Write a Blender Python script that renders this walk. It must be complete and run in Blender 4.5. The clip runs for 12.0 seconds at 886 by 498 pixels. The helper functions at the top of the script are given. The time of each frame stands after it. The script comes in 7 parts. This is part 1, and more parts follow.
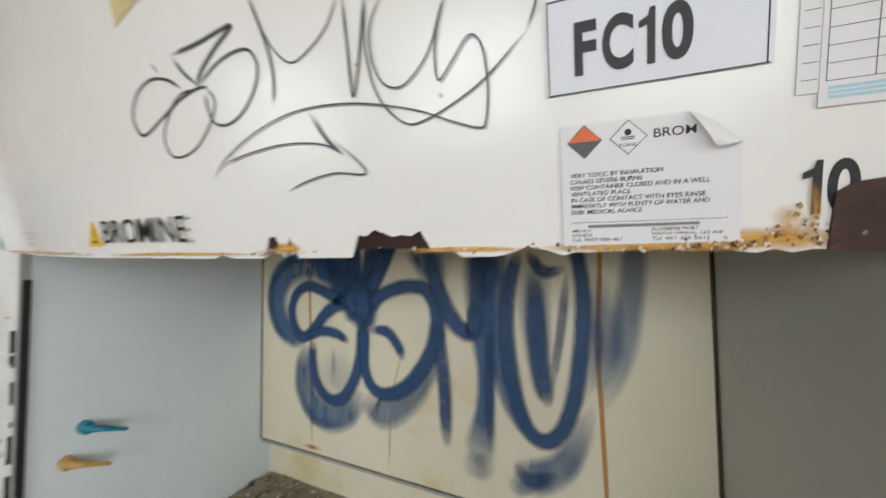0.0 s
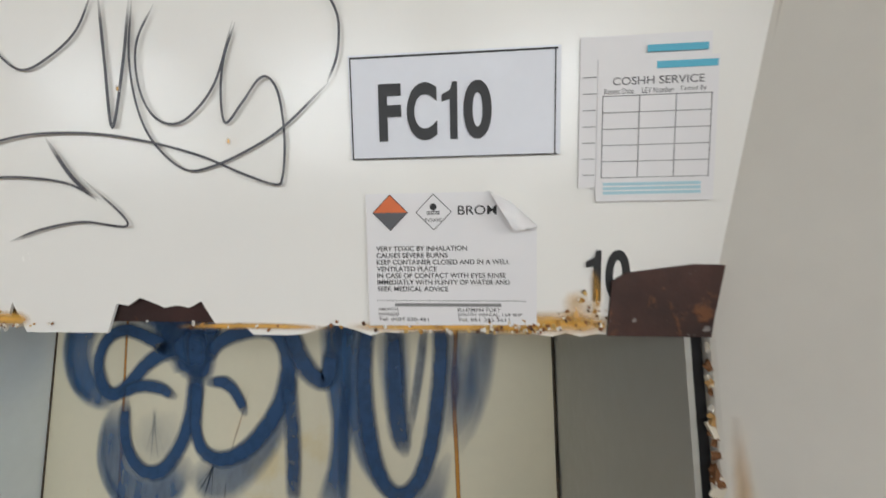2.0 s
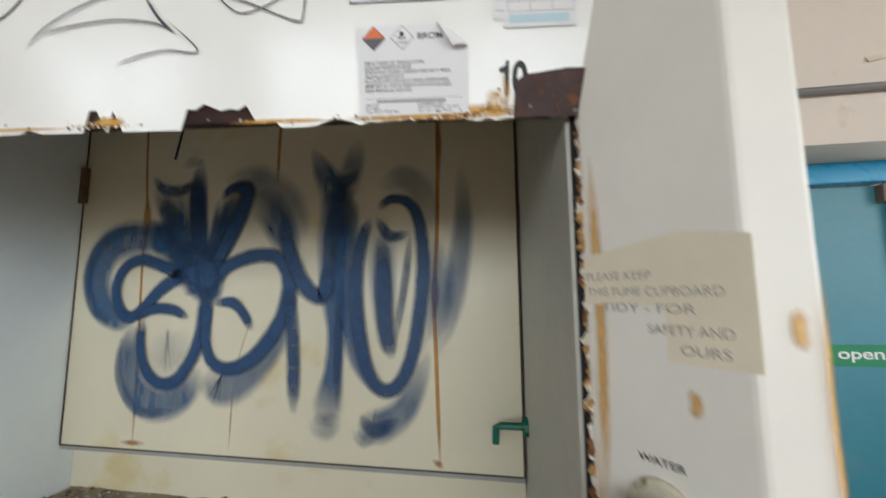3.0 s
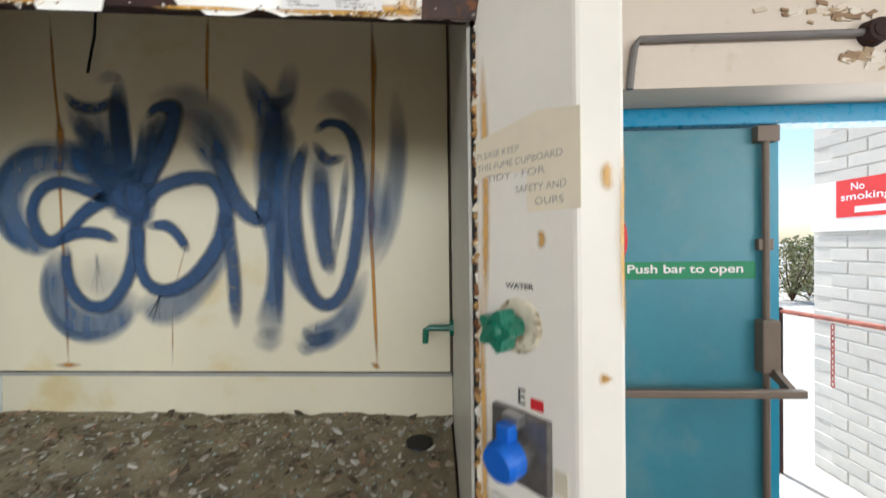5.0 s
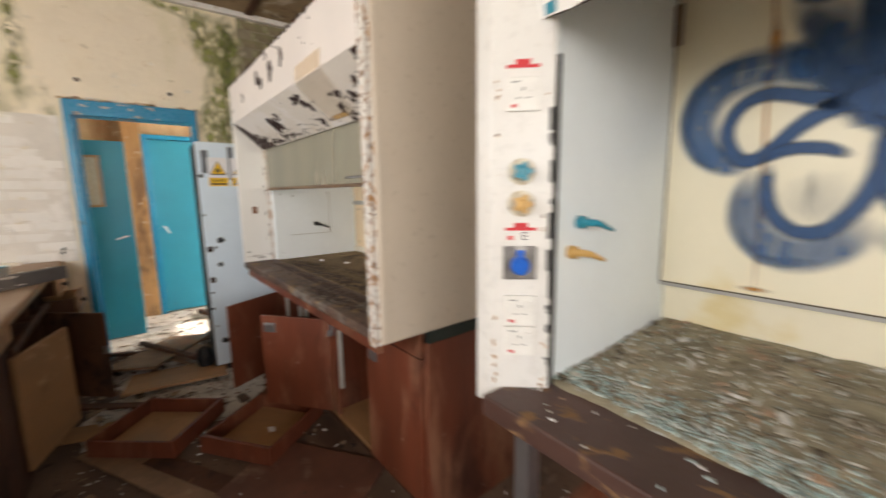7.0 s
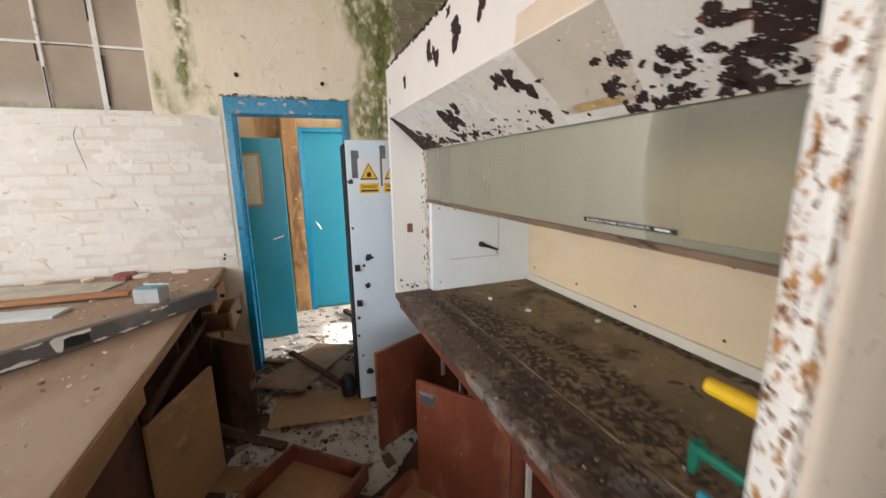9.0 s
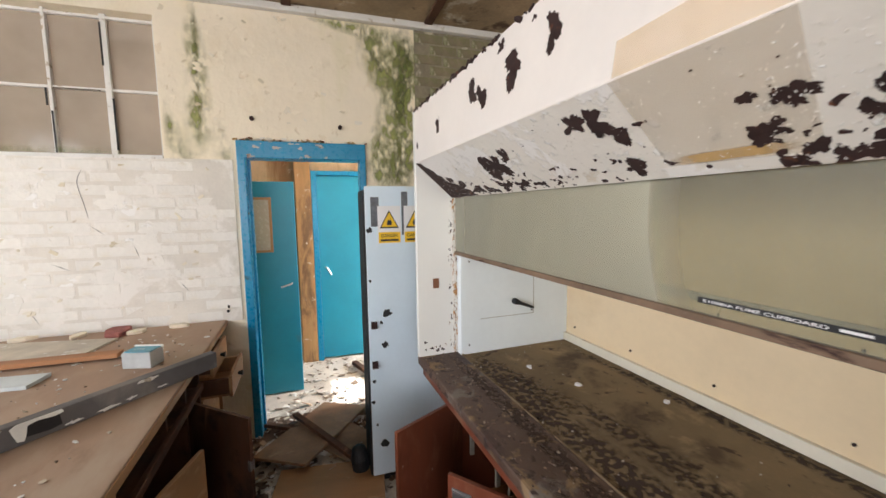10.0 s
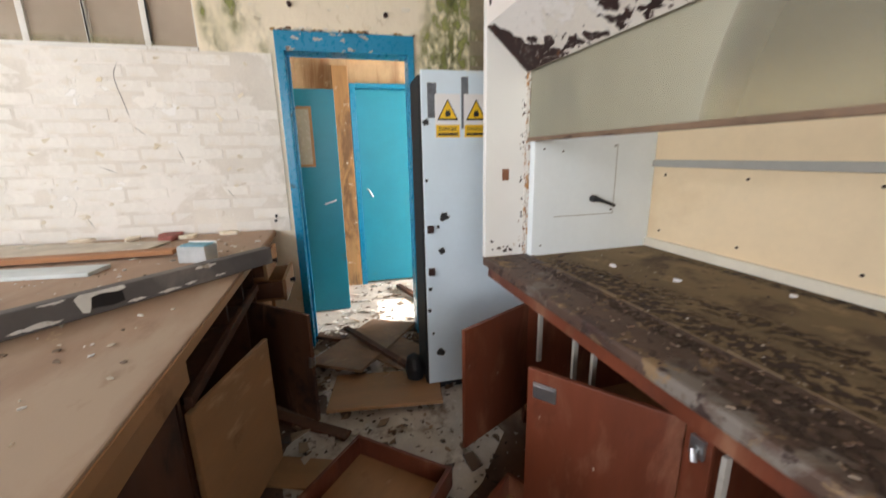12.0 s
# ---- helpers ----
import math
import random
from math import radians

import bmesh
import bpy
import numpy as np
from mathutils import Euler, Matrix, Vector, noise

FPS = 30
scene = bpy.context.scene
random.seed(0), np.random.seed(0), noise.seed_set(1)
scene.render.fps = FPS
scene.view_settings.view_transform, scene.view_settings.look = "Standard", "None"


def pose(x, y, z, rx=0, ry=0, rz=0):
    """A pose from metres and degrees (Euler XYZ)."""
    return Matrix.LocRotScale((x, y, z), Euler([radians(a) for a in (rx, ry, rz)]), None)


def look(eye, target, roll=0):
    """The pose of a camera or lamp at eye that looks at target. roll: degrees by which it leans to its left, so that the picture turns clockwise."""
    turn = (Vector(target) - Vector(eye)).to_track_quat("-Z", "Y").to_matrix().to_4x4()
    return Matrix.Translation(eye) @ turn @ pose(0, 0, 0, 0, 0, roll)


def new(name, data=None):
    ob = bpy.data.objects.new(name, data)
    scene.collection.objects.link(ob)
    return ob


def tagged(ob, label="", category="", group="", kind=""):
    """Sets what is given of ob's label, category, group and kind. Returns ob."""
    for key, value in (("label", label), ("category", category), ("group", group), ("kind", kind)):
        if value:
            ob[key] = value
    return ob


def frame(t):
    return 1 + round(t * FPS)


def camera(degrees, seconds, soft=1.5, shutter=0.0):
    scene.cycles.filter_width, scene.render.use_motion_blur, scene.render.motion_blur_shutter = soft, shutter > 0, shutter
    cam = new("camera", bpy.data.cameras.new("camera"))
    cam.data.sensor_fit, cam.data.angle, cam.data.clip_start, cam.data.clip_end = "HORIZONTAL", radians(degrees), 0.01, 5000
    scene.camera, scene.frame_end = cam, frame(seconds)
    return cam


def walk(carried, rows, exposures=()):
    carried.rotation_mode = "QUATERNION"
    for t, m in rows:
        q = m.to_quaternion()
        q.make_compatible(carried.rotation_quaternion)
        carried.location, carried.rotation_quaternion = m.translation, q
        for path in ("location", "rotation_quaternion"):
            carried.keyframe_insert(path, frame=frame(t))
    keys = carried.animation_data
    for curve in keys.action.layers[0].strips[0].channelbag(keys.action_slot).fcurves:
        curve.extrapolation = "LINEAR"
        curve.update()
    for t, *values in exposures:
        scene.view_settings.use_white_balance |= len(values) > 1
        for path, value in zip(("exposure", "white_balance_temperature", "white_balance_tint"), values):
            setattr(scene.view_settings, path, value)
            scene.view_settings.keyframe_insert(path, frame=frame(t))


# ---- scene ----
cam = camera(98.0, 12.0, shutter=0.5)
PATH = [
    (0, (0.287, 0.392, 1.66), (-0.651, 2.156, 1.752), -0.6),
    (0.5, (0.283, 0.461, 1.697), (-0.448, 2.32, 1.809), -0.5),
    (1, (0.286, 0.456, 1.713), (-0.267, 2.372, 1.863), -0.6),
    (1.5, (0.307, 0.456, 1.712), (-0.134, 2.397, 1.902), -0.7),
    (2, (0.332, 0.448, 1.7), (-0.046, 2.4, 1.912), -0.6),
    (2.5, (0.338, 0.39, 1.616), (-0.021, 2.345, 1.839), -0.6),
    (3, (0.382, 0.337, 1.487), (0.04, 2.294, 1.713), -0.5),
    (3.2, (0.41, 0.338, 1.457), (0.081, 2.299, 1.676), -0.5),
    (4.8, (0.44, 0.282, 1.427), (0.346, 2.28, 1.436), -0.7),
    (5, (0.433, 0.265, 1.396), (0.344, 2.263, 1.376), -0.7),
    (5.5, (0.323, 0.114, 1.353), (0.222, 2.106, 1.216), -0.5),
    (6, (0.111, -0.048, 1.365), (-0.292, 1.9, 1.156), -0.5),
    (6.5, (-0.126, -0.054, 1.353), (-1.234, 1.587, 1.07), -0.6),
    (7, (-0.412, -0.019, 1.346), (-1.995, 1.167, 1.051), -0.8),
    (7.5, (-0.681, -0.042, 1.384), (-2.464, 0.8, 1.048), -0.7),
    (7.7, (-0.754, -0.048, 1.396), (-2.562, 0.731, 1.042), -0.7),
    (9.3, (-1.4, 0.075, 1.588), (-3.271, 0.672, 1.209), -1.0),
    (9.5, (-1.45, 0.054, 1.614), (-3.328, 0.653, 1.279), -0.9),
    (10, (-1.562, 0.028, 1.587), (-3.458, 0.63, 1.384), -0.8),
    (10.5, (-1.618, -0.008, 1.521), (-3.519, 0.59, 1.354), -0.9),
    (11, (-1.648, -0.031, 1.457), (-3.56, 0.528, 1.275), -0.9),
    (11.5, (-1.681, -0.032, 1.395), (-3.596, 0.461, 1.097), -1.0),
    (12, (-1.753, -0.096, 1.325), (-3.644, 0.346, 0.85), -1.1),
]
EXPOSURES = [(0.0, 0.2, 6100, 8), (0.6, 0.14, 6100, 8), (1.5, 0.05, 6100, 8), (2.2, 0.05, 6100, 8), (3.0, 0.25, 6000, 7), (5.0, 0.5, 6150, 8), (5.5, 0.6, 6400, 11), (6.0, 0.62, 6300, 10), (6.5, 0.74, 6700, 13), (7.0, 0.8, 6800, 13), (7.7, 0.8, 6750, 12), (9.3, 0.95, 6250, 12), (12.0, 1.02, 6300, 12)]
walk(cam, [(t, look(eye, aim, lean)) for t, eye, aim, lean in PATH], EXPOSURES)


# ---- world, sun, large lights ----
world = bpy.data.worlds.new("sky")
scene.world = world
world.use_nodes = True
wn = world.node_tree
sky = wn.nodes.new("ShaderNodeTexSky")
sky.sky_type, sky.sun_disc = "NISHITA", False
SUN_EL, SUN_AZ = 50.0, -14.0
sky.sun_elevation, sky.sun_rotation = radians(SUN_EL), radians(SUN_AZ)
wn.links.new(sky.outputs[0], wn.nodes["Background"].inputs[0])
wn.nodes["Background"].inputs[1].default_value = 0.15
sun = new("sun", bpy.data.lights.new("sun", "SUN"))
sun.data.energy, sun.data.angle, sun.data.color = 5.0, radians(0.5), (1.0, 0.95, 0.87)
to_sun = Vector((math.sin(radians(SUN_AZ)) * math.cos(radians(SUN_EL)), math.cos(radians(SUN_AZ)) * math.cos(radians(SUN_EL)), math.sin(radians(SUN_EL))))
sun.matrix_basis = look(to_sun * 20, (0, 0, 0))


def window_light(name, eye, target, w, h, watts, colour=(1.0, 0.98, 0.95)):
    ob = new(name, bpy.data.lights.new(name, "AREA"))
    ob.data.shape, ob.data.size, ob.data.size_y = "RECTANGLE", w, h
    ob.data.energy, ob.data.color = watts, colour
    ob.matrix_basis = look(eye, target)
    return ob


# daylight in the long windows, the tall east windows and the exit; added fill in the passage
WINDOWS = (-2.9, -0.6, 1.5)
for wx in WINDOWS:
    window_light("window_daylight", (wx, -3.42, 2.05), (wx, 0, 1.5), 1.5, 1.15, 24 if wx < -2 else 34, (1.0, 0.99, 0.97))
window_light("window_daylight", (3.32, -1.1, 1.85), (0, -0.9, 1.3), 3.0, 1.4, 52, (1.0, 0.965, 0.91))
window_light("exit_daylight", (1.95, 1.78, 1.0), (1.6, 0, 0.9), 0.75, 1.6, 7)
# lamp added to brighten the passage; no source is seen there
window_light("passage_fill", (-5.15, 3.08, 1.55), (-5.15, 0, 1.0), 0.85, 1.25, 90)

# ---- small builders ----
def wm(ob):
    return (wm(ob.parent) @ ob.matrix_basis) if ob.parent else ob.matrix_basis.copy()


def thing(name, m, label, category, group="", kind=""):
    ob = new(name)
    ob.matrix_basis = m
    return tagged(ob, label, category, group, kind)


def mesh_of(name, bm, material, smooth=False):
    bmesh.ops.recalc_face_normals(bm, faces=bm.faces)
    me = bpy.data.meshes.new(name)
    bm.to_mesh(me)
    bm.free()
    for m in (material if isinstance(material, (list, tuple)) else (material,)):
        me.materials.append(m)
    if smooth:
        for p in me.polygons:
            p.use_smooth = True
    return me


def part(name, bm, material, parent, label="", at=None, smooth=False):
    ob = new(name, mesh_of(name, bm, material, smooth))
    ob.parent = parent
    if at is not None:
        ob.matrix_basis = at
    return tagged(ob, label)


def solo(name, bm, material, label, category, at=None, group="", kind="", smooth=False):
    ob = new(name, mesh_of(name, bm, material, smooth))
    if at is not None:
        ob.matrix_basis = at
    return tagged(ob, label, category, group, kind)


def box(x0, x1, y0, y1, z0, z1, bevel=0.0, bm=None, m=None):
    bm = bm or bmesh.new()
    vs = [bm.verts.new((x, y, z)) for x in (x0, x1) for y in (y0, y1) for z in (z0, z1)]
    fs = [bm.faces.new([vs[i] for i in q]) for q in ((0, 1, 3, 2), (4, 6, 7, 5), (0, 4, 5, 1), (2, 3, 7, 6), (0, 2, 6, 4), (1, 5, 7, 3))]
    if bevel:
        es = list({e for f in fs for e in f.edges})
        out = bmesh.ops.bevel(bm, geom=es, offset=bevel, segments=2, profile=0.6, affect="EDGES")
        vs = list({v for f in out["faces"] for v in f.verts} | {v for v in vs if v.is_valid})
    if m is not None:
        bmesh.ops.transform(bm, matrix=m, verts=vs)
    return bm


def prism(poly, z0, z1, bevel=0.0, bm=None):
    """A polygon in plan, raised from z0 to z1."""
    bm = bm or bmesh.new()
    lo = [bm.verts.new((x, y, z0)) for x, y in poly]
    hi = [bm.verts.new((x, y, z1)) for x, y in poly]
    n = len(poly)
    fs = [bm.faces.new(lo[::-1]), bm.faces.new(hi)]
    fs += [bm.faces.new((lo[i], lo[(i + 1) % n], hi[(i + 1) % n], hi[i])) for i in range(n)]
    if bevel:
        bmesh.ops.bevel(bm, geom=list({e for f in fs for e in f.edges}), offset=bevel, segments=2, profile=0.6, affect="EDGES")
    return bm


def profile_x(poly, x0, x1, bevel=0.0, bm=None):
    """A polygon in (y, z), drawn along x."""
    bm = bm or bmesh.new()
    a = [bm.verts.new((x0, y, z)) for y, z in poly]
    b = [bm.verts.new((x1, y, z)) for y, z in poly]
    n = len(poly)
    fs = [bm.faces.new(a[::-1]), bm.faces.new(b)]
    fs += [bm.faces.new((a[i], a[(i + 1) % n], b[(i + 1) % n], b[i])) for i in range(n)]
    if bevel:
        bmesh.ops.bevel(bm, geom=list({e for f in fs for e in f.edges}), offset=bevel, segments=2, profile=0.6, affect="EDGES")
    return bm


def rod(points, r, sides=10, bm=None):
    """A round bar along a line of points."""
    bm = bm or bmesh.new()
    pts = [Vector(p) for p in points]
    rings = []
    for i, p in enumerate(pts):
        d = (pts[min(i + 1, len(pts) - 1)] - pts[max(i - 1, 0)]).normalized()
        a = d.orthogonal().normalized() if not rings else (last - d * last.dot(d)).normalized()
        last = a
        b = d.cross(a)
        rr = r[i] if isinstance(r, (list, tuple)) else r
        rings.append([bm.verts.new(p + rr * (math.cos(k * math.tau / sides) * a + math.sin(k * math.tau / sides) * b)) for k in range(sides)])
    for u, v in zip(rings, rings[1:]):
        for k in range(sides):
            bm.faces.new((u[k], u[(k + 1) % sides], v[(k + 1) % sides], v[k]))
    bm.faces.new(rings[0][::-1])
    bm.faces.new(rings[-1])
    return bm


def wall_with_holes(name, axis, at0, at1, u0, u1, z0, z1, holes, material, label, kind="structure"):
    """A wall of the thickness at0..at1, pierced by holes (u0, u1, z0, z1)."""
    us = sorted({u0, u1, *[h[0] for h in holes], *[h[1] for h in holes]})
    zs = sorted({z0, z1, *[h[2] for h in holes], *[h[3] for h in holes]})
    us, zs = [u for u in us if u0 <= u <= u1], [z for z in zs if z0 <= z <= z1]
    nu, nz = len(us) - 1, len(zs) - 1

    def solid(i, k):
        if not (0 <= i < nu and 0 <= k < nz):
            return False
        cu, cz = (us[i] + us[i + 1]) / 2, (zs[k] + zs[k + 1]) / 2
        return not any(h[0] < cu < h[1] and h[2] < cz < h[3] for h in holes)

    bm, cache = bmesh.new(), {}

    def vert(u, a, z):
        key = (round(u, 4), a, round(z, 4))
        if key not in cache:
            cache[key] = bm.verts.new((u, a, z) if axis == "y" else (a, u, z))
        return cache[key]

    for i in range(nu):
        for k in range(nz):
            if not solid(i, k):
                continue
            a, b, c, d = us[i], us[i + 1], zs[k], zs[k + 1]
            for w in (at0, at1):
                bm.faces.new([vert(a, w, c), vert(b, w, c), vert(b, w, d), vert(a, w, d)])
            for di, dk, (p, q) in ((-1, 0, ((a, c), (a, d))), (1, 0, ((b, c), (b, d))), (0, -1, ((a, c), (b, c))), (0, 1, ((a, d), (b, d)))):
                if not solid(i + di, k + dk):
                    bm.faces.new([vert(p[0], at0, p[1]), vert(q[0], at0, q[1]), vert(q[0], at1, q[1]), vert(p[0], at1, p[1])])
    return solo(name, bm, material, label, "wall", kind=kind)


# ---- materials ----
def nodes_of(name):
    mat = bpy.data.materials.new(name)
    mat.use_nodes = True
    nt = mat.node_tree
    nt.nodes.clear()
    return mat, nt


def surf(name, base, rough=0.5, metal=0.0, var=0.12, var_scale=3.0, grain=40.0, bump=0.15, stretch=(1, 1, 1), layers=(), coat=0.0, rand=0.0, depth=0.004):
    """A worn surface: a base colour that varies at two scales, fine relief, and patches laid over it.
    A patch: (colour, scale, threshold, softness, roughness, stretch, height)."""
    mat, nt = nodes_of(name)
    N, L = nt.nodes.new, nt.links.new
    out, bs, tc = N("ShaderNodeOutputMaterial"), N("ShaderNodeBsdfPrincipled"), N("ShaderNodeTexCoord")
    L(bs.outputs[0], out.inputs[0])

    def mapped(st, off=0.0):
        mp = N("ShaderNodeMapping")
        mp.inputs["Scale"].default_value = st
        mp.inputs["Location"].default_value = (off, off * 0.7, off * 1.3)
        L(tc.outputs["Object"], mp.inputs[0])
        return mp.outputs[0]

    def noise_tex(vec, scale, detail=6.0, rough_=0.6, dist=0.0):
        n = N("ShaderNodeTexNoise")
        n.inputs["Scale"].default_value, n.inputs["Detail"].default_value = scale, detail
        n.inputs["Roughness"].default_value, n.inputs["Distortion"].default_value = rough_, dist
        L(vec, n.inputs["Vector"])
        return n.outputs["Fac"]

    def ramp(fac, lo, hi):
        r = N("ShaderNodeMapRange")
        r.inputs[1].default_value, r.inputs[2].default_value = lo, hi
        L(fac, r.inputs[0])
        return r.outputs[0]

    def mix(fac, a, b):
        m = N("ShaderNodeMix")
        m.data_type = "RGBA"
        L(fac, m.inputs[0])
        for sock, v in ((m.inputs[6], a), (m.inputs[7], b)):
            if isinstance(v, tuple):
                sock.default_value = (*v, 1)
            else:
                L(v, sock)
        return m.outputs[2]

    def scalar_mix(fac, a, b):
        m = N("ShaderNodeMix")
        L(fac, m.inputs[0])
        for sock, v in ((m.inputs[2], a), (m.inputs[3], b)):
            if isinstance(v, float):
                sock.default_value = v
            else:
                L(v, sock)
        return m.outputs[0]

    vec = mapped(stretch)
    big, fine = noise_tex(vec, var_scale), noise_tex(vec, grain, 4.0)
    dark, light = tuple(c * (1 - var) for c in base), tuple(min(1.0, c * (1 + var)) for c in base)
    col = mix(ramp(big, 0.3, 0.7), dark, light)
    fin = N("ShaderNodeMix")
    fin.data_type, fin.blend_type = "RGBA", "MULTIPLY"
    fin.inputs[0].default_value = 1.0
    gr = ramp(fine, 0.2, 0.8)
    g2 = mix(gr, (1 - var * 0.7,) * 3, (1.0, 1.0, 1.0))
    L(col, fin.inputs[6]), L(g2, fin.inputs[7])
    col = fin.outputs[2]
    if rand:
        oi, hv = N("ShaderNodeObjectInfo"), N("ShaderNodeHueSaturation")
        mr = N("ShaderNodeMapRange")
        mr.inputs[3].default_value, mr.inputs[4].default_value = 1 - rand, 1 + rand
        L(oi.outputs["Random"], mr.inputs[0]), L(mr.outputs[0], hv.inputs["Value"]), L(col, hv.inputs["Color"])
        col = hv.outputs["Color"]
    rg = scalar_mix(gr, max(0.02, rough - 0.1), min(1.0, rough + 0.1))
    height = scalar_mix(fine, 0.0, bump)
    for i, (c, sc, th, soft, ro, st, hh) in enumerate(layers):
        f = ramp(noise_tex(mapped(st, 3.1 * (i + 1)), sc, 8.0, 0.62, 0.3), th, th + soft)
        col, rg = mix(f, col, c), scalar_mix(f, rg, float(ro))
        add = N("ShaderNodeMath")
        add.operation = "MULTIPLY_ADD"
        add.inputs[1].default_value = hh
        L(f, add.inputs[0]), L(height, add.inputs[2])
        height = add.outputs[0]
    bp = N("ShaderNodeBump")
    bp.inputs["Strength"].default_value, bp.inputs["Distance"].default_value = 0.6, depth
    L(height, bp.inputs["Height"]), L(bp.outputs[0], bs.inputs["Normal"])
    L(col, bs.inputs["Base Color"]), L(rg, bs.inputs["Roughness"])
    bs.inputs["Metallic"].default_value = metal
    bs.inputs["Coat Weight"].default_value = coat
    return mat


def plain(name, base, rough=0.5, metal=0.0, var=0.08):
    return surf(name, base, rough, metal, var=var, var_scale=12, grain=120, bump=0.05, depth=0.001)


def glass(name, tint=(0.9, 0.97, 0.95), rough=0.02, dirt=0.12, dirt_col=(0.55, 0.55, 0.48), spread=(0.4, 1.6), scale=4.0, stretch=(1, 1, 1)):
    """A thin pane: clear, with gloss at a slant and a film of dirt."""
    mat, nt = nodes_of(name)
    N, L = nt.nodes.new, nt.links.new
    out, tr, gl, mx = N("ShaderNodeOutputMaterial"), N("ShaderNodeBsdfTransparent"), N("ShaderNodeBsdfGlossy"), N("ShaderNodeMixShader")
    tr.inputs[0].default_value = (*tint, 1)
    gl.inputs["Roughness"].default_value = rough
    fr = N("ShaderNodeFresnel")
    fr.inputs[0].default_value = 1.5
    L(fr.outputs[0], mx.inputs[0]), L(tr.outputs[0], mx.inputs[1]), L(gl.outputs[0], mx.inputs[2])
    df, m2, nz, mr = N("ShaderNodeBsdfDiffuse"), N("ShaderNodeMixShader"), N("ShaderNodeTexNoise"), N("ShaderNodeMapRange")
    df.inputs[0].default_value = (*dirt_col, 1)
    nz.inputs["Scale"].default_value, nz.inputs["Detail"].default_value = scale, 8.0
    tc = N("ShaderNodeTexCoord")
    mp = N("ShaderNodeMapping")
    mp.inputs["Scale"].default_value = stretch
    L(tc.outputs["Object"], mp.inputs[0]), L(mp.outputs[0], nz.inputs["Vector"])
    mr.inputs[1].default_value, mr.inputs[2].default_value = 0.25, 0.8
    mr.inputs[3].default_value, mr.inputs[4].default_value = dirt * spread[0], dirt * spread[1]
    L(nz.outputs["Fac"], mr.inputs[0]), L(mr.outputs[0], m2.inputs[0]), L(mx.outputs[0], m2.inputs[1]), L(df.outputs[0], m2.inputs[2])
    L(m2.outputs[0], out.inputs[0])
    return mat


ISO, VERT, LONG = (1, 1, 1), (1, 1, 0.12), (0.25, 1, 1)
RUST, DARKRUST, OCHRE = (0.16, 0.055, 0.02), (0.035, 0.014, 0.012), (0.42, 0.2, 0.04)
M_ENAMEL = surf("white enamel", (0.86, 0.85, 0.815), 0.2, var=0.015, var_scale=4, grain=25, bump=0.02, layers=(((0.50, 0.36, 0.18), 70, 0.81, 0.02, 0.6, ISO, 0.0),))
M_CREAM = surf("cream liner", (0.83, 0.765, 0.58), 0.42, var=0.04, var_scale=2, bump=0.05, layers=(((0.62, 0.44, 0.20), 5, 0.68, 0.12, 0.6, (1, 1, 0.10), 0.0), ((0.74, 0.62, 0.34), 3.5, 0.60, 0.12, 0.5, ISO, 0.0), ((0.30, 0.24, 0.15), 80, 0.78, 0.02, 0.7, ISO, 0.0)))
# blue liner brightened and grey one darkened: uneven daylight put into their colours
M_BLUELINER_LIT = surf("pale blue liner, brightened", (0.87, 0.93, 0.96), 0.4, var=0.05, var_scale=2, bump=0.04)
M_GREYLINER_SHADED = surf("grey liner, darkened", (0.50, 0.49, 0.44), 0.4, var=0.05, var_scale=2, bump=0.04)
M_WHITEPILLAR = surf("white pillar enamel", (0.74, 0.725, 0.685), 0.3, var=0.03, var_scale=4, bump=0.04, layers=(((0.60, 0.42, 0.20), 40, 0.76, 0.03, 0.6, ISO, 0.0),))
M_PILLAR = surf("pillar paint", (0.82, 0.79, 0.725), 0.4, var=0.05, bump=0.06, layers=((OCHRE, 7, 0.70, 0.05, 0.6, ISO, 0.1),))
M_RUSTEDGE = surf("rusted white steel", (0.74, 0.71, 0.66), 0.5, var=0.08, bump=0.3, layers=(((0.42, 0.21, 0.07), 60, 0.54, 0.06, 0.8, (1, 1, 0.5), -0.2), ((0.20, 0.085, 0.03), 95, 0.56, 0.04, 0.9, (1, 1, 0.5), -0.4), (DARKRUST, 75, 0.63, 0.03, 0.9, (1, 1, 0.5), -0.5)))
M_RUST = surf("dark rust", DARKRUST, 0.85, var=0.4, var_scale=20, grain=90, bump=0.5, layers=((RUST, 30, 0.6, 0.1, 0.9, ISO, 0.2),))
M_HOODWHITE = surf("white hood paint", (0.82, 0.77, 0.73), 0.45, var=0.05, bump=0.1, layers=((DARKRUST, 22, 0.70, 0.008, 0.85, (1, 1, 0.6), -1.2),))
M_HOODPEEL = surf("peeling hood paint", (0.79, 0.745, 0.68), 0.5, var=0.04, var_scale=5, grain=40, bump=0.4, depth=0.008, layers=(((0.84, 0.82, 0.79), 26, 0.62, 0.04, 0.5, ISO, 1.2), ((0.84, 0.81, 0.78), 4, 0.55, 0.02, 0.5, ISO, 0.3), ((0.70, 0.62, 0.51), 7, 0.66, 0.03, 0.55, ISO, -0.3), (DARKRUST, 34, 0.72, 0.01, 0.85, ISO, -1.0)))
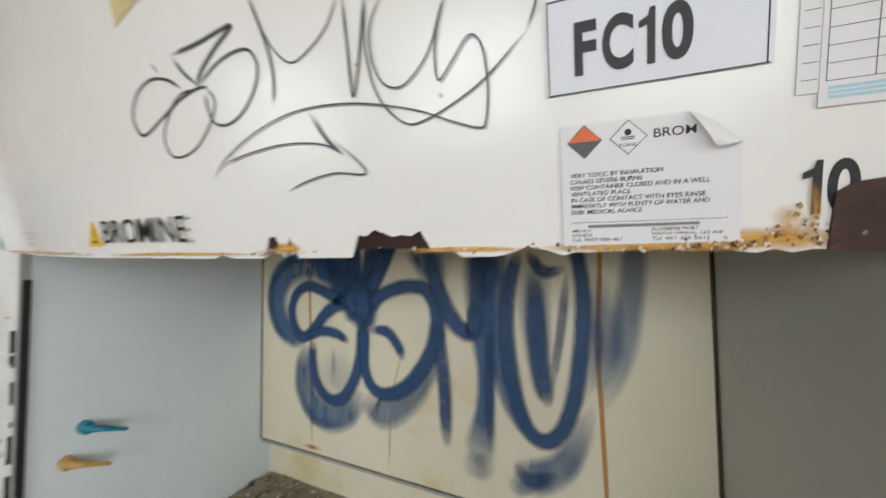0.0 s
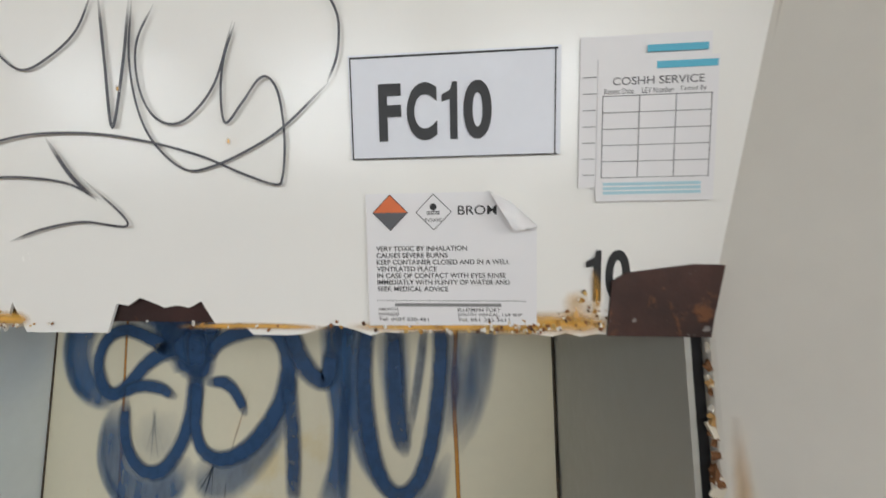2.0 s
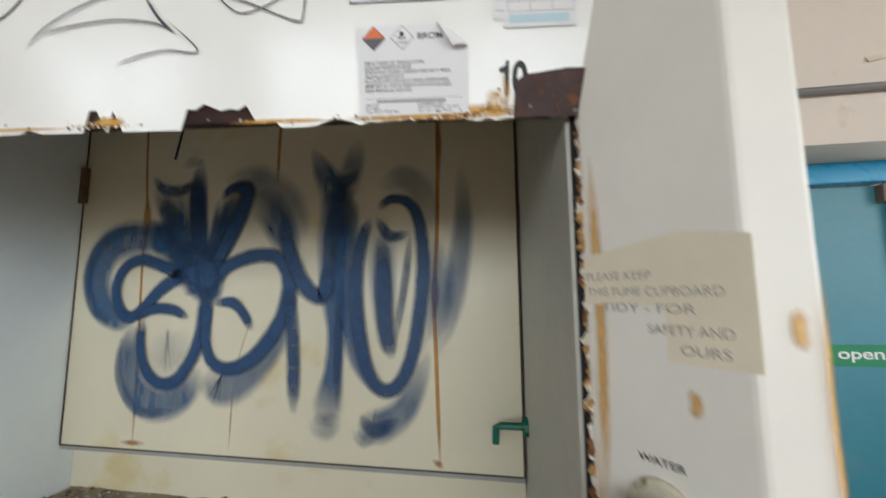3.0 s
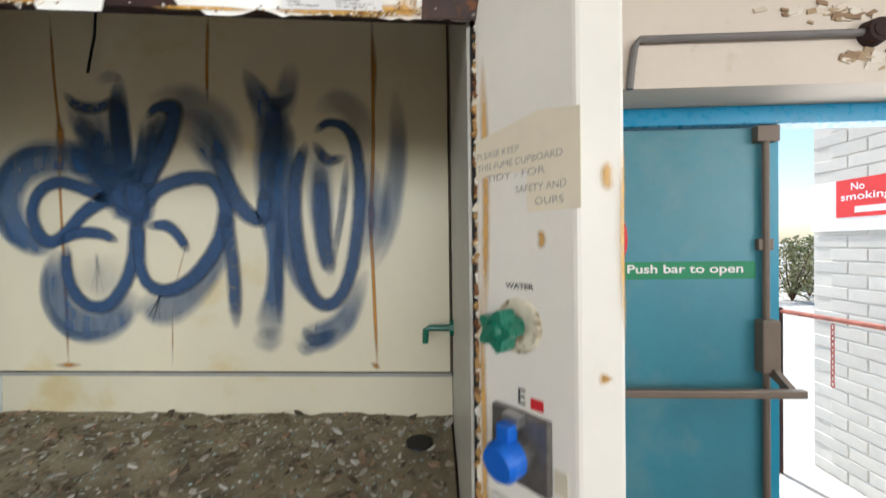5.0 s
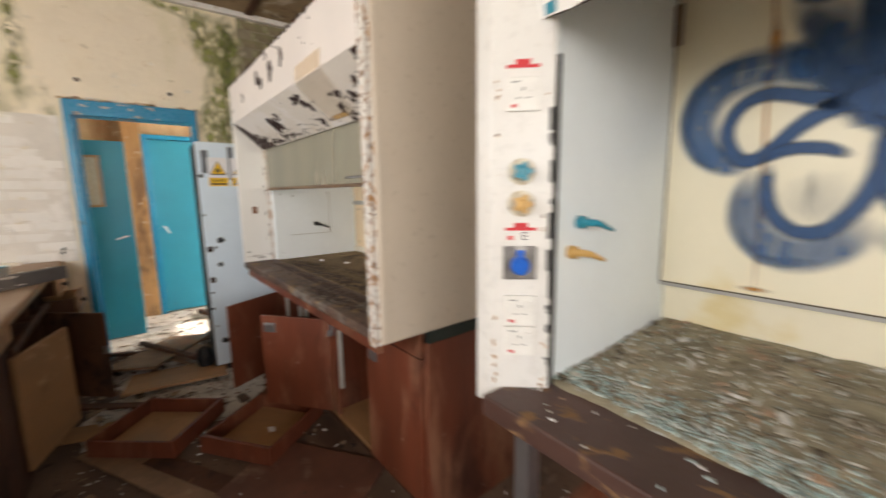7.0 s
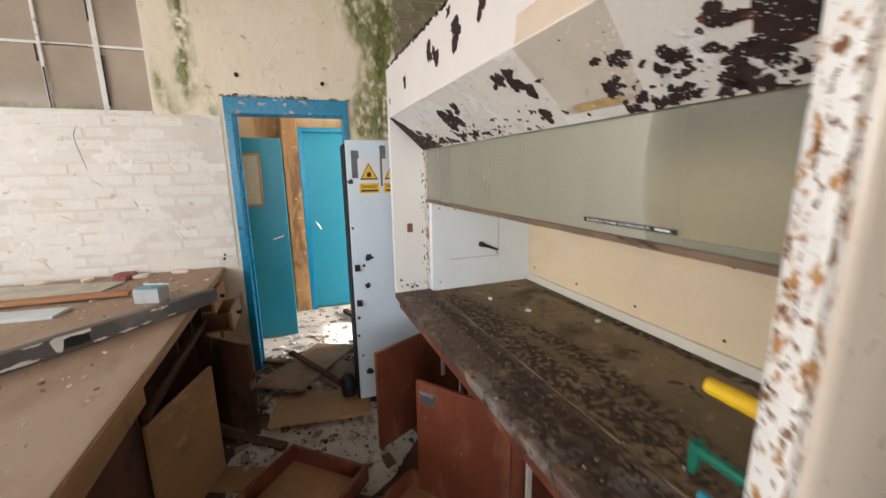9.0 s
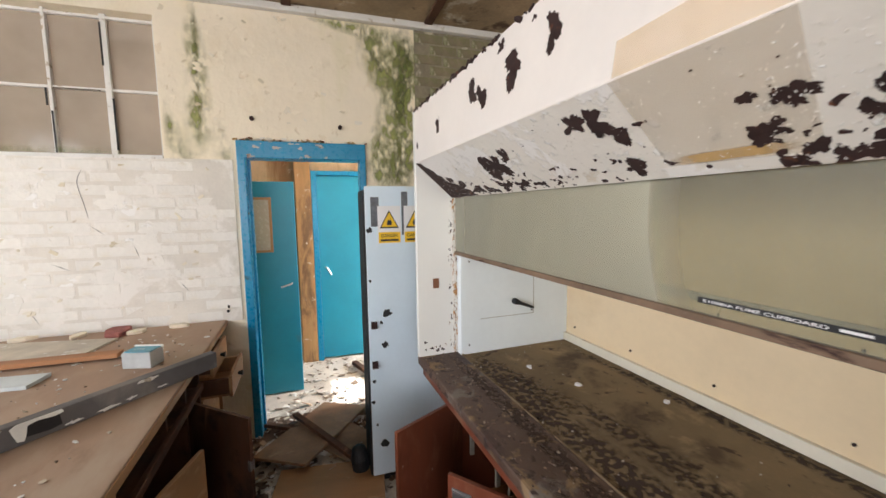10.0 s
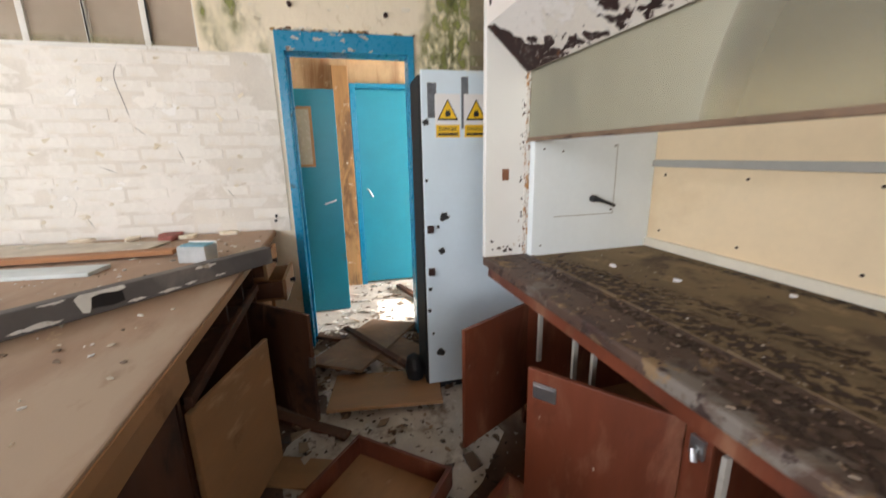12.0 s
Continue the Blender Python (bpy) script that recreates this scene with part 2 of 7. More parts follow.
M_WOODRED = surf("red-brown plywood", (0.165, 0.044, 0.021), 0.45, var=0.28, var_scale=4, grain=26, bump=0.15, stretch=(1, 1, 0.16), layers=(((0.27, 0.125, 0.070), 6, 0.53, 0.16, 0.6, (1, 1, 0.30), 0.0), ((0.060, 0.018, 0.010), 3, 0.56, 0.14, 0.6, (1, 1, 0.5), 0.0), ((0.46, 0.37, 0.30), 40, 0.70, 0.03, 0.8, (1, 1, 0.5), 0.0)))
M_WOODTAN = surf("tan plywood", (0.40, 0.22, 0.10), 0.6, var=0.2, var_scale=3, grain=24, bump=0.2, stretch=(0.25, 1, 1), layers=(((0.19, 0.085, 0.036), 3, 0.60, 0.12, 0.7, ISO, 0.0), ((0.54, 0.36, 0.21), 7, 0.60, 0.10, 0.7, (0.4, 1, 1), 0.0), ((0.09, 0.04, 0.02), 16, 0.71, 0.04, 0.8, ISO, 0.0)))
M_WOODDARK = surf("dark brown wood", (0.095, 0.036, 0.016), 0.75, var=0.35, var_scale=5, grain=30, bump=0.2, stretch=(1, 1, 0.25), layers=(((0.03, 0.012, 0.007), 4, 0.54, 0.12, 0.8, ISO, 0.0), ((0.22, 0.10, 0.05), 6, 0.62, 0.08, 0.7, (1, 1, 0.3), 0.0)))
M_BENCHTOP = surf("dusty bench top", (0.40, 0.275, 0.19), 0.75, var=0.16, var_scale=2.5, grain=50, bump=0.2, stretch=(0.35, 1, 1), layers=(((0.45, 0.345, 0.25), 2.2, 0.50, 0.14, 0.9, (0.5, 1, 1), 0.0), ((0.25, 0.155, 0.10), 3.5, 0.62, 0.12, 0.7, (0.5, 1, 1), 0.0), ((0.58, 0.45, 0.27), 4.5, 0.68, 0.05, 0.9, ISO, 0.1), ((0.75, 0.74, 0.70), 60, 0.74, 0.02, 0.9, ISO, 0.3)))
M_WORKTOP = surf("flaking bench lining", (0.105, 0.062, 0.044), 0.6, var=0.3, var_scale=6, grain=60, bump=0.4, layers=(((0.20, 0.17, 0.145), 5, 0.55, 0.06, 0.8, ISO, 0.2), ((0.25, 0.165, 0.09), 12, 0.56, 0.06, 0.85, ISO, 0.2), ((0.050, 0.024, 0.020), 4, 0.55, 0.06, 0.5, (0.5, 1, 1), -0.2), ((0.045, 0.025, 0.020), 26, 0.57, 0.05, 0.7, ISO, -0.2)))
M_WORKIN = surf("mud-coated bench", (0.225, 0.158, 0.084), 0.95, var=0.22, var_scale=3, grain=80, bump=0.5, layers=(((0.32, 0.23, 0.125), 6, 0.58, 0.10, 0.95, ISO, 0.1), ((0.065, 0.040, 0.026), 13, 0.60, 0.05, 0.95, ISO, -0.2), ((0.090, 0.060, 0.036), 3, 0.58, 0.10, 0.95, ISO, -0.1), ((0.34, 0.28, 0.18), 50, 0.72, 0.03, 0.9, ISO, 0.3)))
M_LIP = surf("brown bench lip", (0.092, 0.045, 0.034), 0.5, var=0.25, var_scale=5, grain=60, bump=0.3, layers=(((0.23, 0.125, 0.055), 16, 0.55, 0.06, 0.85, (0.8, 1, 1), 0.3), ((0.055, 0.026, 0.022), 2.5, 0.56, 0.08, 0.45, ISO, 0.0), ((0.5, 0.47, 0.42), 40, 0.75, 0.03, 0.9, ISO, 0.2)))
M_PLASTER = surf("old plaster", (0.92, 0.825, 0.655), 0.92, var=0.05, var_scale=2, grain=26, bump=0.5, depth=0.012, layers=(((0.80, 0.68, 0.47), 1.2, 0.56, 0.25, 0.9, ISO, 0.0), ((0.86, 0.75, 0.57), 9, 0.63, 0.012, 0.9, ISO, -0.5), ((0.70, 0.66, 0.40), 1.0, 0.57, 0.25, 0.95, (1, 1, 0.4), 0.0), ((0.50, 0.41, 0.26), 26, 0.74, 0.02, 0.95, ISO, -0.6)))
M_BRICKWHITE = surf("whitewashed brick", (0.88, 0.845, 0.78), 0.88, var=0.07, var_scale=3, grain=45, bump=0.6, rand=0.03, depth=0.010, layers=(((0.76, 0.68, 0.55), 2.4, 0.57, 0.16, 0.9, ISO, -0.2), ((0.92, 0.90, 0.86), 5, 0.56, 0.015, 0.85, ISO, 0.8), ((0.70, 0.60, 0.47), 9, 0.65, 0.02, 0.9, ISO, -0.8), ((0.48, 0.36, 0.28), 15, 0.73, 0.02, 0.9, ISO, -0.9)))
M_MORTAR = surf("whitewashed joints", (0.80, 0.75, 0.67), 0.95, var=0.1, grain=80, bump=0.6, layers=(((0.87, 0.83, 0.77), 4, 0.50, 0.08, 0.9, ISO, 0.3), ((0.58, 0.49, 0.38), 8, 0.66, 0.06, 0.9, ISO, -0.4)))
M_WALL = surf("cream wall paint", (0.68, 0.60, 0.52), 0.75, var=0.06, var_scale=2, bump=0.15, layers=(((0.60, 0.52, 0.42), 4, 0.64, 0.05, 0.8, ISO, -0.3),))
M_CEIL = surf("stained ceiling board", (0.34, 0.25, 0.15), 0.9, var=0.35, var_scale=2.5, bump=0.3, layers=(((0.62, 0.56, 0.44), 3, 0.58, 0.08, 0.9, ISO, 0.2), ((0.10, 0.06, 0.035), 4, 0.56, 0.08, 0.9, ISO, 0.0)))
M_FLOOR = surf("grimy floor", (0.17, 0.105, 0.070), 0.8, var=0.3, var_scale=2, grain=35, bump=0.4, layers=(((0.085, 0.048, 0.032), 2.2, 0.50, 0.1, 0.55, (0.35, 1, 1), 0.0), ((0.30, 0.235, 0.18), 3.2, 0.60, 0.10, 0.9, (0.4, 1, 1), 0.2), ((0.48, 0.43, 0.38), 26, 0.71, 0.04, 0.9, ISO, 0.4), ((0.04, 0.025, 0.02), 14, 0.62, 0.04, 0.8, ISO, -0.3)))
M_BLUE = surf("blue gloss paint", (0.006, 0.25, 0.47), 0.3, var=0.12, var_scale=3, bump=0.08, layers=(((0.02, 0.12, 0.17), 7, 0.68, 0.05, 0.5, ISO, -0.2), ((0.6, 0.6, 0.56), 18, 0.69, 0.02, 0.8, ISO, -0.3)))
M_TEAL = surf("teal door paint", (0.012, 0.26, 0.40), 0.4, var=0.1, var_scale=2, bump=0.06, layers=(((0.06, 0.19, 0.24), 3, 0.62, 0.12, 0.5, ISO, 0.0), ((0.02, 0.05, 0.07), 30, 0.76, 0.02, 0.6, ISO, -0.2)))
M_LOCKER = surf("pale blue locker steel", (0.68, 0.79, 0.88), 0.4, var=0.05, var_scale=2, bump=0.06, layers=(((0.78, 0.77, 0.62), 1.4, 0.60, 0.1, 0.5, ISO, 0.0), ((0.04, 0.04, 0.045), 14, 0.74, 0.015, 0.8, ISO, -0.4)))
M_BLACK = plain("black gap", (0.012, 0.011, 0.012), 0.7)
M_WHITEPAINT = surf("white gloss paint", (0.78, 0.76, 0.72), 0.5, var=0.07, bump=0.3, layers=(((0.45, 0.38, 0.29), 14, 0.62, 0.05, 0.8, ISO, -0.5), ((0.09, 0.07, 0.06), 18, 0.70, 0.03, 0.9, ISO, -0.7)))
M_STEEL = plain("dull steel", (0.45, 0.45, 0.46), 0.35, 0.9)
M_GREYRAIL = plain("grey rail", (0.40, 0.39, 0.36), 0.6)
M_PLASTIC = plain("white plastic", (0.80, 0.79, 0.74), 0.35)
M_GREEN = plain("green plastic", (0.01, 0.16, 0.10), 0.3)
M_CYAN = plain("blue plastic knob", (0.015, 0.24, 0.34), 0.3)
M_ORANGE = plain("ochre plastic knob", (0.60, 0.36, 0.11), 0.35)
M_SOCKETBLUE = plain("bright blue plastic", (0.01, 0.13, 0.60), 0.35)
M_PLATE = surf("tarnished steel plate", (0.22, 0.21, 0.20), 0.4, 0.7, var=0.3, var_scale=20)
M_RED = plain("red plastic", (0.62, 0.02, 0.03), 0.45)
M_YELLOW = plain("warning yellow", (0.85, 0.52, 0.01), 0.5)
M_INK = plain("black ink", (0.012, 0.012, 0.014), 0.5)
M_PAPER = surf("white paper label", (0.80, 0.79, 0.80), 0.55, var=0.03, bump=0.05)
M_SIGNWHITE = plain("white sign board", (0.76, 0.78, 0.84), 0.5, var=0.03)
M_SIGNGREEN = plain("sign green", (0.0, 0.22, 0.09), 0.5)
M_SIGNRED = plain("sign red", (0.70, 0.03, 0.03), 0.5)
M_BRASS = plain("brown bar", (0.17, 0.13, 0.10), 0.55, 0.2)
M_COPPER = plain("orange hose", (0.62, 0.16, 0.04), 0.5)
M_PIPE = plain("grey conduit", (0.19, 0.18, 0.18), 0.5, 0.3)
M_BLOCK = surf("pale painted block", (0.60, 0.585, 0.55), 0.9, var=0.1, grain=60, bump=0.4, rand=0.04, layers=(((0.47, 0.43, 0.36), 3, 0.60, 0.12, 0.9, ISO, 0.0),))
M_CONCRETE = surf("pale concrete", (0.52, 0.50, 0.46), 0.9, var=0.12, var_scale=1.5, bump=0.3)
M_GLASSY = glass("dusty pane", (0.70, 0.69, 0.58), 0.45, 0.15, (0.52, 0.49, 0.38), (0.55, 1.5), 3.0, (1.6, 1.0, 0.18))
M_PANE = glass("dirty window pane", (0.8, 0.8, 0.78), 0.1, 0.72, (0.55, 0.46, 0.37), (0.66, 1.3), 1.5)

def islands(name, colours, rough=0.8, trans=0.0):
    """One surface for many loose bits, each of its own colour."""
    mat, nt = nodes_of(name)
    N, L = nt.nodes.new, nt.links.new
    out, bs, ge, rp = N("ShaderNodeOutputMaterial"), N("ShaderNodeBsdfPrincipled"), N("ShaderNodeNewGeometry"), N("ShaderNodeValToRGB")
    rp.color_ramp.interpolation = "CONSTANT"
    while len(rp.color_ramp.elements) < len(colours):
        rp.color_ramp.elements.new(0.5)
    for i, c in enumerate(colours):
        rp.color_ramp.elements[i].position = i / len(colours)
        rp.color_ramp.elements[i].color = (*c, 1)
    L(ge.outputs["Random Per Island"], rp.inputs[0]), L(rp.outputs[0], bs.inputs["Base Color"]), L(bs.outputs[0], out.inputs[0])
    bs.inputs["Roughness"].default_value = rough
    bs.inputs["Transmission Weight"].default_value = trans
    return mat


def paint(name, colour, rough=0.5, noise_scale=60.0, edge=1.0, broken=0.0, drawn=1.0):
    """Spray or marker ink on a strip: thick along its middle, fading and speckled to its edges."""
    mat, nt = nodes_of(name)
    N, L = nt.nodes.new, nt.links.new
    out, bs, tr, mx = N("ShaderNodeOutputMaterial"), N("ShaderNodeBsdfPrincipled"), N("ShaderNodeBsdfTransparent"), N("ShaderNodeMixShader")
    bs.inputs["Base Color"].default_value, bs.inputs["Roughness"].default_value = (*colour, 1), rough
    uvn, sep, tc, nz = N("ShaderNodeUVMap"), N("ShaderNodeSeparateXYZ"), N("ShaderNodeTexCoord"), N("ShaderNodeTexNoise")
    uvn.uv_map = "paint"
    L(uvn.outputs[0], sep.inputs[0])
    nz.inputs["Scale"].default_value, nz.inputs["Detail"].default_value = noise_scale, 6.0
    mp = N("ShaderNodeMapping")
    mp.inputs["Scale"].default_value = (1, 1, drawn)
    L(tc.outputs["Object"], mp.inputs[0]), L(mp.outputs[0], nz.inputs["Vector"])

    def math_(op, a, b=None):
        n = N("ShaderNodeMath")
        n.operation = op
        for sock, v in zip(n.inputs, (a, b)):
            if v is None:
                continue
            if isinstance(v, (int, float)):
                sock.default_value = v
            else:
                L(v, sock)
        return n.outputs[0]

    across = math_("ABSOLUTE", math_("SUBTRACT", math_("MULTIPLY", sep.outputs[1], 2.0), 1.0))
    core = math_("MULTIPLY", math_("SUBTRACT", 1.0, across), 1.0 / edge)
    core = math_("MINIMUM", core, 1.0)
    speck = math_("ADD", math_("MULTIPLY", nz.outputs["Fac"], 0.9), 0.55)
    if broken:
        speck = math_("MAXIMUM", math_("MULTIPLY", math_("SUBTRACT", nz.outputs["Fac"], 0.5 - 0.2 / broken), 4.0 * broken), 0.0)
    a = math_("MULTIPLY", math_("MULTIPLY", core, speck), sep.outputs[0])
    a = math_("MINIMUM", a, 0.97)
    L(a, mx.inputs[0]), L(tr.outputs[0], mx.inputs[1]), L(bs.outputs[0], mx.inputs[2]), L(mx.outputs[0], out.inputs[0])
    return mat


def smooth_line(pts, n=8):
    """A rounded line through a few hand-set points."""
    p = [Vector((*q, 0)) for q in pts]
    p = [2 * p[0] - p[1], *p, 2 * p[-1] - p[-2]]
    out = []
    for i in range(1, len(p) - 2):
        a, b, c, d = p[i - 1:i + 3]
        for k in range(n):
            t = k / n
            out.append(0.5 * ((2 * b) + (c - a) * t + (2 * a - 5 * b + 4 * c - d) * t * t + (3 * b - a - 3 * c + d) * t ** 3))
    return [*out, p[-2]]


class Strokes:
    """Where strokes of one paint go: place(u, v, lift) puts a point on the surface."""

    def __init__(self, place, name, material, parent, first=0, fade=0.2):
        self.place, self.name, self.material, self.parent, self.n, self.fade = place, name, material, parent, first, fade


def stroke(s, pts, width, strength=1.0):
    line = smooth_line(pts)
    bm = bmesh.new()
    uv = bm.loops.layers.uv.new("paint")
    lift = 0.0006 + 0.0002 * s.n
    s.n += 1
    left, right = [], []
    for i, p in enumerate(line):
        d = (line[min(i + 1, len(line) - 1)] - line[max(i - 1, 0)])
        d = d.normalized() if d.length > 1e-6 else Vector((1, 0, 0))
        nrm = Vector((-d.y, d.x, 0))
        taper = min(1.0, 0.45 + 0.2 * min(i, len(line) - 1 - i))
        wide = width
        if isinstance(width, tuple):
            q = i / (len(line) - 1) * (len(width) - 1)
            k = min(int(q), len(width) - 2)
            wide = width[k] + (width[k + 1] - width[k]) * (q - k)
        a, b = p + nrm * wide / 2 * taper, p - nrm * wide / 2 * taper
        left.append(bm.verts.new(s.place(a.x, a.y, lift)))
        right.append(bm.verts.new(s.place(b.x, b.y, lift)))
    for i in range(len(line) - 1):
        f = bm.faces.new((left[i], right[i], right[i + 1], left[i + 1]))
        ends = [min(1.0, s.fade * k + 0.1) * strength for k in (min(i, len(line) - 1 - i), min(i + 1, len(line) - 2 - i))]
        for loop, (e, v) in zip(f.loops, ((0, 0), (0, 1), (1, 1), (1, 0))):
            loop[uv].uv = (max(0.02, ends[e]), v)
    return part(s.name, bm, s.material, s.parent)


def text(name, words, m, w, h, material, parent, bold=0.0, label="", group=None):
    """Words in the built-in font, w wide and h high from the lower left corner of m."""
    cu = bpy.data.curves.new(name, "FONT")
    cu.body, cu.offset = words, bold
    tmp = bpy.data.objects.new(name, cu)
    scene.collection.objects.link(tmp)
    me = bpy.data.meshes.new_from_object(tmp.evaluated_get(bpy.context.evaluated_depsgraph_get()))
    bpy.data.objects.remove(tmp)
    co = np.array([v.co[:] for v in me.vertices])
    lo, hi = co.min(0), co.max(0)
    for v in me.vertices:
        v.co = ((v.co.x - lo[0]) / (hi[0] - lo[0]) * w, (v.co.y - lo[1]) / (hi[1] - lo[1]) * h, 0)
    me.materials.clear()
    me.materials.append(material)
    ob = new(name, me)
    ob.parent, ob.matrix_basis = parent, m
    return tagged(ob, label)


def flakes(name, n, place, size, thick, material, label, category, seed=1, aspect=0.6, tilt=0.3):
    """Many loose bits: place(rng) gives x, y, z for each."""
    rng = np.random.default_rng(seed)
    verts, faces = [], []
    for i in range(n):
        x, y, z = place(rng)
        s = size[0] + (size[1] - size[0]) * rng.random() ** 2.2
        k = 3 + int(rng.integers(0, 3))
        a0, ta, tb = rng.random() * 6.28, (rng.random() - 0.5) * tilt * 2, (rng.random() - 0.5) * tilt * 2
        base = len(verts)
        th = thick * (0.6 + 0.8 * rng.random())
        ring = []
        for j in range(k):
            a = a0 + j * 6.283 / k + (rng.random() - 0.5) * 0.7
            px, py = math.cos(a) * s * (0.7 + 0.5 * rng.random()), math.sin(a) * s * aspect * (0.7 + 0.5 * rng.random())
            ca, sa = math.cos(a0), math.sin(a0)
            ring.append((px * ca - py * sa, px * sa + py * ca))
        for lift in (0.0, th):
            for qx, qy in ring:
                verts.append((x + qx, y + qy, z + lift + qx * ta + qy * tb + s * tilt * 0.5))
        faces.append(tuple(range(base + k - 1, base - 1, -1)))
        faces.append(tuple(range(base + k, base + 2 * k)))
        for j in range(k):
            j2 = (j + 1) % k
            faces.append((base + j, base + j2, base + k + j2, base + k + j))
    me = bpy.data.meshes.new(name)
    me.from_pydata(verts, [], faces)
    me.materials.append(material)
    return tagged(new(name, me), label, category, kind="stuff")


def axes(origin, right, up):
    """A frame on a surface: x to the right, y up, z out of it."""
    r = Vector(right).normalized()
    u = Vector(up)
    u = (u - r * u.dot(r)).normalized()
    return Matrix.Translation(origin) @ Matrix((r, u, r.cross(u))).transposed().to_4x4()


def board(w, h, t=0.001, bevel=0.0, x0=0.0, y0=0.0):
    return box(x0, x0 + w, y0, y0 + h, 0.0, t, bevel)


# ---- the room ----
CEIL = 2.93
WX, EX, NY, SY = -4.427, 3.2, 1.47, -3.3
solo("floor", box(WX - 0.24, EX + 0.25, SY - 0.25, NY + 0.26, -0.2, 0.0), M_FLOOR, "littered floor with dark boards and pale plaster dust", "floor", kind="structure")
solo("ceiling", box(WX - 0.22, EX + 0.25, SY - 0.25, NY + 0.26, CEIL, CEIL + 0.15), M_CEIL, "brown water-stained ceiling boards", "ceiling", kind="structure")
wall_w = wall_with_holes("wall_west", "x", WX - 0.22, WX, SY, NY, 0.0, CEIL, [(-0.475, 0.36, 0.0, 2.06), (-2.35, -0.885, 1.93, 2.78)], M_PLASTER, "flaking cream plaster over whitewashed brick, green with algae")
wall_n = wall_with_holes("wall_north", "y", NY, NY + 0.26, WX - 0.22, EX, 0.0, CEIL, [(0.72, 2.35, 0.0, 1.865)], M_WALL, "cream painted wall with patches of peeling paint")
wall_with_holes("wall_south", "y", SY - 0.25, SY, WX - 0.22, EX, 0.0, CEIL, [(wx - 0.8, wx + 0.8, 1.05, 2.65) for wx in WINDOWS], M_PLASTER, "plain plastered wall with tall windows")
wall_with_holes("wall_east", "x", EX, EX + 0.25, SY - 0.25, NY + 0.26, 0.0, CEIL, [(-2.65, 0.45, 0.92, 2.58)], M_WALL, "plain cream painted wall")
solo("cornice", box(WX + 0.001, WX + 0.05, SY, NY, CEIL - 0.045, CEIL, 0.008), M_WHITEPAINT, "stained white strip along the ceiling edge", "cornice", kind="structure")
for k in range(5):
    solo("ceiling_batten", box(WX + 0.06, EX, SY + 0.3 + k * 0.95, SY + 0.36 + k * 0.95, CEIL - 0.02, CEIL - 0.001, 0.004), M_WOODDARK, "dark wooden batten under the ceiling boards", "batten", kind="structure")

# passage behind the blue door frame
PX, PN = -5.82, 3.0
solo("passage_floor", box(PX - 0.2, WX - 0.241, -2.4, PN + 0.2, -0.2, 0.0), surf("pale plaster dust floor", (0.62, 0.58, 0.52), 0.9, var=0.2, var_scale=3, bump=0.4, layers=(((0.22, 0.16, 0.11), 7, 0.60, 0.06, 0.9, ISO, 0.2),)), "passage floor under pale plaster dust", "floor", kind="structure")
wall_with_holes("passage_wall_west", "x", PX - 0.2, PX, -2.4, PN, 0.0, 2.6, [], surf("ochre passage paint", (0.56, 0.42, 0.26), 0.8, var=0.2, var_scale=3, bump=0.3, layers=(((0.28, 0.16, 0.08), 3, 0.50, 0.12, 0.8, VERT, -0.2), ((0.66, 0.56, 0.42), 7, 0.62, 0.05, 0.8, ISO, 0.2))), "ochre stained passage wall")
wall_with_holes("passage_wall_south", "y", -2.4, -2.2, PX, WX - 0.24, 0.0, 2.6, [], M_WALL, "plain passage wall")
# unseen opening, made for the added passage lamp
wall_with_holes("passage_wall_north", "y", PN, PN + 0.2, PX - 0.2, WX - 0.02, 0.0, 2.6, [(-5.6, -4.7, 0.9, 2.2)], M_WALL, "plain passage wall")
wall_with_holes("passage_wall_east", "x", WX - 0.22, WX - 0.02, NY + 0.26, PN, 0.0, 2.6, [], M_WALL, "plain passage wall")
# unseen opening, placed and sized to let the sun patch onto the floor
bmh = bmesh.new()
for x0, x1, y0, y1 in ((PX - 0.2, -5.76, -2.4, PN + 0.2), (-5.24, WX - 0.22, -2.4, PN + 0.2), (-5.76, -5.24, -2.4, 2.18), (-5.76, -5.24, 2.72, PN + 0.2)):
    box(x0, x1, y0, y1, 2.6, 2.7, bm=bmh)
solo("passage_ceiling", bmh, M_WALL, "unseen passage ceiling with an opening set for the sun patch", "ceiling", kind="structure")

# ---- fume cupboard with the spray-painted liner ----
OFF = Vector((-0.30, 1.0, 0))
fc = thing("fume_cupboard", Matrix.Translation(OFF), "white fume cupboard with torn rusty sash and blue graffiti inside", "fume cupboard", "fume cupboards along the wall")
INV = Matrix.Translation(-OFF)


def fpart(name, bm, mat, label="", smooth=False, parent=None):
    bmesh.ops.transform(bm, matrix=INV, verts=bm.verts)
    return part(name, bm, mat, parent or fc, label, smooth=smooth)


back = fpart("back_panel", box(-1.01, 0.405, 1.366, 1.386, 1.029, 2.15, 0.003), M_CREAM, "cream back panel with blue spray paint and rust runs")
fpart("ledge", box(-1.01, 0.405, 1.368, 1.41, 1.016, 1.028, 0.002), M_GREYRAIL)
fpart("lower_back_panel", box(-1.01, 0.405, 1.408, 1.43, 0.85, 1.018), M_CREAM, "cream lower back panel")
fpart("side_liner", prism([(-1.012, 1.43), (-0.982, 0.736), (-0.988, 0.736), (-1.03, 1.43)], 0.85, 2.15), M_BLUELINER_LIT, "pale blue-white side liner, brightened as the lit side")
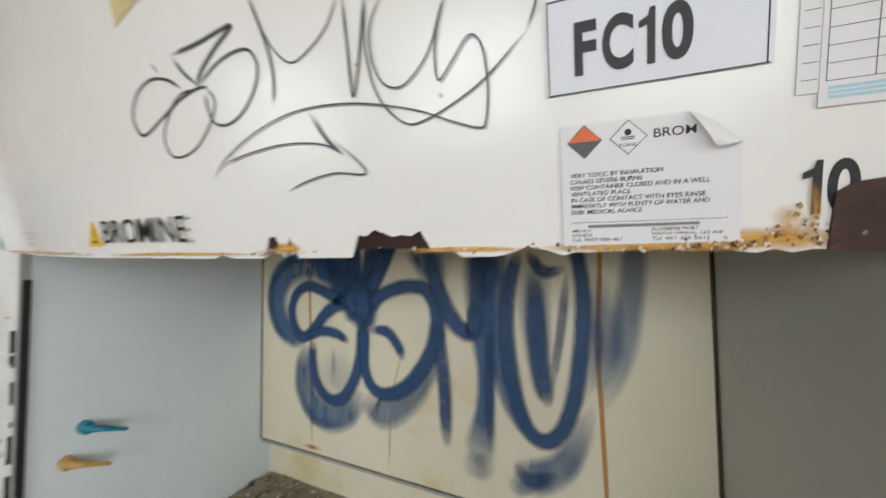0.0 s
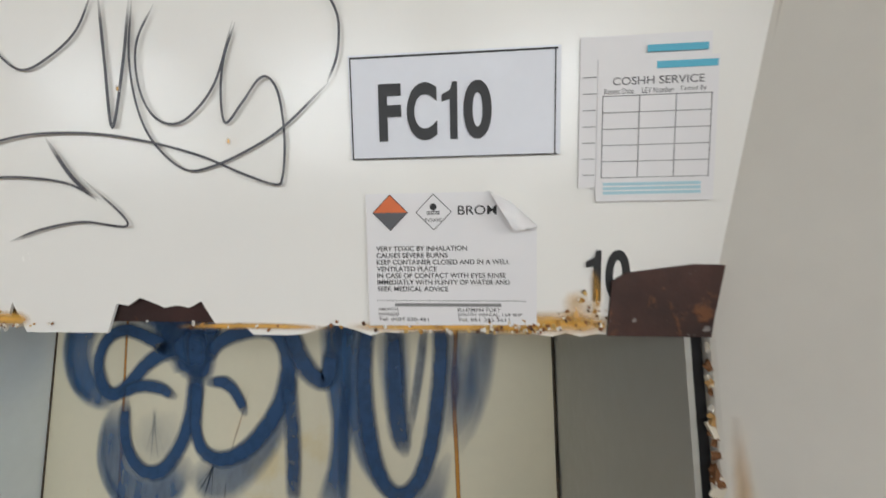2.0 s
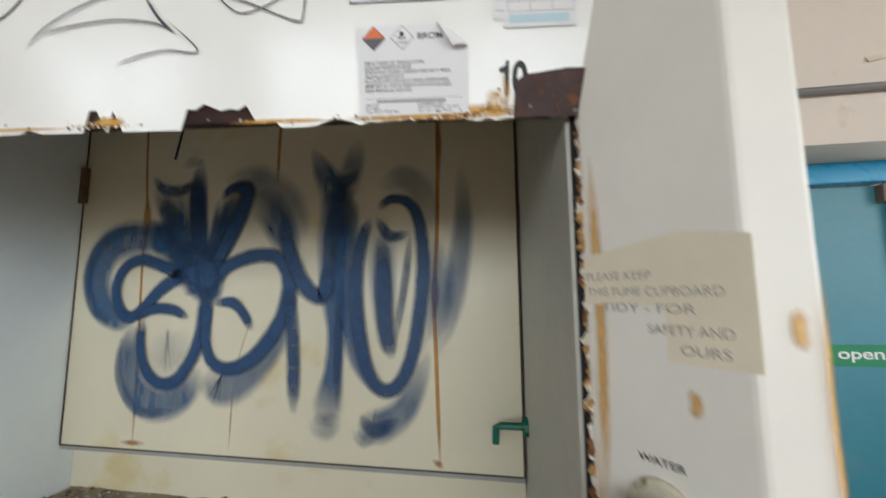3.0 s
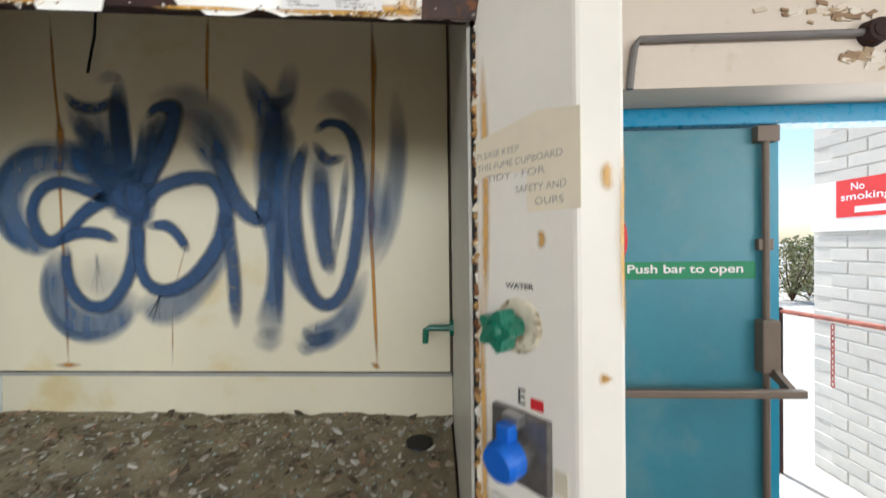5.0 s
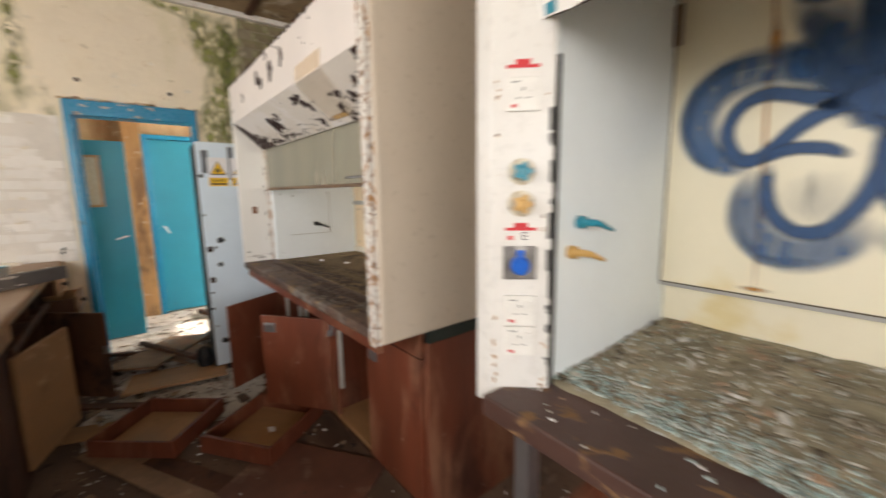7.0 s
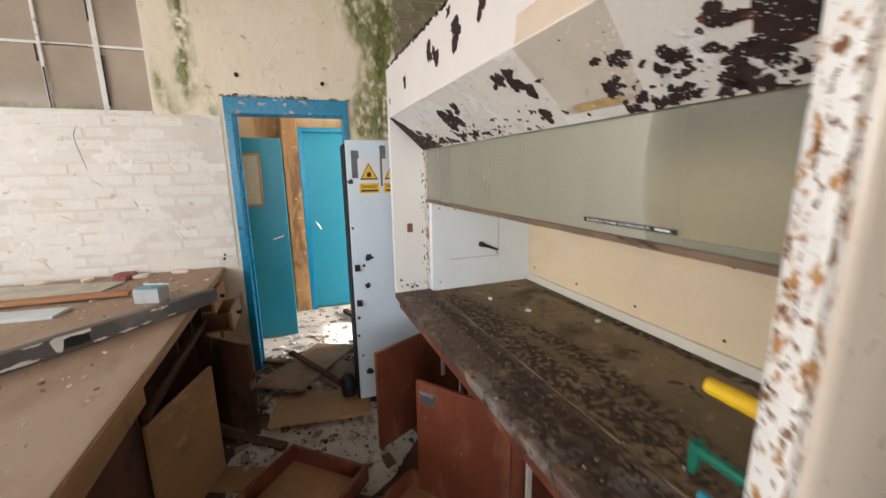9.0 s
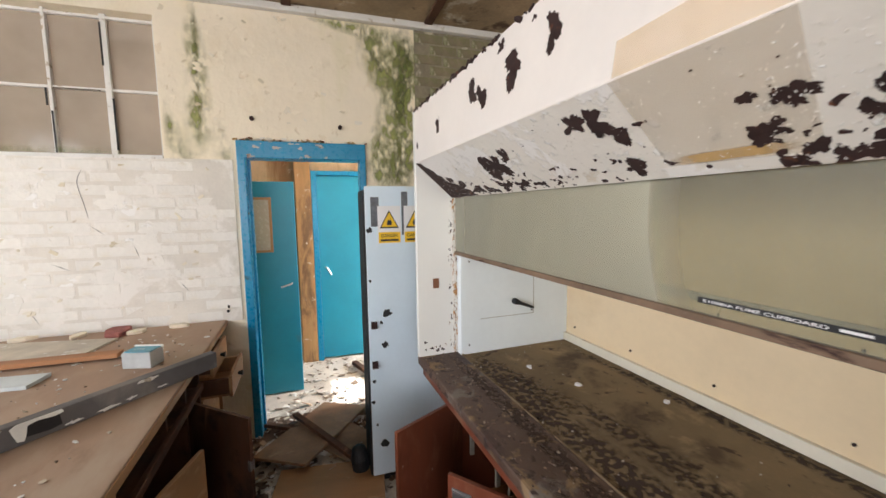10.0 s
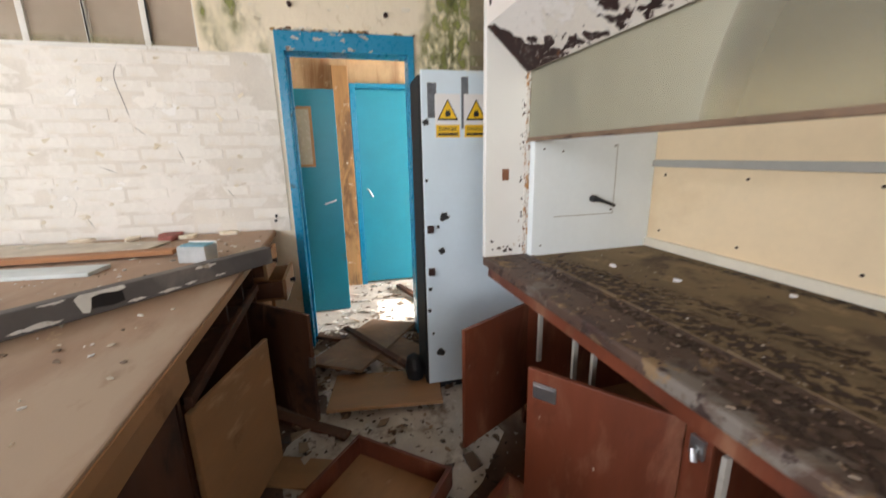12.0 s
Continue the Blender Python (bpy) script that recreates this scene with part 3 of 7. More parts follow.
fpart("side_liner", prism([(0.405, 1.43), (0.444, 0.748), (0.448, 0.748), (0.415, 1.43)], 0.85, 2.15), M_GREYLINER_SHADED, "grey side liner, darkened as the less lit side")
fpart("roof_panel", box(-1.03, 0.43, 0.74, 1.43, 2.15, 2.17), M_GREYLINER_SHADED)
LP = [(-0.968, 0.712), (-1.062, 0.607), (-1.105, 0.602), (-1.105, 1.43), (-1.037, 1.43), (-1.037, 0.76), (-0.985, 0.735)]
RP = [(0.454, 0.735), (0.545, 0.639), (0.591, 0.641), (0.591, 1.43), (0.457, 1.43), (0.457, 0.762)]
fpart("left_pillar", prism(LP, 0.822, 2.35, 0.004), M_WHITEPILLAR, "white splayed pillar with sockets and knobs")
pillar_r = fpart("right_pillar", prism(RP, 0.55, 2.35, 0.004), M_PILLAR, "cream splayed pillar with ochre stains")
worktop = fpart("worktop", box(-1.045, 0.55, 0.565, 1.43, 0.815, 0.866, 0.006), M_LIP, "dark brown worktop with flaking front lip")
for lx in (-1.03, 0.50):
    fpart("leg", box(lx, lx + 0.045, 0.665, 0.71, 0.0, 0.815, 0.003), M_STEEL, "scuffed grey steel leg")
fpart("fascia", box(-1.05, 0.54, 0.615, 0.64, 2.07, 2.45, 0.004), M_ENAMEL)
# black strips that stand in for the shade in the gaps beside the liners
fpart("gap_strip", box(0.449, 0.456, 0.750, 0.760, 0.87, 1.75), M_BLACK)
fpart("gap_strip", box(-0.983, -0.969, 0.718, 0.733, 0.87, 1.64, 0.001), M_BLACK, "black strip standing in for the dark gap beside the liner")
# ragged rust along the pillar's inner edge
bmr = bmesh.new()
for k in range(220):
    z = 0.62 + k * 0.0057 + random.uniform(-0.008, 0.008)
    s = random.uniform(0.0012, 0.0042)
    box(-s, s, -s * 0.7, s * 0.5, -s * 1.6, s * 1.6, bm=bmr, m=Matrix.Translation((0.454, 0.738, z)) @ Euler((random.uniform(-1, 1), random.uniform(-1, 1), random.uniform(-1, 1))).to_matrix().to_4x4())
M_FLAKE = islands("flaking edge", ((0.72, 0.66, 0.54), (0.45, 0.27, 0.10), (0.78, 0.74, 0.66), (0.20, 0.09, 0.035)))
tagged(fpart("rust_edge", bmr, M_FLAKE, "flaked ochre rust on the edge"), kind="stuff")

# the bowed, tilted front sash: u to the right, v up, w out of the face
S_O, S_U, S_V = Vector((0.1, 0.7004, 1.673)), Vector((0.9946, 0.1029, -0.0119)), Vector((0.0326, -0.2014, 0.979))
S_W = S_U.cross(S_V)


def bow(u):
    return -0.13 * (u + 0.2) ** 2 if u < -0.2 else 0.0


def sash_at(u, v, w=0.0):
    return S_O - OFF + S_U * u + S_V * v + S_W * (w + bow(u))


def sash_axes(u, v, w=0.0012):
    return axes(sash_at(u, v, w), sash_at(u + 0.02, v) - sash_at(u - 0.02, v), S_V)


bms = bmesh.new()
cols = 150
U0, U1, V1 = -1.095, 0.372, 0.40
rng = np.random.default_rng(4)
rag = np.cumsum(rng.normal(0, 0.0011, cols + 1))
rag = rag - np.linspace(rag[0], rag[-1], cols + 1)


def torn(u):
    r = 0.0
    for c, wd, dp in ((-0.030, 0.040, 0.022), (-0.180, 0.008, 0.024), (-0.154, 0.004, 0.020), (0.02, 0.012, 0.006), (-0.26, 0.012, 0.006), (0.10, 0.03, 0.003)):
        if abs(u - c) < wd:
            r = max(r, dp)
    return r


front, rear = [], []
for i in range(cols + 1):
    u = U0 + (U1 - U0) * i / cols
    v0 = max(-0.004, rag[i] * 0.7 + rng.normal(0, 0.0007)) + torn(u) + (rng.normal(0, 0.002) if torn(u) else 0)
    vs = [v0, max(0.026, v0 + 0.002), 0.10, 0.2, V1]
    front.append([bms.verts.new(sash_at(u + (0.10 * v if i == cols else 0.0), v)) for v in vs])
    rear.append([bms.verts.new(sash_at(u + (0.10 * v if i == cols else 0.0), v, -0.0022)) for v in vs])
for i in range(cols):
    for k in range(4):
        bms.faces.new((front[i][k], front[i + 1][k], front[i + 1][k + 1], front[i][k + 1]))
        bms.faces.new((rear[i][k], rear[i][k + 1], rear[i + 1][k + 1], rear[i + 1][k]))
    bms.faces.new((front[i][0], rear[i][0], rear[i + 1][0], front[i + 1][0]))
    bms.faces.new((front[i][4], front[i + 1][4], rear[i + 1][4], rear[i][4]))
sash = part("front_sash", bms, M_ENAMEL, fc, "white enamelled sash with torn rusty bottom edge and black marker tag")
# the rusty steel behind the torn skin, and the bare corner plate
bmi = bmesh.new()
for i in range(40):
    a, b = U0 + (U1 - 0.004 - U0) * i / 40, U0 + (U1 - 0.004 - U0) * (i + 1) / 40
    q = [bmi.verts.new(sash_at(x, y, -0.004)) for x, y in ((a, 0.004), (b, 0.004), (b, 0.05), (a, 0.05))]
    bmi.faces.new(q)
    q = [bmi.verts.new(sash_at(x, 0.004, w)) for x, w in ((a, -0.004), (b, -0.004), (b, -0.03), (a, -0.03))]
    bmi.faces.new(q)
part("inner_channel", bmi, M_RUST, fc, "dark rusted steel behind the torn enamel")
part("corner_plate", prism([(0.291, -0.001), (0.362, -0.001), (0.366, 0.047), (0.345, 0.0475), (0.302, 0.042), (0.293, 0.036)], 0, 0.0025, 0.0006), surf("bare rusted plate", (0.055, 0.022, 0.016), 0.6, var=0.4, var_scale=30, bump=0.5, layers=(((0.17, 0.07, 0.03), 40, 0.55, 0.08, 0.8, ISO, 0.2), ((0.30, 0.27, 0.25), 60, 0.64, 0.04, 0.5, ISO, 0.2))), sash, "bare rusted steel corner", at=sash_axes(0, 0, 0.0006))
bmf = bmesh.new()
for k in range(240):
    u = random.choice((random.uniform(0.13, 0.29), random.uniform(0.2, 0.295), random.uniform(-0.2, -0.15), random.uniform(-1.0, 0.3)))
    v = abs(random.gauss(0.0, 0.004)) + (random.uniform(0, 0.035) * max(0, 1 - abs(u - 0.275) / 0.025))
    s = random.uniform(0.0005, 0.0017)
    box(-s, s, -s * 0.7, s * 0.7, 0, 0.0010, bm=bmf, m=sash_axes(u, v, 0.0008) @ Euler((random.uniform(-0.5, 0.5), random.uniform(-0.5, 0.5), random.uniform(0, 3))).to_matrix().to_4x4())
M_OCHREFLAKE = islands("ochre flakes", ((0.42, 0.22, 0.05), (0.70, 0.66, 0.58), (0.22, 0.09, 0.03), (0.55, 0.38, 0.14), (0.74, 0.72, 0.68), (0.08, 0.035, 0.02)))
tagged(part("flaking_edge", bmf, M_OCHREFLAKE, sash, "ochre rust and curled paint flakes"), kind="stuff")
M_STAIN = paint("ochre stain", (0.70, 0.38, 0.06), 0.6, 90, 0.9)
edge_stain = Strokes(sash_at, "ochre_stain", M_STAIN, sash)
for a, b, v, w in ((0.11, 0.26, 0.003, 0.010), (0.2, 0.3, 0.006, 0.018), (-0.02, 0.1, 0.002, 0.006), (-0.5, -0.2, 0.001, 0.005), (-0.18, -0.14, 0.006, 0.014), (-1.0, -0.6, 0.001, 0.004)):
    stroke(edge_stain, [(a, v), ((a + b) / 2, v + 0.001), (b, v)], w, 0.9)
for u, v0, v1, w in ((0.268, 0.004, 0.030, 0.020), (0.281, 0.006, 0.045, 0.008)):
    stroke(edge_stain, [(u, v0), (u + 0.003, (v0 + v1) / 2), (u, v1)], w, 0.45)
for u, v in ((-0.05, 0.174), (0.03, 0.135)):
    stroke(edge_stain, [(u, v), (u + 0.004, v + 0.001)], 0.006, 0.9)

for a, b, w, st in ((0.002, 0.06, 0.007, 0.7), (0.05, 0.10, 0.004, 0.8), (0.09, 0.15, 0.007, 0.7), (0.15, 0.24, 0.005, 0.7)):
    stroke(edge_stain, [(0.368 + 0.1 * a, a), (0.367 + 0.05 * (a + b), (a + b) / 2), (0.368 + 0.1 * b, b)], w, st)
bme = bmesh.new()
for k in range(110):
    v, q = random.uniform(0.0, 0.3), random.uniform(0.0007, 0.0026)
    box(-q, q, -q, q, 0, 0.0014, bm=bme, m=sash_axes(0.3715 + 0.1 * v + random.gauss(0, 0.0009), v, -0.0006) @ Euler((random.uniform(-0.5, 0.5), random.uniform(-0.5, 0.5), random.uniform(0, 3))).to_matrix().to_4x4())
tagged(part("flaking_edge", bme, M_FLAKE, sash, "flaked rusty side edge"), kind="stuff")

M_MARKER = paint("black marker ink", (0.03, 0.03, 0.045), 0.4, 90, 0.45)
tag = Strokes(sash_at, "marker_line", M_MARKER, sash)
stroke(tag, [(-0.332, 0.231), (-0.319, 0.215)], 0.0022)
stroke(tag, [(-0.284, 0.193), (-0.307, 0.207), (-0.338, 0.212), (-0.367, 0.201), (-0.383, 0.18), (-0.38, 0.161), (-0.365, 0.152), (-0.326, 0.167), (-0.29, 0.182), (-0.259, 0.189), (-0.241, 0.188)], 0.0045)
stroke(tag, [(-0.259, 0.189), (-0.289, 0.187), (-0.314, 0.168), (-0.329, 0.144), (-0.322, 0.124), (-0.303, 0.119), (-0.274, 0.127), (-0.247, 0.149), (-0.234, 0.171), (-0.244, 0.189)], 0.0032)
stroke(tag, [(-0.293, 0.231), (-0.247, 0.234), (-0.195, 0.241), (-0.222, 0.224), (-0.247, 0.206), (-0.258, 0.191)], 0.006)
stroke(tag, [(-0.29, 0.228), (-0.276, 0.209), (-0.255, 0.191)], 0.004)
stroke(tag, [(-0.255, 0.191), (-0.226, 0.207), (-0.197, 0.215), (-0.175, 0.213), (-0.166, 0.196), (-0.174, 0.175), (-0.194, 0.155), (-0.219, 0.145), (-0.239, 0.15), (-0.246, 0.168), (-0.246, 0.182)], 0.0036)
stroke(tag, [(-0.168, 0.268), (-0.156, 0.232), (-0.149, 0.205), (-0.147, 0.179), (-0.152, 0.154)], 0.0036)
stroke(tag, [(-0.158, 0.237), (-0.143, 0.208), (-0.123, 0.191), (-0.1, 0.198), (-0.076, 0.215), (-0.06, 0.241)], 0.0022)
stroke(tag, [(-0.056, 0.24), (-0.056, 0.195), (-0.055, 0.148), (-0.042, 0.192), (-0.033, 0.235)], 0.003)
stroke(tag, [(-0.031, 0.234), (-0.037, 0.195), (-0.034, 0.16), (-0.023, 0.135), (-0.002, 0.117), (0.02, 0.119), (0.05, 0.131), (0.074, 0.145), (0.106, 0.172)], 0.0022)
stroke(tag, [(-0.015, 0.229), (-0.03, 0.205), (-0.032, 0.179), (-0.025, 0.158), (-0.012, 0.149), (0.004, 0.153), (0.025, 0.175), (0.041, 0.215)], 0.0022)
stroke(tag, [(0.043, 0.214), (0.033, 0.191), (0.029, 0.167), (0.031, 0.148), (0.044, 0.161), (0.057, 0.176), (0.065, 0.176), (0.071, 0.163), (0.073, 0.135), (0.07, 0.11), (0.064, 0.105), (0.041, 0.113), (0.008, 0.127), (-0.037, 0.139), (-0.081, 0.145), (-0.131, 0.144), (-0.182, 0.131), (-0.227, 0.11), (-0.254, 0.087)], 0.0022)
stroke(tag, [(-0.108, 0.143), (-0.091, 0.115), (-0.072, 0.096)], 0.004)
stroke(tag, [(-0.083, 0.114), (-0.049, 0.079), (-0.085, 0.081), (-0.119, 0.076), (-0.147, 0.067)], 0.0022)
stroke(tag, [(-0.236, 0.103), (-0.193, 0.111), (-0.142, 0.115), (-0.097, 0.11), (-0.072, 0.098)], 0.0022)
stroke(tag, [(0.02, 0.262), (0.06, 0.258), (0.09, 0.245), (0.107, 0.228), (0.114, 0.214), (0.1145, 0.200), (0.112, 0.186), (0.105, 0.171)], 0.0022)
# stickers on the sash
part("number_sign", board(0.139, 0.068, 0.0008), M_SIGNWHITE, sash, "white sign with black letters", at=sash_axes(0.1195, 0.1203))
part("sign_border", box(0.001, 0.137, 0.0, 0.0007, 0.0008, 0.0011, bm=box(0.001, 0.0018, 0, 0.066, 0.0008, 0.0011, bm=box(0.001, 0.137, 0.0655, 0.0667, 0.0008, 0.0011, bm=box(0.1352, 0.136, 0, 0.066, 0.0008, 0.0011)))), M_INK, sash, at=sash_axes(0.1195, 0.1203))
def figure_one(m, w, h):
    """A bold figure one with its flag."""
    return part("lettering", prism([(0.52 * w, 0), (w, 0), (w, h), (0.68 * w, h), (0.55 * w, 0.86 * h), (0.0, 0.78 * h), (0.0, 0.66 * h), (0.52 * w, 0.70 * h)], 0, 0.0003), M_INK, sash, "bold black figure", at=m)


for ch, x, w in (("F", 0.0, 0.0152), ("C", 0.0190, 0.0202), ("0", 0.0566, 0.0184)):
    text("lettering", ch, sash_axes(0.1395 + x, 0.1318, 0.0026), w, 0.0372, M_INK, sash, 0.034, "large black letter")
figure_one(sash_axes(0.1395 + 0.0424, 0.1320, 0.0022), 0.0102, 0.0368)
lbl = part("hazard_label", prism([(0, 0), (0.1165, 0.0015), (0.116, 0.07), (0.084, 0.0925), (0.0, 0.0925)], 0, 0.0005), M_PAPER, sash, "white bromine label with a curled corner", at=sash_axes(0.128, 0.0045))
bmc = bmesh.new()
fold, tip, steps = ((0.084, 0.0935), (0.1165, 0.069)), (0.100, 0.0665), 6
grid_ = []
for k in range(steps + 1):
    q = k / steps
    grid_.append([bmc.verts.new((x + (tip[0] - x) * q, y + (tip[1] - y) * q, 0.0012 + 0.0085 * math.sin(min(1.0, q * 1.25) * math.pi * 0.62))) for x, y in (fold[0], ((fold[0][0] + fold[1][0]) / 2, (fold[0][1] + fold[1][1]) / 2 + 0.003), fold[1])])
for a, b in zip(grid_, grid_[1:]):
    for k in range(2):
        bmc.faces.new((a[k], b[k], b[k + 1], a[k + 1]))
part("curled_corner", bmc, M_PAPER, sash, at=sash_axes(0.128, 0.0045), smooth=True)
for cx, cm in ((0.017, (plain("hazard orange", (0.72, 0.16, 0.04)), M_INK)), (0.047, (M_PAPER, M_INK))):
    m = sash_axes(0.128 + cx, 0.0045 + 0.0795, 0.0019) @ pose(0, 0, 0, 0, 0, 45)
    part("diamond", box(-0.0088, 0.0088, -0.0088, 0.0088, 0, 0.0002), M_INK, sash, at=m)
    part("diamond", box(-0.0083, 0.0083, -0.0083, 0.0083, 0, 0.0004), cm[0], sash, at=m)
part("diamond", prism([(-0.0083, -0.0083), (0.0083, -0.0083), (-0.0083, 0.0083)], 0, 0.0006), plain("grey ink", (0.10, 0.10, 0.11)), sash, at=sash_axes(0.128 + 0.017, 0.084, 0.0019) @ pose(0, 0, 0, 0, 0, 45))
text("lettering", "TOXIC", sash_axes(0.1685, 0.0775, 0.0025), 0.0125, 0.0022, M_INK, sash, 0.01)
text("lettering", "BROM", sash_axes(0.1915, 0.0818, 0.002), 0.026, 0.0062, M_INK, sash, 0.006)
part("skull_mark", rod([(0, 0, 0), (0, 0, 0.0006)], 0.0024, 10, bm=box(-0.0045, 0.0045, -0.0036, -0.0029, 0, 0.0005, bm=box(-0.0045, 0.0045, -0.005, -0.0043, 0, 0.0005))), M_INK, sash, at=sash_axes(0.1748, 0.0875, 0.002))
for k, s in enumerate(("VERY TOXIC BY INHALATION", "CAUSES SEVERE BURNS", "KEEP CONTAINER CLOSED AND IN A WELL", "VENTILATED PLACE", "IN CASE OF CONTACT WITH EYES RINSE", "IMMEDIATLY WITH PLENTY OF WATER AND", "SEEK MEDICAL ADVICE")):
    text("lettering", s, sash_axes(0.1345, 0.0575 - 0.0047 * k, 0.002), 0.00262 * len(s), 0.0033, M_INK, sash, 0.009)
part("rule_line", board(0.103, 0.0003, 0.0003), M_INK, sash, at=sash_axes(0.134, 0.0225, 0.0016))
part("small_print", board(0.074, 0.0022, 0.0002), plain("pale ink", (0.22, 0.22, 0.22)), sash, at=sash_axes(0.1465, 0.0185, 0.0017))
for w_, x, y in (("AMLWCH,", 0.1345, 0.0150), ("GWYNEDD", 0.1345, 0.0115), ("Tel. 0407 830-461", 0.1345, 0.0080), ("ELLESMERE PORT", 0.1905, 0.0150), ("SOUTH WIRRAL, L65 4HF", 0.1905, 0.0115), ("Tel. 051 355 3611", 0.1905, 0.0080)):
    text("lettering", w_, sash_axes(x, y, 0.0018), 0.0021 * len(w_), 0.0024, M_INK, sash, 0.010)
# service record stickers
M_RULE = plain("ruled ink", (0.14, 0.14, 0.15))
M_PRINTBLUE = plain("blue print", (0.10, 0.45, 0.62))
for sx, sy, w, h in ((0.2705, 0.098, 0.079, 0.094), (0.2815, 0.089, 0.0725, 0.089)):
    part("service_label", board(w, h, 0.0004), M_PAPER, sash, "white service record sticker with ruled table", at=sash_axes(sx, sy, 0.001 + (0.0006 if sx > 0.275 else 0)))
for k in range(6):
    part("rule_line", board(0.066, 0.0004, 0.0002), M_RULE, sash, at=sash_axes(0.2845, 0.104 + 0.0102 * k, 0.0021))
for k in (0, 0.0225, 0.0445, 0.0656):
    part("rule_line", board(0.0004, 0.0515, 0.0002), M_RULE, sash, at=sash_axes(0.2845 + k, 0.104, 0.0021))
for k in range(7):
    part("rule_line", board(0.008, 0.0004, 0.0002), M_RULE, sash, at=sash_axes(0.2725, 0.106 + 0.0102 * k, 0.0016))
text("lettering", "COSHH SERVICE", sash_axes(0.2905, 0.1617, 0.0022), 0.055, 0.0048, M_RULE, sash, 0.006)
for s, x, w in (("Retest Date", 0.2855, 0.018), ("LEV Number", 0.3085, 0.019), ("Tested By", 0.331, 0.016)):
    text("lettering", s, sash_axes(x, 0.1563, 0.0022), w, 0.0034, M_RULE, sash)
for x, y, w in ((0.317, 0.171, 0.036), (0.311, 0.181, 0.036)):
    part("maker_mark", board(w, 0.0042, 0.0003), M_PRINTBLUE, sash, at=sash_axes(x, y, 0.0021))
for k in range(3):
    part("small_print", board(0.06, 0.0018, 0.0002), plain("pale blue ink", (0.42, 0.66, 0.74)), sash, at=sash_axes(0.286, 0.0935 + 0.0028 * k, 0.0021))
figure_one(sash_axes(0.2765, 0.0225, 0.0014), 0.0098, 0.0345)
text("lettering", "0", sash_axes(0.2895, 0.0225, 0.0004), 0.0160, 0.0345, M_INK, sash, 0.03, "black stencilled figure")
# bromine strip with warning triangle
text("lettering", "BROMINE", sash_axes(-0.512, 0.018, 0.0022), 0.203, 0.033, M_INK, sash, 0.002, "black lettering on clear strip")
tri = axes(sash_at(-0.539, 0.014, 0.0016), sash_at(-0.5, 0) - sash_at(-0.58, 0), S_V)
part("warning_triangle", prism([(-0.021, 0), (0.021, 0), (0, 0.037)], 0, 0.0008), M_YELLOW, sash, "yellow warning triangle", at=tri)
part("triangle_mark", box(-0.001, 0.001, 0.012, 0.024, 0.0008, 0.0011, bm=box(-0.008, 0.008, 0.005, 0.008, 0.0008, 0.0011)), M_INK, sash, at=tri)
for x, y, w, h in ((-0.84, 0.035, 0.06, 0.004), (-0.83, 0.025, 0.045, 0.004), (-0.83, 0.015, 0.045, 0.004), (-0.84, 0.06, 0.015, 0.008)):
    part("small_print", board(w, h, 0.0003), plain("faded print", (0.5, 0.44, 0.42)), sash, at=sash_axes(x, y, 0.001))
part("teal_mark", board(0.03, 0.022, 0.0005), M_CYAN, sash, at=sash_axes(-1.075, 0.004, 0.001))
part("yellowed_tape", prism([(0, 0.0), (0.075, 0.028), (0.072, 0.06), (-0.002, 0.06)], 0, 0.0004), plain("yellowed paper", (0.68, 0.56, 0.28)), sash, "yellowed scrap of tape", at=sash_axes(-0.385, 0.281, 0.001))

# spray paint and rust runs on the back panel
M_SPRAY = paint("blue spray paint", (0.018, 0.070, 0.185), 0.55, 45, 0.55)
M_SPRAYSOFT = paint("blue overspray", (0.026, 0.105, 0.265), 0.6, 34, 0.5, drawn=0.3)
M_RUN = paint("rust run", (0.56, 0.25, 0.035), 0.7, 120, 0.7)


def on_back(x, z, lift):
    return Vector((x, 1.366 - lift * 0.6, z)) - OFF


soft, crisp, run = Strokes(on_back, "overspray", M_SPRAYSOFT, back, 0, 0.13), Strokes(on_back, "paint_stroke", M_SPRAY, back, 28, 0.2), Strokes(on_back, "rust_run", M_RUN, back)
stroke(soft, [(-0.614, 1.622), (-0.704, 1.661), (-0.815, 1.669), (-0.896, 1.628), (-0.927, 1.551), (-0.906, 1.468), (-0.844, 1.417), (-0.777, 1.409)], (0.081, 0.125, 0.141, 0.125, 0.101, 0.060), 0.71)
stroke(soft, [(-0.730, 1.688), (-0.851, 1.689), (-0.929, 1.640), (-0.961, 1.551), (-0.933, 1.451), (-0.864, 1.399)], (0.028, 0.045, 0.040, 0.032), 0.46)
stroke(soft, [(-0.771, 1.395), (-0.787, 1.301), (-0.754, 1.207), (-0.678, 1.163), (-0.594, 1.188), (-0.524, 1.263)], (0.060, 0.105, 0.121, 0.113, 0.081), 0.63)
stroke(soft, [(-0.814, 1.356), (-0.810, 1.229), (-0.731, 1.141), (-0.615, 1.148)], (0.028, 0.040, 0.036, 0.025), 0.36)
stroke(soft, [(-0.505, 1.263), (-0.457, 1.219), (-0.369, 1.262), (-0.293, 1.350), (-0.258, 1.437)], (0.093, 0.133, 0.101, 0.060), 0.52)
stroke(soft, [(-0.711, 1.345), (-0.638, 1.318), (-0.571, 1.371)], (0.101, 0.161, 0.081), 0.19)
stroke(soft, [(-0.753, 1.724), (-0.682, 1.655), (-0.584, 1.558)], (0.060, 0.105, 0.088), 0.75)
stroke(soft, [(-0.674, 1.812), (-0.635, 1.707), (-0.565, 1.565)], (0.116, 0.113, 0.073), 0.71)
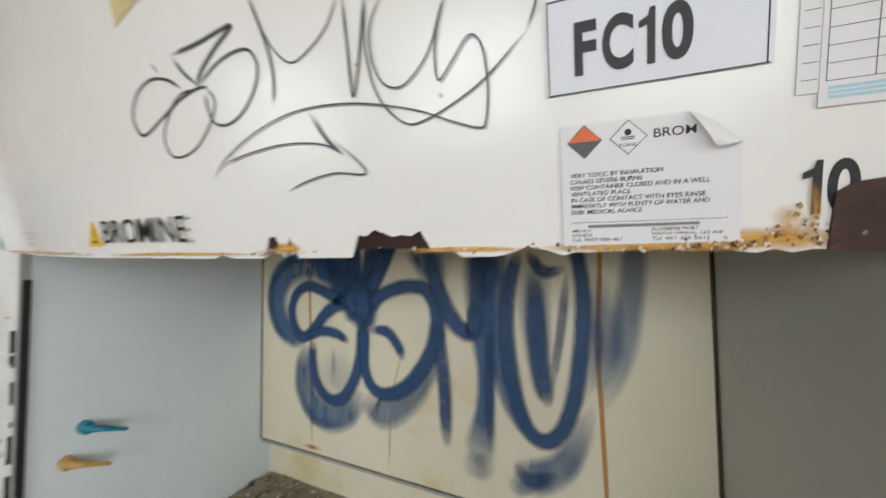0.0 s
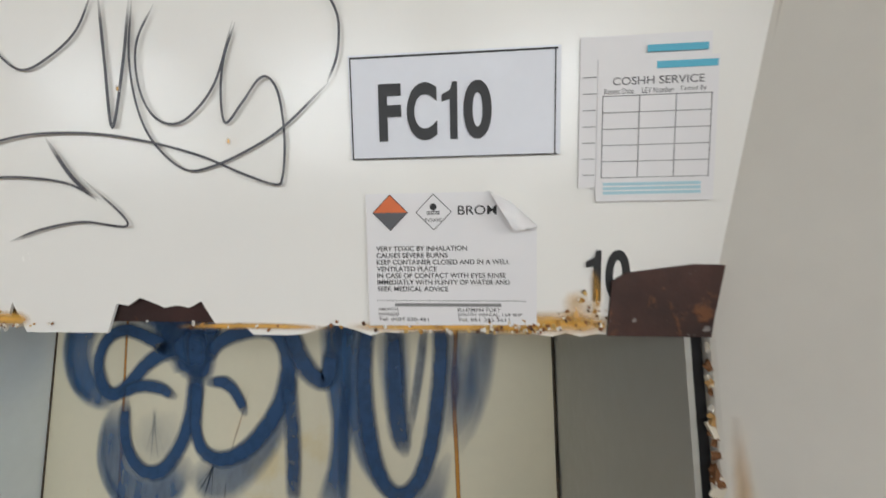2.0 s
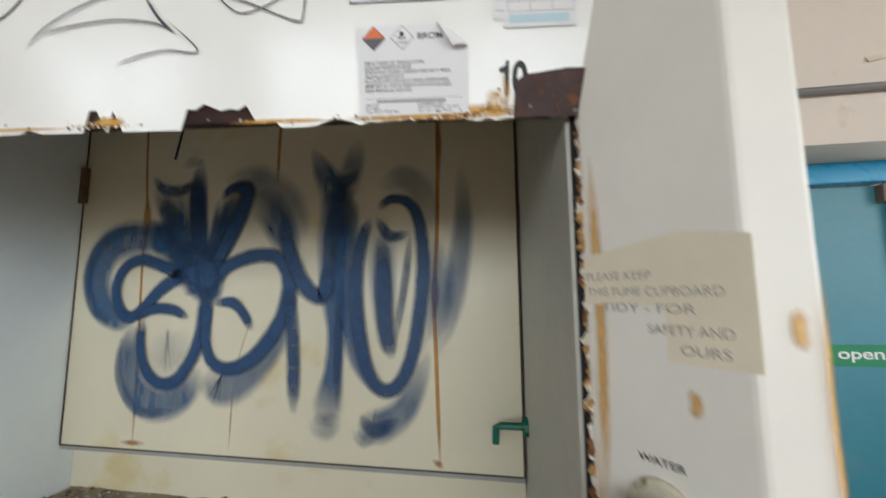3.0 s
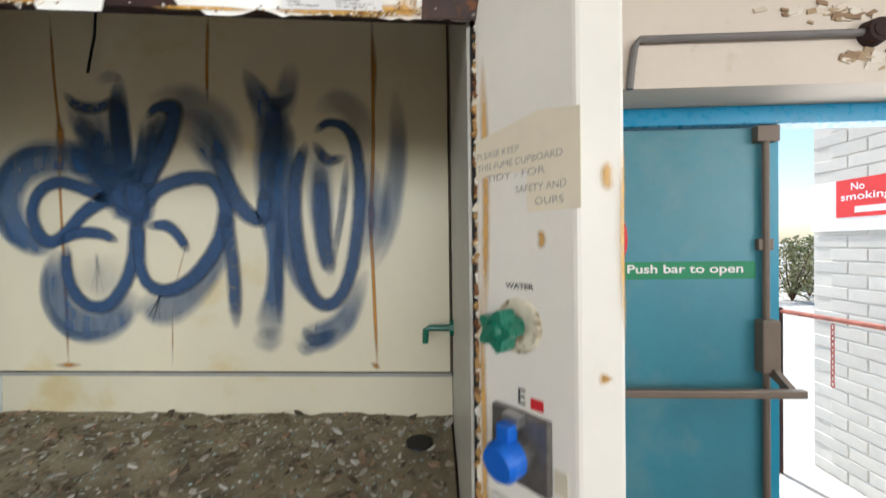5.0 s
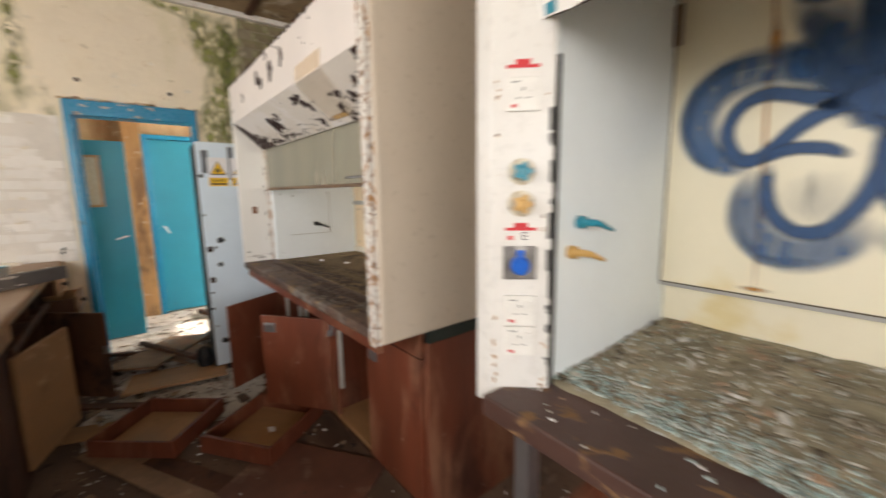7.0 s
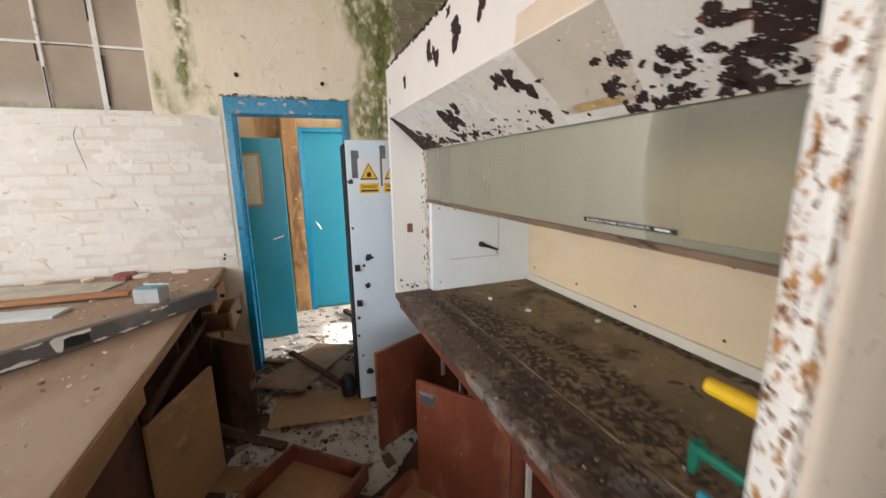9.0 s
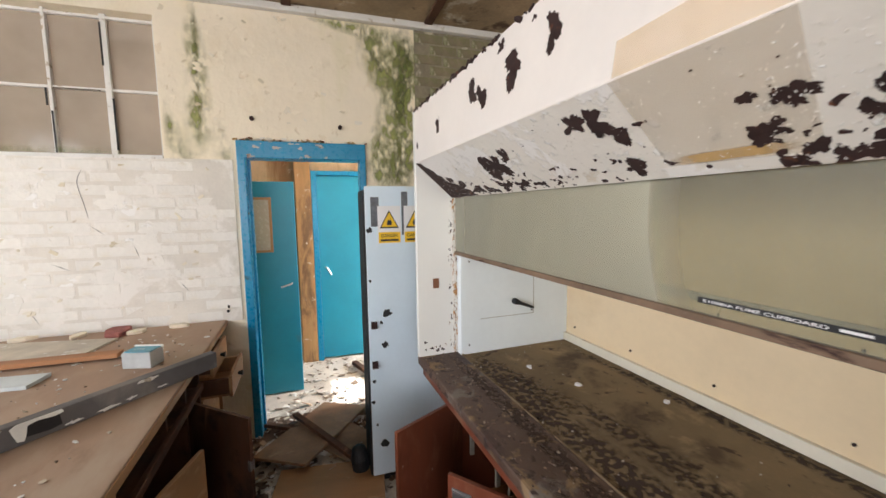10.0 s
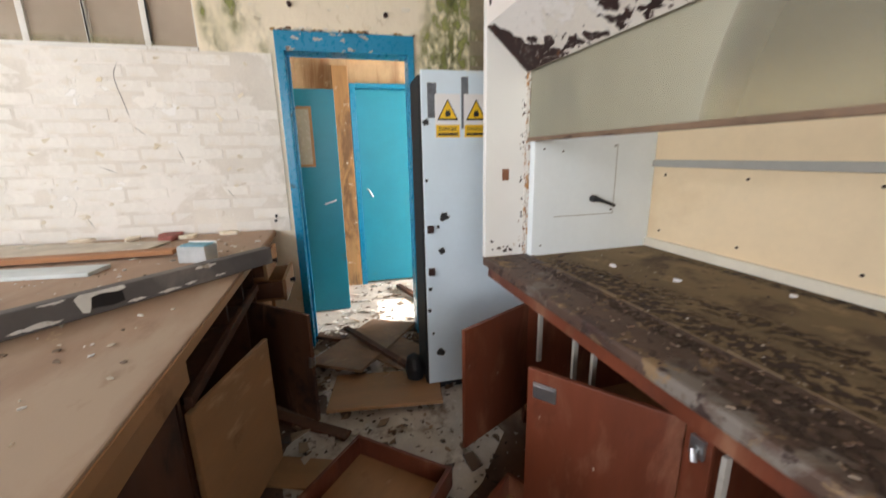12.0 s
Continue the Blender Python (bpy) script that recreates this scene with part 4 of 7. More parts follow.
stroke(soft, [(-0.567, 1.912), (-0.570, 1.774), (-0.551, 1.631), (-0.537, 1.544)], (0.053, 0.073, 0.073, 0.081), 0.85)
stroke(soft, [(-0.641, 1.894), (-0.600, 1.906), (-0.560, 1.905)], (0.032, 0.048, 0.028), 0.30)
stroke(soft, [(-0.486, 1.786), (-0.499, 1.695), (-0.521, 1.578)], (0.060, 0.056, 0.053), 0.62)
stroke(soft, [(-0.428, 1.788), (-0.458, 1.676), (-0.503, 1.564)], (0.121, 0.088, 0.060), 0.82)
stroke(soft, [(-0.480, 1.841), (-0.360, 1.824), (-0.265, 1.749), (-0.215, 1.636)], (0.060, 0.129, 0.133, 0.081), 0.41)
stroke(soft, [(-0.363, 1.795), (-0.288, 1.684), (-0.239, 1.576)], (0.121, 0.116, 0.081), 0.68)
stroke(soft, [(-0.191, 1.920), (-0.152, 1.845), (-0.115, 1.776), (-0.094, 1.651)], (0.028, 0.081, 0.113, 0.121), 0.66)
stroke(soft, [(-0.044, 1.932), (-0.064, 1.845), (-0.084, 1.744)], (0.060, 0.081, 0.073), 0.46)
stroke(soft, [(-0.093, 1.795), (-0.112, 1.643), (-0.119, 1.513), (-0.105, 1.383), (-0.109, 1.268), (-0.134, 1.127)], (0.133, 0.125, 0.088, 0.060, 0.068, 0.121), 0.71)
stroke(soft, [(-0.177, 1.136), (-0.127, 1.127), (-0.083, 1.153)], (0.060, 0.088, 0.048), 0.36)
stroke(soft, [(-0.053, 1.752), (-0.077, 1.621), (-0.074, 1.469), (-0.036, 1.312), (0.015, 1.223)], (0.060, 0.096, 0.093, 0.068, 0.040), 0.68)
stroke(soft, [(0.027, 1.699), (0.032, 1.502), (0.043, 1.372)], (0.101, 0.088, 0.068), 0.57)
stroke(soft, [(0.015, 1.792), (0.088, 1.814), (0.143, 1.769), (0.171, 1.653)], (0.053, 0.088, 0.088, 0.073), 0.32)
stroke(soft, [(0.171, 1.653), (0.172, 1.500), (0.134, 1.327)], (0.068, 0.073, 0.053), 0.36)
stroke(soft, [(0.253, 1.836), (0.258, 1.668), (0.227, 1.473), (0.183, 1.327)], (0.040, 0.068, 0.081, 0.048), 0.46)
stroke(soft, [(0.188, 1.636), (0.196, 1.482), (0.173, 1.362)], (0.081, 0.081, 0.053), 0.36)
stroke(soft, [(-0.033, 1.153), (0.024, 1.135), (0.101, 1.188), (0.166, 1.327)], (0.081, 0.105, 0.081, 0.040), 0.57)
stroke(soft, [(-0.048, 1.121), (-0.016, 1.096), (0.023, 1.117)], (0.028, 0.045, 0.028), 0.36)
stroke(crisp, [(-0.665, 1.641), (-0.579, 1.579), (-0.527, 1.512), (-0.519, 1.455)], (0.065, 0.151, 0.151, 0.072), 0.97)
stroke(crisp, [(-0.481, 1.651), (-0.514, 1.564), (-0.525, 1.476)], (0.072, 0.108, 0.072), 0.90)
stroke(crisp, [(-0.725, 1.831), (-0.654, 1.707), (-0.569, 1.565)], (0.054, 0.090, 0.090), 0.60)
stroke(crisp, [(-0.579, 1.881), (-0.569, 1.722), (-0.547, 1.565)], (0.079, 0.083, 0.090), 0.55)
stroke(crisp, [(-0.419, 1.822), (-0.454, 1.694), (-0.514, 1.555)], (0.097, 0.104, 0.083), 0.60)
stroke(crisp, [(-0.589, 1.537), (-0.672, 1.574), (-0.759, 1.597), (-0.821, 1.570), (-0.845, 1.508), (-0.826, 1.445), (-0.786, 1.420), (-0.734, 1.451), (-0.683, 1.504), (-0.618, 1.542), (-0.540, 1.554)], (0.057, 0.049, 0.049, 0.052, 0.049, 0.057, 0.066), 0.96)
stroke(crisp, [(-0.576, 1.417), (-0.637, 1.443), (-0.706, 1.444), (-0.769, 1.416)], (0.030, 0.044, 0.044, 0.039), 0.94)
stroke(crisp, [(-0.740, 1.412), (-0.740, 1.333), (-0.716, 1.264), (-0.660, 1.224), (-0.599, 1.242), (-0.549, 1.317), (-0.527, 1.402), (-0.524, 1.494)], (0.044, 0.049, 0.049, 0.052, 0.057, 0.061), 0.94)
stroke(crisp, [(-0.494, 1.515), (-0.452, 1.570), (-0.369, 1.600), (-0.297, 1.596), (-0.257, 1.549), (-0.251, 1.481), (-0.277, 1.402), (-0.344, 1.315), (-0.416, 1.275), (-0.479, 1.284), (-0.510, 1.331), (-0.516, 1.402), (-0.517, 1.494)], (0.049, 0.057, 0.052, 0.066, 0.057, 0.049, 0.044, 0.057), 0.96)
stroke(crisp, [(-0.497, 1.462), (-0.431, 1.463), (-0.392, 1.429), (-0.365, 1.382)], (0.027, 0.044, 0.039, 0.030), 0.94)
stroke(crisp, [(-0.612, 1.594), (-0.544, 1.551), (-0.506, 1.504)], (0.110, 0.132, 0.096), 0.92)
stroke(crisp, [(-0.529, 1.631), (-0.522, 1.547), (-0.518, 1.473)], (0.088, 0.096, 0.061), 0.88)
stroke(crisp, [(-0.737, 1.866), (-0.696, 1.823), (-0.630, 1.814), (-0.578, 1.840)], (0.022, 0.044, 0.049, 0.035), 0.71)
stroke(crisp, [(-0.577, 1.861), (-0.574, 1.757), (-0.551, 1.631)], (0.049, 0.052, 0.066), 0.69)
stroke(crisp, [(-0.720, 1.705), (-0.657, 1.641), (-0.580, 1.565)], (0.027, 0.044, 0.066), 0.62)
stroke(crisp, [(-0.486, 1.779), (-0.452, 1.809), (-0.402, 1.804), (-0.412, 1.736), (-0.467, 1.630), (-0.507, 1.555)], (0.030, 0.039, 0.066, 0.071, 0.061, 0.057), 0.85)
stroke(crisp, [(-0.494, 1.755), (-0.510, 1.651), (-0.525, 1.564)], (0.022, 0.030, 0.039), 0.62)
stroke(crisp, [(-0.284, 1.695), (-0.248, 1.601), (-0.205, 1.515), (-0.163, 1.481), (-0.138, 1.495), (-0.132, 1.574)], (0.044, 0.061, 0.066, 0.061, 0.061, 0.044), 0.89)
stroke(crisp, [(-0.255, 1.507), (-0.237, 1.398), (-0.228, 1.292), (-0.224, 1.157)], (0.057, 0.052, 0.052, 0.044), 0.83)
stroke(crisp, [(-0.145, 1.824), (-0.086, 1.809), (-0.043, 1.838)], (0.027, 0.052, 0.027), 0.57)
stroke(crisp, [(-0.093, 1.812), (-0.111, 1.677), (-0.129, 1.540)], (0.057, 0.066, 0.052), 0.57)
stroke(crisp, [(-0.083, 1.539), (-0.097, 1.347), (-0.093, 1.171)], (0.030, 0.035, 0.027), 0.52)
stroke(crisp, [(-0.005, 1.701), (-0.033, 1.620), (-0.045, 1.503), (-0.034, 1.382), (-0.007, 1.276), (0.031, 1.230), (0.076, 1.241), (0.113, 1.310), (0.136, 1.431), (0.147, 1.569), (0.136, 1.684), (0.104, 1.739), (0.056, 1.751), (0.017, 1.725)], (0.039, 0.052, 0.057, 0.052, 0.049, 0.049, 0.049, 0.044, 0.035, 0.030), 0.89)
stroke(crisp, [(0.013, 1.701), (0.053, 1.646), (0.113, 1.654)], (0.027, 0.044, 0.027), 0.73)
stroke(crisp, [(0.029, 1.656), (0.034, 1.502), (0.044, 1.381), (0.061, 1.311)], (0.052, 0.057, 0.066, 0.044), 0.83)
stroke(crisp, [(0.112, 1.648), (0.096, 1.518), (0.068, 1.346)], (0.022, 0.030, 0.022), 0.57)
stroke(crisp, [(-0.026, 1.160), (0.013, 1.126), (0.081, 1.156)], (0.027, 0.049, 0.027), 0.62)
for pts, w, a in (([(-0.78, 2.1), (-0.77, 1.9), (-0.755, 1.72), (-0.76, 1.6), (-0.75, 1.3), (-0.745, 1.04)], 0.012, 0.8), ([(-0.757, 1.8), (-0.752, 1.68)], 0.035, 0.9), ([(-0.79, 1.05), (-0.70, 1.05)], 0.02, 0.8),
                  ([(-0.293, 2.1), (-0.30, 1.95), (-0.302, 1.82)], 0.014, 0.8), ([(0.188, 2.1), (0.187, 1.7), (0.177, 1.47), (0.182, 1.3), (0.19, 1.035)], 0.013, 1.0), ([(0.18, 1.55), (0.178, 1.42)], 0.024, 0.9), ([(0.194, 2.0), (0.193, 1.8)], 0.02, 0.8),
                  ([(-0.418, 1.215), (-0.422, 1.04)], 0.006, 0.7), ([(-0.36, 1.45), (-0.42, 1.25)], 0.006, 0.5), ([(0.17, 1.06), (0.2, 1.04)], 0.02, 0.8)):
    stroke(run, pts, w, a)
part("hanging_wire", rod([Vector(q) - OFF for q in ((-0.628, 1.36, 2.14), (-0.632, 1.355, 2.02), (-0.640, 1.35, 1.96), (-0.645, 1.345, 1.91))], 0.0035), M_BLACK, back, "stub of black wire")
part("hinge", box(-0.712, -0.688, 0.348, 0.364, 1.79, 1.91, 0.003), surf("brown hinge", (0.20, 0.13, 0.08), 0.7, var=0.3, var_scale=20), back, "brown rusty hinge")
M_JOINT = surf("dirty joint", (0.10, 0.075, 0.05), 0.9, var=0.3, var_scale=20)
for x in (-1.0085, 0.4005):
    fpart("panel_joint", box(x, x + 0.004, 1.3630, 1.3655, 1.03, 2.15), M_JOINT, parent=back)
fpart("panel_joint", box(-1.005, 0.40, 1.3640, 1.3675, 1.0285, 1.0325), M_JOINT, parent=back)
# taps inside
spout = fpart("tap_spout", rod([(0.41, 1.30, 1.173), (0.35, 1.30, 1.173), (0.338, 1.30, 1.168), (0.336, 1.30, 1.132)], [0.009, 0.009, 0.009, 0.008], bm=rod([(0.414, 1.30, 1.173), (0.403, 1.30, 1.173)], 0.022)), M_GREEN, "green laboratory tap spout")
for mat, y, z, lab in ((M_CYAN, 0.842, 1.265, "blue gas tap spout"), (M_ORANGE, 0.808, 1.192, "ochre gas tap spout")):
    fpart("tap_spout", rod([(-0.99, y, z), (-0.966, y, z), (-0.964, y, z), (-0.946, y + 0.006, z), (-0.940, y + 0.020, z - 0.003), (-0.934, y + 0.07, z - 0.022)], [0.017, 0.016, 0.009, 0.009, 0.008, 0.0045], 14), mat, lab)


# sockets and knobs on the pillars' splayed faces
def face_frame(a, b, s, z, lift=0.0):
    """On the vertical face from a to b in plan: s metres along it, at the height z."""
    d = Vector((b[0] - a[0], b[1] - a[1], 0)).normalized()
    m = axes(Vector((a[0], a[1], z)) - OFF + d * s, d, (0, 0, 1))
    return m @ Matrix.Translation((0, 0, lift))


def outlet(m, switched=True):
    plate = part("socket_outlet", box(-0.043, 0.043, -0.043, 0.043, 0, 0.010, 0.003), M_PLASTIC, fc, "grubby white plastic socket outlet", at=m @ Matrix.Scale(0.84, 4))
    for x, y, w, h in ((0.0, 0.013, 0.004, 0.008), (-0.012, -0.010, 0.0065, 0.004), (0.012, -0.010, 0.0065, 0.004)):
        part("slot", box(x - w / 2, x + w / 2, y - h / 2, y + h / 2, 0.0101, 0.0104), M_INK, plate)
    part("switch", box(0.017, 0.029, 0.006, 0.027, 0.010, 0.014, 0.001), M_PLASTIC, plate)
    part("indicator", box(-0.030, -0.017, -0.034, -0.026, 0.010, 0.0112), M_RED, plate)
    part("maker_mark", box(-0.03, -0.01, 0.028, 0.032, 0.010, 0.0104), plain("grey print", (0.3, 0.3, 0.28)), plate)
    return plate


def commando(m, deep=0.05):
    plate = part("power_socket", box(-0.048, 0.048, -0.05, 0.05, 0, 0.012, 0.003), M_PLATE, fc, "tarnished steel plate with round blue power socket", at=m @ Matrix.Scale(0.78, 4))
    part("socket_collar", rod([(0, -0.004, 0.012), (0, -0.004, deep - 0.022)], 0.028, 20), M_PLATE, plate)
    part("socket_lid", rod([(0, -0.005, deep - 0.022), (0, -0.005, deep), (0, -0.006, deep + 0.008)], [0.028, 0.028, 0.023], 24, bm=box(-0.011, 0.011, 0.02, 0.043, deep - 0.025, deep - 0.004, 0.003)), M_SOCKETBLUE, plate, "bright blue hinged lid")
    part("hinge", box(-0.014, 0.014, 0.036, 0.052, 0.012, 0.03, 0.002), M_STEEL, plate)
    return plate


M_KNOBDISC = surf("rust-stained plastic", (0.70, 0.64, 0.50), 0.5, var=0.2, var_scale=20, layers=(((0.22, 0.15, 0.06), 45, 0.52, 0.12, 0.8, ISO, 0.0),))


def knob(m, mat, lab, deep=0.86):
    disc = part("tap_knob", rod([(0, 0, 0), (0, 0, 0.004), (0, 0, 0.006)], [0.035, 0.035, 0.032], 28), M_KNOBDISC, fc, lab, at=m @ Matrix.Diagonal((0.86, 0.86, deep, 1)))
    bm = rod([(0, 0, 0.006), (0, 0, 0.03)], 0.014, 16)
    star = [(math.cos(k * math.pi / 12) * (0.0215 + 0.0060 * math.cos(k * math.pi / 2.4)), math.sin(k * math.pi / 12) * (0.0215 + 0.0060 * math.cos(k * math.pi / 2.4))) for k in range(24)]
    prism(star, 0.024, 0.05, bm=bm)
    bmesh.ops.bevel(bm, geom=[e for e in bm.edges if e.calc_length() > 0.02], offset=0.002, segments=2, affect="EDGES")
    part("grip", bm, mat, disc)
    part("cap", rod([(0, 0, 0.05), (0, 0, 0.055)], [0.013, 0.009], 14), mat, disc)
    return disc


LA, LB = LP[1], LP[0]
bmg = bmesh.new()
z = 0.93
while z < 1.55:
    h = random.choice((0.006, 0.012, 0.02, 0.05))
    if random.random() < 0.68:
        box(0.1330 + random.uniform(-0.004, 0.003), 0.1395, -h * 0.5, h * 0.5, 0, 0.0008, bm=bmg, m=face_frame(LA, LB, 0, z, 0.0004))
    z += h
tagged(part("torn_seal", bmg, M_BLACK, fc, "torn black seal along the pillar edge"), kind="stuff")
for z in (1.555,):
    outlet(face_frame(LA, LB, 0.070, z))
knob(face_frame(LA, LB, 0.070, 1.388), M_CYAN, "turquoise star-shaped gas knob on a white disc", 0.6)
knob(face_frame(LA, LB, 0.070, 1.316), M_ORANGE, "ochre star-shaped gas knob on a white disc", 0.6)
commando(face_frame(LA, LB, 0.068, 1.179), 0.036)
outlet(face_frame(LA, LB, 0.070, 1.064))
outlet(face_frame(LA, LB, 0.070, 0.988))
for z in (1.615, 1.258):
    part("danger_label", box(-0.036, 0.036, -0.004, 0.003, 0, 0.0006, bm=box(-0.016, 0.016, 0.003, 0.014, 0, 0.0006)), M_RED, fc, "small red warning label", at=face_frame(LA, LB, 0.070, z, 0.0005))
part("small_label", box(-0.03, -0.018, -0.006, 0.004, 0, 0.0006), M_RED, fc, "small red label", at=face_frame(LA, LB, 0.070, 1.238, 0.0005))
text("lettering", "E", face_frame(LA, LB, 0.074, 1.232, 0.0008), 0.01, 0.018, M_INK, fc, 0.01)
RA, RB = RP[0], RP[1]
knob(face_frame(RA, RB, 0.062, 1.307), M_GREEN, "green star-shaped water knob on a white disc")
text("lettering", "WATER", face_frame(RA, RB, 0.044, 1.347, 0.0006), 0.038, 0.006, M_INK, fc, 0.015)
commando(face_frame(RA, RB, 0.066, 1.176))
text("lettering", "E", face_frame(RA, RB, 0.060, 1.221, 0.0006), 0.010, 0.017, M_INK, fc, 0.01)
part("small_label", box(0, 0.016, 0, 0.012, 0, 0.0006), M_RED, fc, "small red label", at=face_frame(RA, RB, 0.077, 1.220, 0.0004))
outlet(face_frame(RA, RB, 0.062, 1.072))
outlet(face_frame(RA, RB, 0.062, 0.996))
part("black_plug", box(-0.008, 0.008, -0.013, 0.013, 0, 0.012, 0.002), M_INK, fc, "broken black switch", at=face_frame(RA, RB, 0.086, 1.085, 0.009))
note = part("taped_note", prism([(0.0, 0.0), (0.075, 0.0), (0.075, -0.045), (0.137, -0.045), (0.137, 0.052), (0.09, 0.06), (0.0, 0.045)], 0, 0.0004), surf("old adhesive tape", (0.84, 0.76, 0.60), 0.4, var=0.1, bump=0.1), fc, "handwritten note under yellowed tape", at=face_frame(RA, RB, 0.0, 1.475, 0.0005))
for s, x, z, w in (("PLEASE KEEP", 0.003, 1.497, 0.062), ("THIS FUME CUPBOARD", 0.003, 1.483, 0.115), ("TIDY - FOR", 0.018, 1.469, 0.08), ("SAFETY AND", 0.06, 1.452, 0.062), ("OURS", 0.085, 1.437, 0.034)):
    text("lettering", s, face_frame(RA, RB, x, z, 0.0012), w, 0.0075, plain("biro ink", (0.36, 0.34, 0.31)), fc)
RDIR = Vector((RP[1][0] - RP[0][0], RP[1][1] - RP[0][1], 0)).normalized()
ROUT = RDIR.cross(Vector((0, 0, 1)))
pst = Strokes(lambda s, z, lift: Vector((RP[0][0], RP[0][1], z)) - OFF + RDIR * s + ROUT * lift, "ochre_stain", M_STAIN, pillar_r)
pfr = Strokes(lambda s, z, lift: Vector((RP[1][0] + s, RP[1][1] - lift, z)) - OFF, "ochre_stain", M_STAIN, pillar_r)
for s, z0, z1, w in ((0.09, 1.412, 1.39, 0.012), (0.012, 1.62, 1.30, 0.016), (0.006, 1.35, 0.9, 0.014), (0.012, 1.1, 0.95, 0.012), (0.125, 1.10, 1.0, 0.010)):
    stroke(pst, [(s, z0), (s + 0.003, (z0 + z1) / 2), (s, z1)], w, 0.7)
for s, z0, z1, w in ((0.030, 1.475, 1.445, 0.014), (0.028, 1.27, 1.262, 0.016), (0.044, 1.5, 1.3, 0.006), (0.044, 1.1, 0.9, 0.006), (0.02, 1.03, 1.015, 0.014)):
    stroke(pfr, [(s, z0), (s - 0.002, (z0 + z1) / 2), (s, z1)], w, 0.8)
part("engraved_tag", box(0.0, 0.014, -0.012, 0.012, 0, 0.001), plain("cream tag", (0.66, 0.60, 0.46)), fc, "cream engraved tag", at=face_frame(RA, RB, 0.106, 1.155, 0.0003))
for z, mat, nm in ((1.40, M_RED, "red gas tap"), (1.05, M_RED, "red gas tap")):
    fpart("side_tap", rod([(0.592, 0.72, z), (0.615, 0.72, z)], 0.028, 16), mat, nm)
for z, drop in ((1.105, 0.0), (1.02, 0.012), (0.955, 0.0), (0.89, 0.010)):
    fpart("hose", rod([(0.592, 0.76, z + 0.018), (0.606, 0.752, z + 0.016), (0.620, 0.747, z + 0.006), (0.628, 0.745, z - 0.008), (0.622, 0.745, z - 0.018 - drop), (0.606, 0.750, z - 0.016 - drop), (0.593, 0.757, z - 0.010 - drop)], 0.0048, 8), M_COPPER, "bent orange hose end")

# ---- broken glass and dirt on the worktop ----
def mound(x, y):
    return 0.868 + 0.006 + 0.010 * noise.noise((x * 5, y * 5, 1)) + 0.016 * max(0.0, (y - 0.9) / 0.5) + 0.006 * noise.noise((x * 22, y * 22, 4))


bmd = bmesh.new()
nx, ny = 110, 52
grid = [[None] * (ny + 1) for _ in range(nx + 1)]
for i in range(nx + 1):
    for j in range(ny + 1):
        y = 0.735 + 0.672 * j / ny
        x = -1.006 + 0.024 * (1 - j / ny) + (1.405 + 0.016 * (1 - j / ny)) * i / nx
        edge = 0.012 if j == 0 else 0.0
        grid[i][j] = bmd.verts.new((x, y + 0.012 * noise.noise((x * 9, 0, 7)) * (1 - j / ny), mound(x, y) - edge))
for i in range(nx):
    for j in range(ny):
        bmd.faces.new((grid[i][j], grid[i + 1][j], grid[i + 1][j + 1], grid[i][j + 1]))
M_SOIL = surf("dirt and crumbs", (0.36, 0.31, 0.21), 0.95, var=0.4, var_scale=9, grain=120, bump=0.8, depth=0.006, layers=(((0.17, 0.135, 0.085), 14, 0.58, 0.06, 0.95, ISO, -0.3), ((0.40, 0.40, 0.36), 45, 0.60, 0.04, 0.9, ISO, 0.5)))
solo("dirt_layer", bmd, M_SOIL, "grey-brown layer of dirt and glass crumbs on the worktop", "dirt", kind="stuff", smooth=True)
M_SHARD = islands("crumbled glass", ((0.42, 0.58, 0.56), (0.56, 0.66, 0.62), (0.30, 0.38, 0.36), (0.66, 0.70, 0.66), (0.22, 0.25, 0.22)), 0.15)
M_LITTER = islands("dry litter", ((0.17, 0.13, 0.085), (0.32, 0.27, 0.20), (0.46, 0.43, 0.36), (0.10, 0.08, 0.055), (0.34, 0.23, 0.15), (0.55, 0.53, 0.48)), 0.9)


def near_front(r):
    x = r.uniform(-0.99, 0.39)
    y = 0.735 + abs(r.normal(0, 0.075)) + 0.02 * math.sin(x * 5)
    return x, y, mound(x, max(y, 0.74)) - 0.003


def all_over(r):
    x, y = r.uniform(-1.0, 0.4), r.uniform(0.76, 1.40)
    return x, y, mound(x, y) - 0.004


def on_lip(r):
    x = r.uniform(-1.0, 0.48)
    return x, r.uniform(0.575, 0.73), 0.8665


flakes("rubble_chips", 620, all_over, (0.005, 0.019), 0.006, M_LITTER, "broken chips and dead leaves in the dirt", "rubble", 77, tilt=0.6)
flakes("broken_glass", 4200, near_front, (0.002, 0.0075), 0.004, M_SHARD, "drift of crumbled greenish safety glass on the worktop", "broken glass", 3, 0.8, 0.4)
flakes("broken_glass", 2200, all_over, (0.002, 0.007), 0.003, M_SHARD, "scattered crumbs of greenish safety glass", "broken glass", 5, 0.8, 0.4)
flakes("dry_litter", 3600, all_over, (0.002, 0.013), 0.002, M_LITTER, "dead leaves, flakes and grit among the glass", "litter", 6, 0.5, 0.45)
flakes("loose_chips", 46, on_lip, (0.003, 0.011), 0.003, islands("pale chips", ((0.62, 0.60, 0.55), (0.45, 0.52, 0.50), (0.70, 0.68, 0.64), (0.5, 0.30, 0.18))), "pale chips scattered on the worktop lip", "chips", 8, 0.7, 0.25)
solo("drain_grate", rod([(0.324, 1.235, 0.892), (0.324, 1.235, 0.8995)], 0.034, 24), M_BLACK, "small round black drain grate in the worktop", "drain")

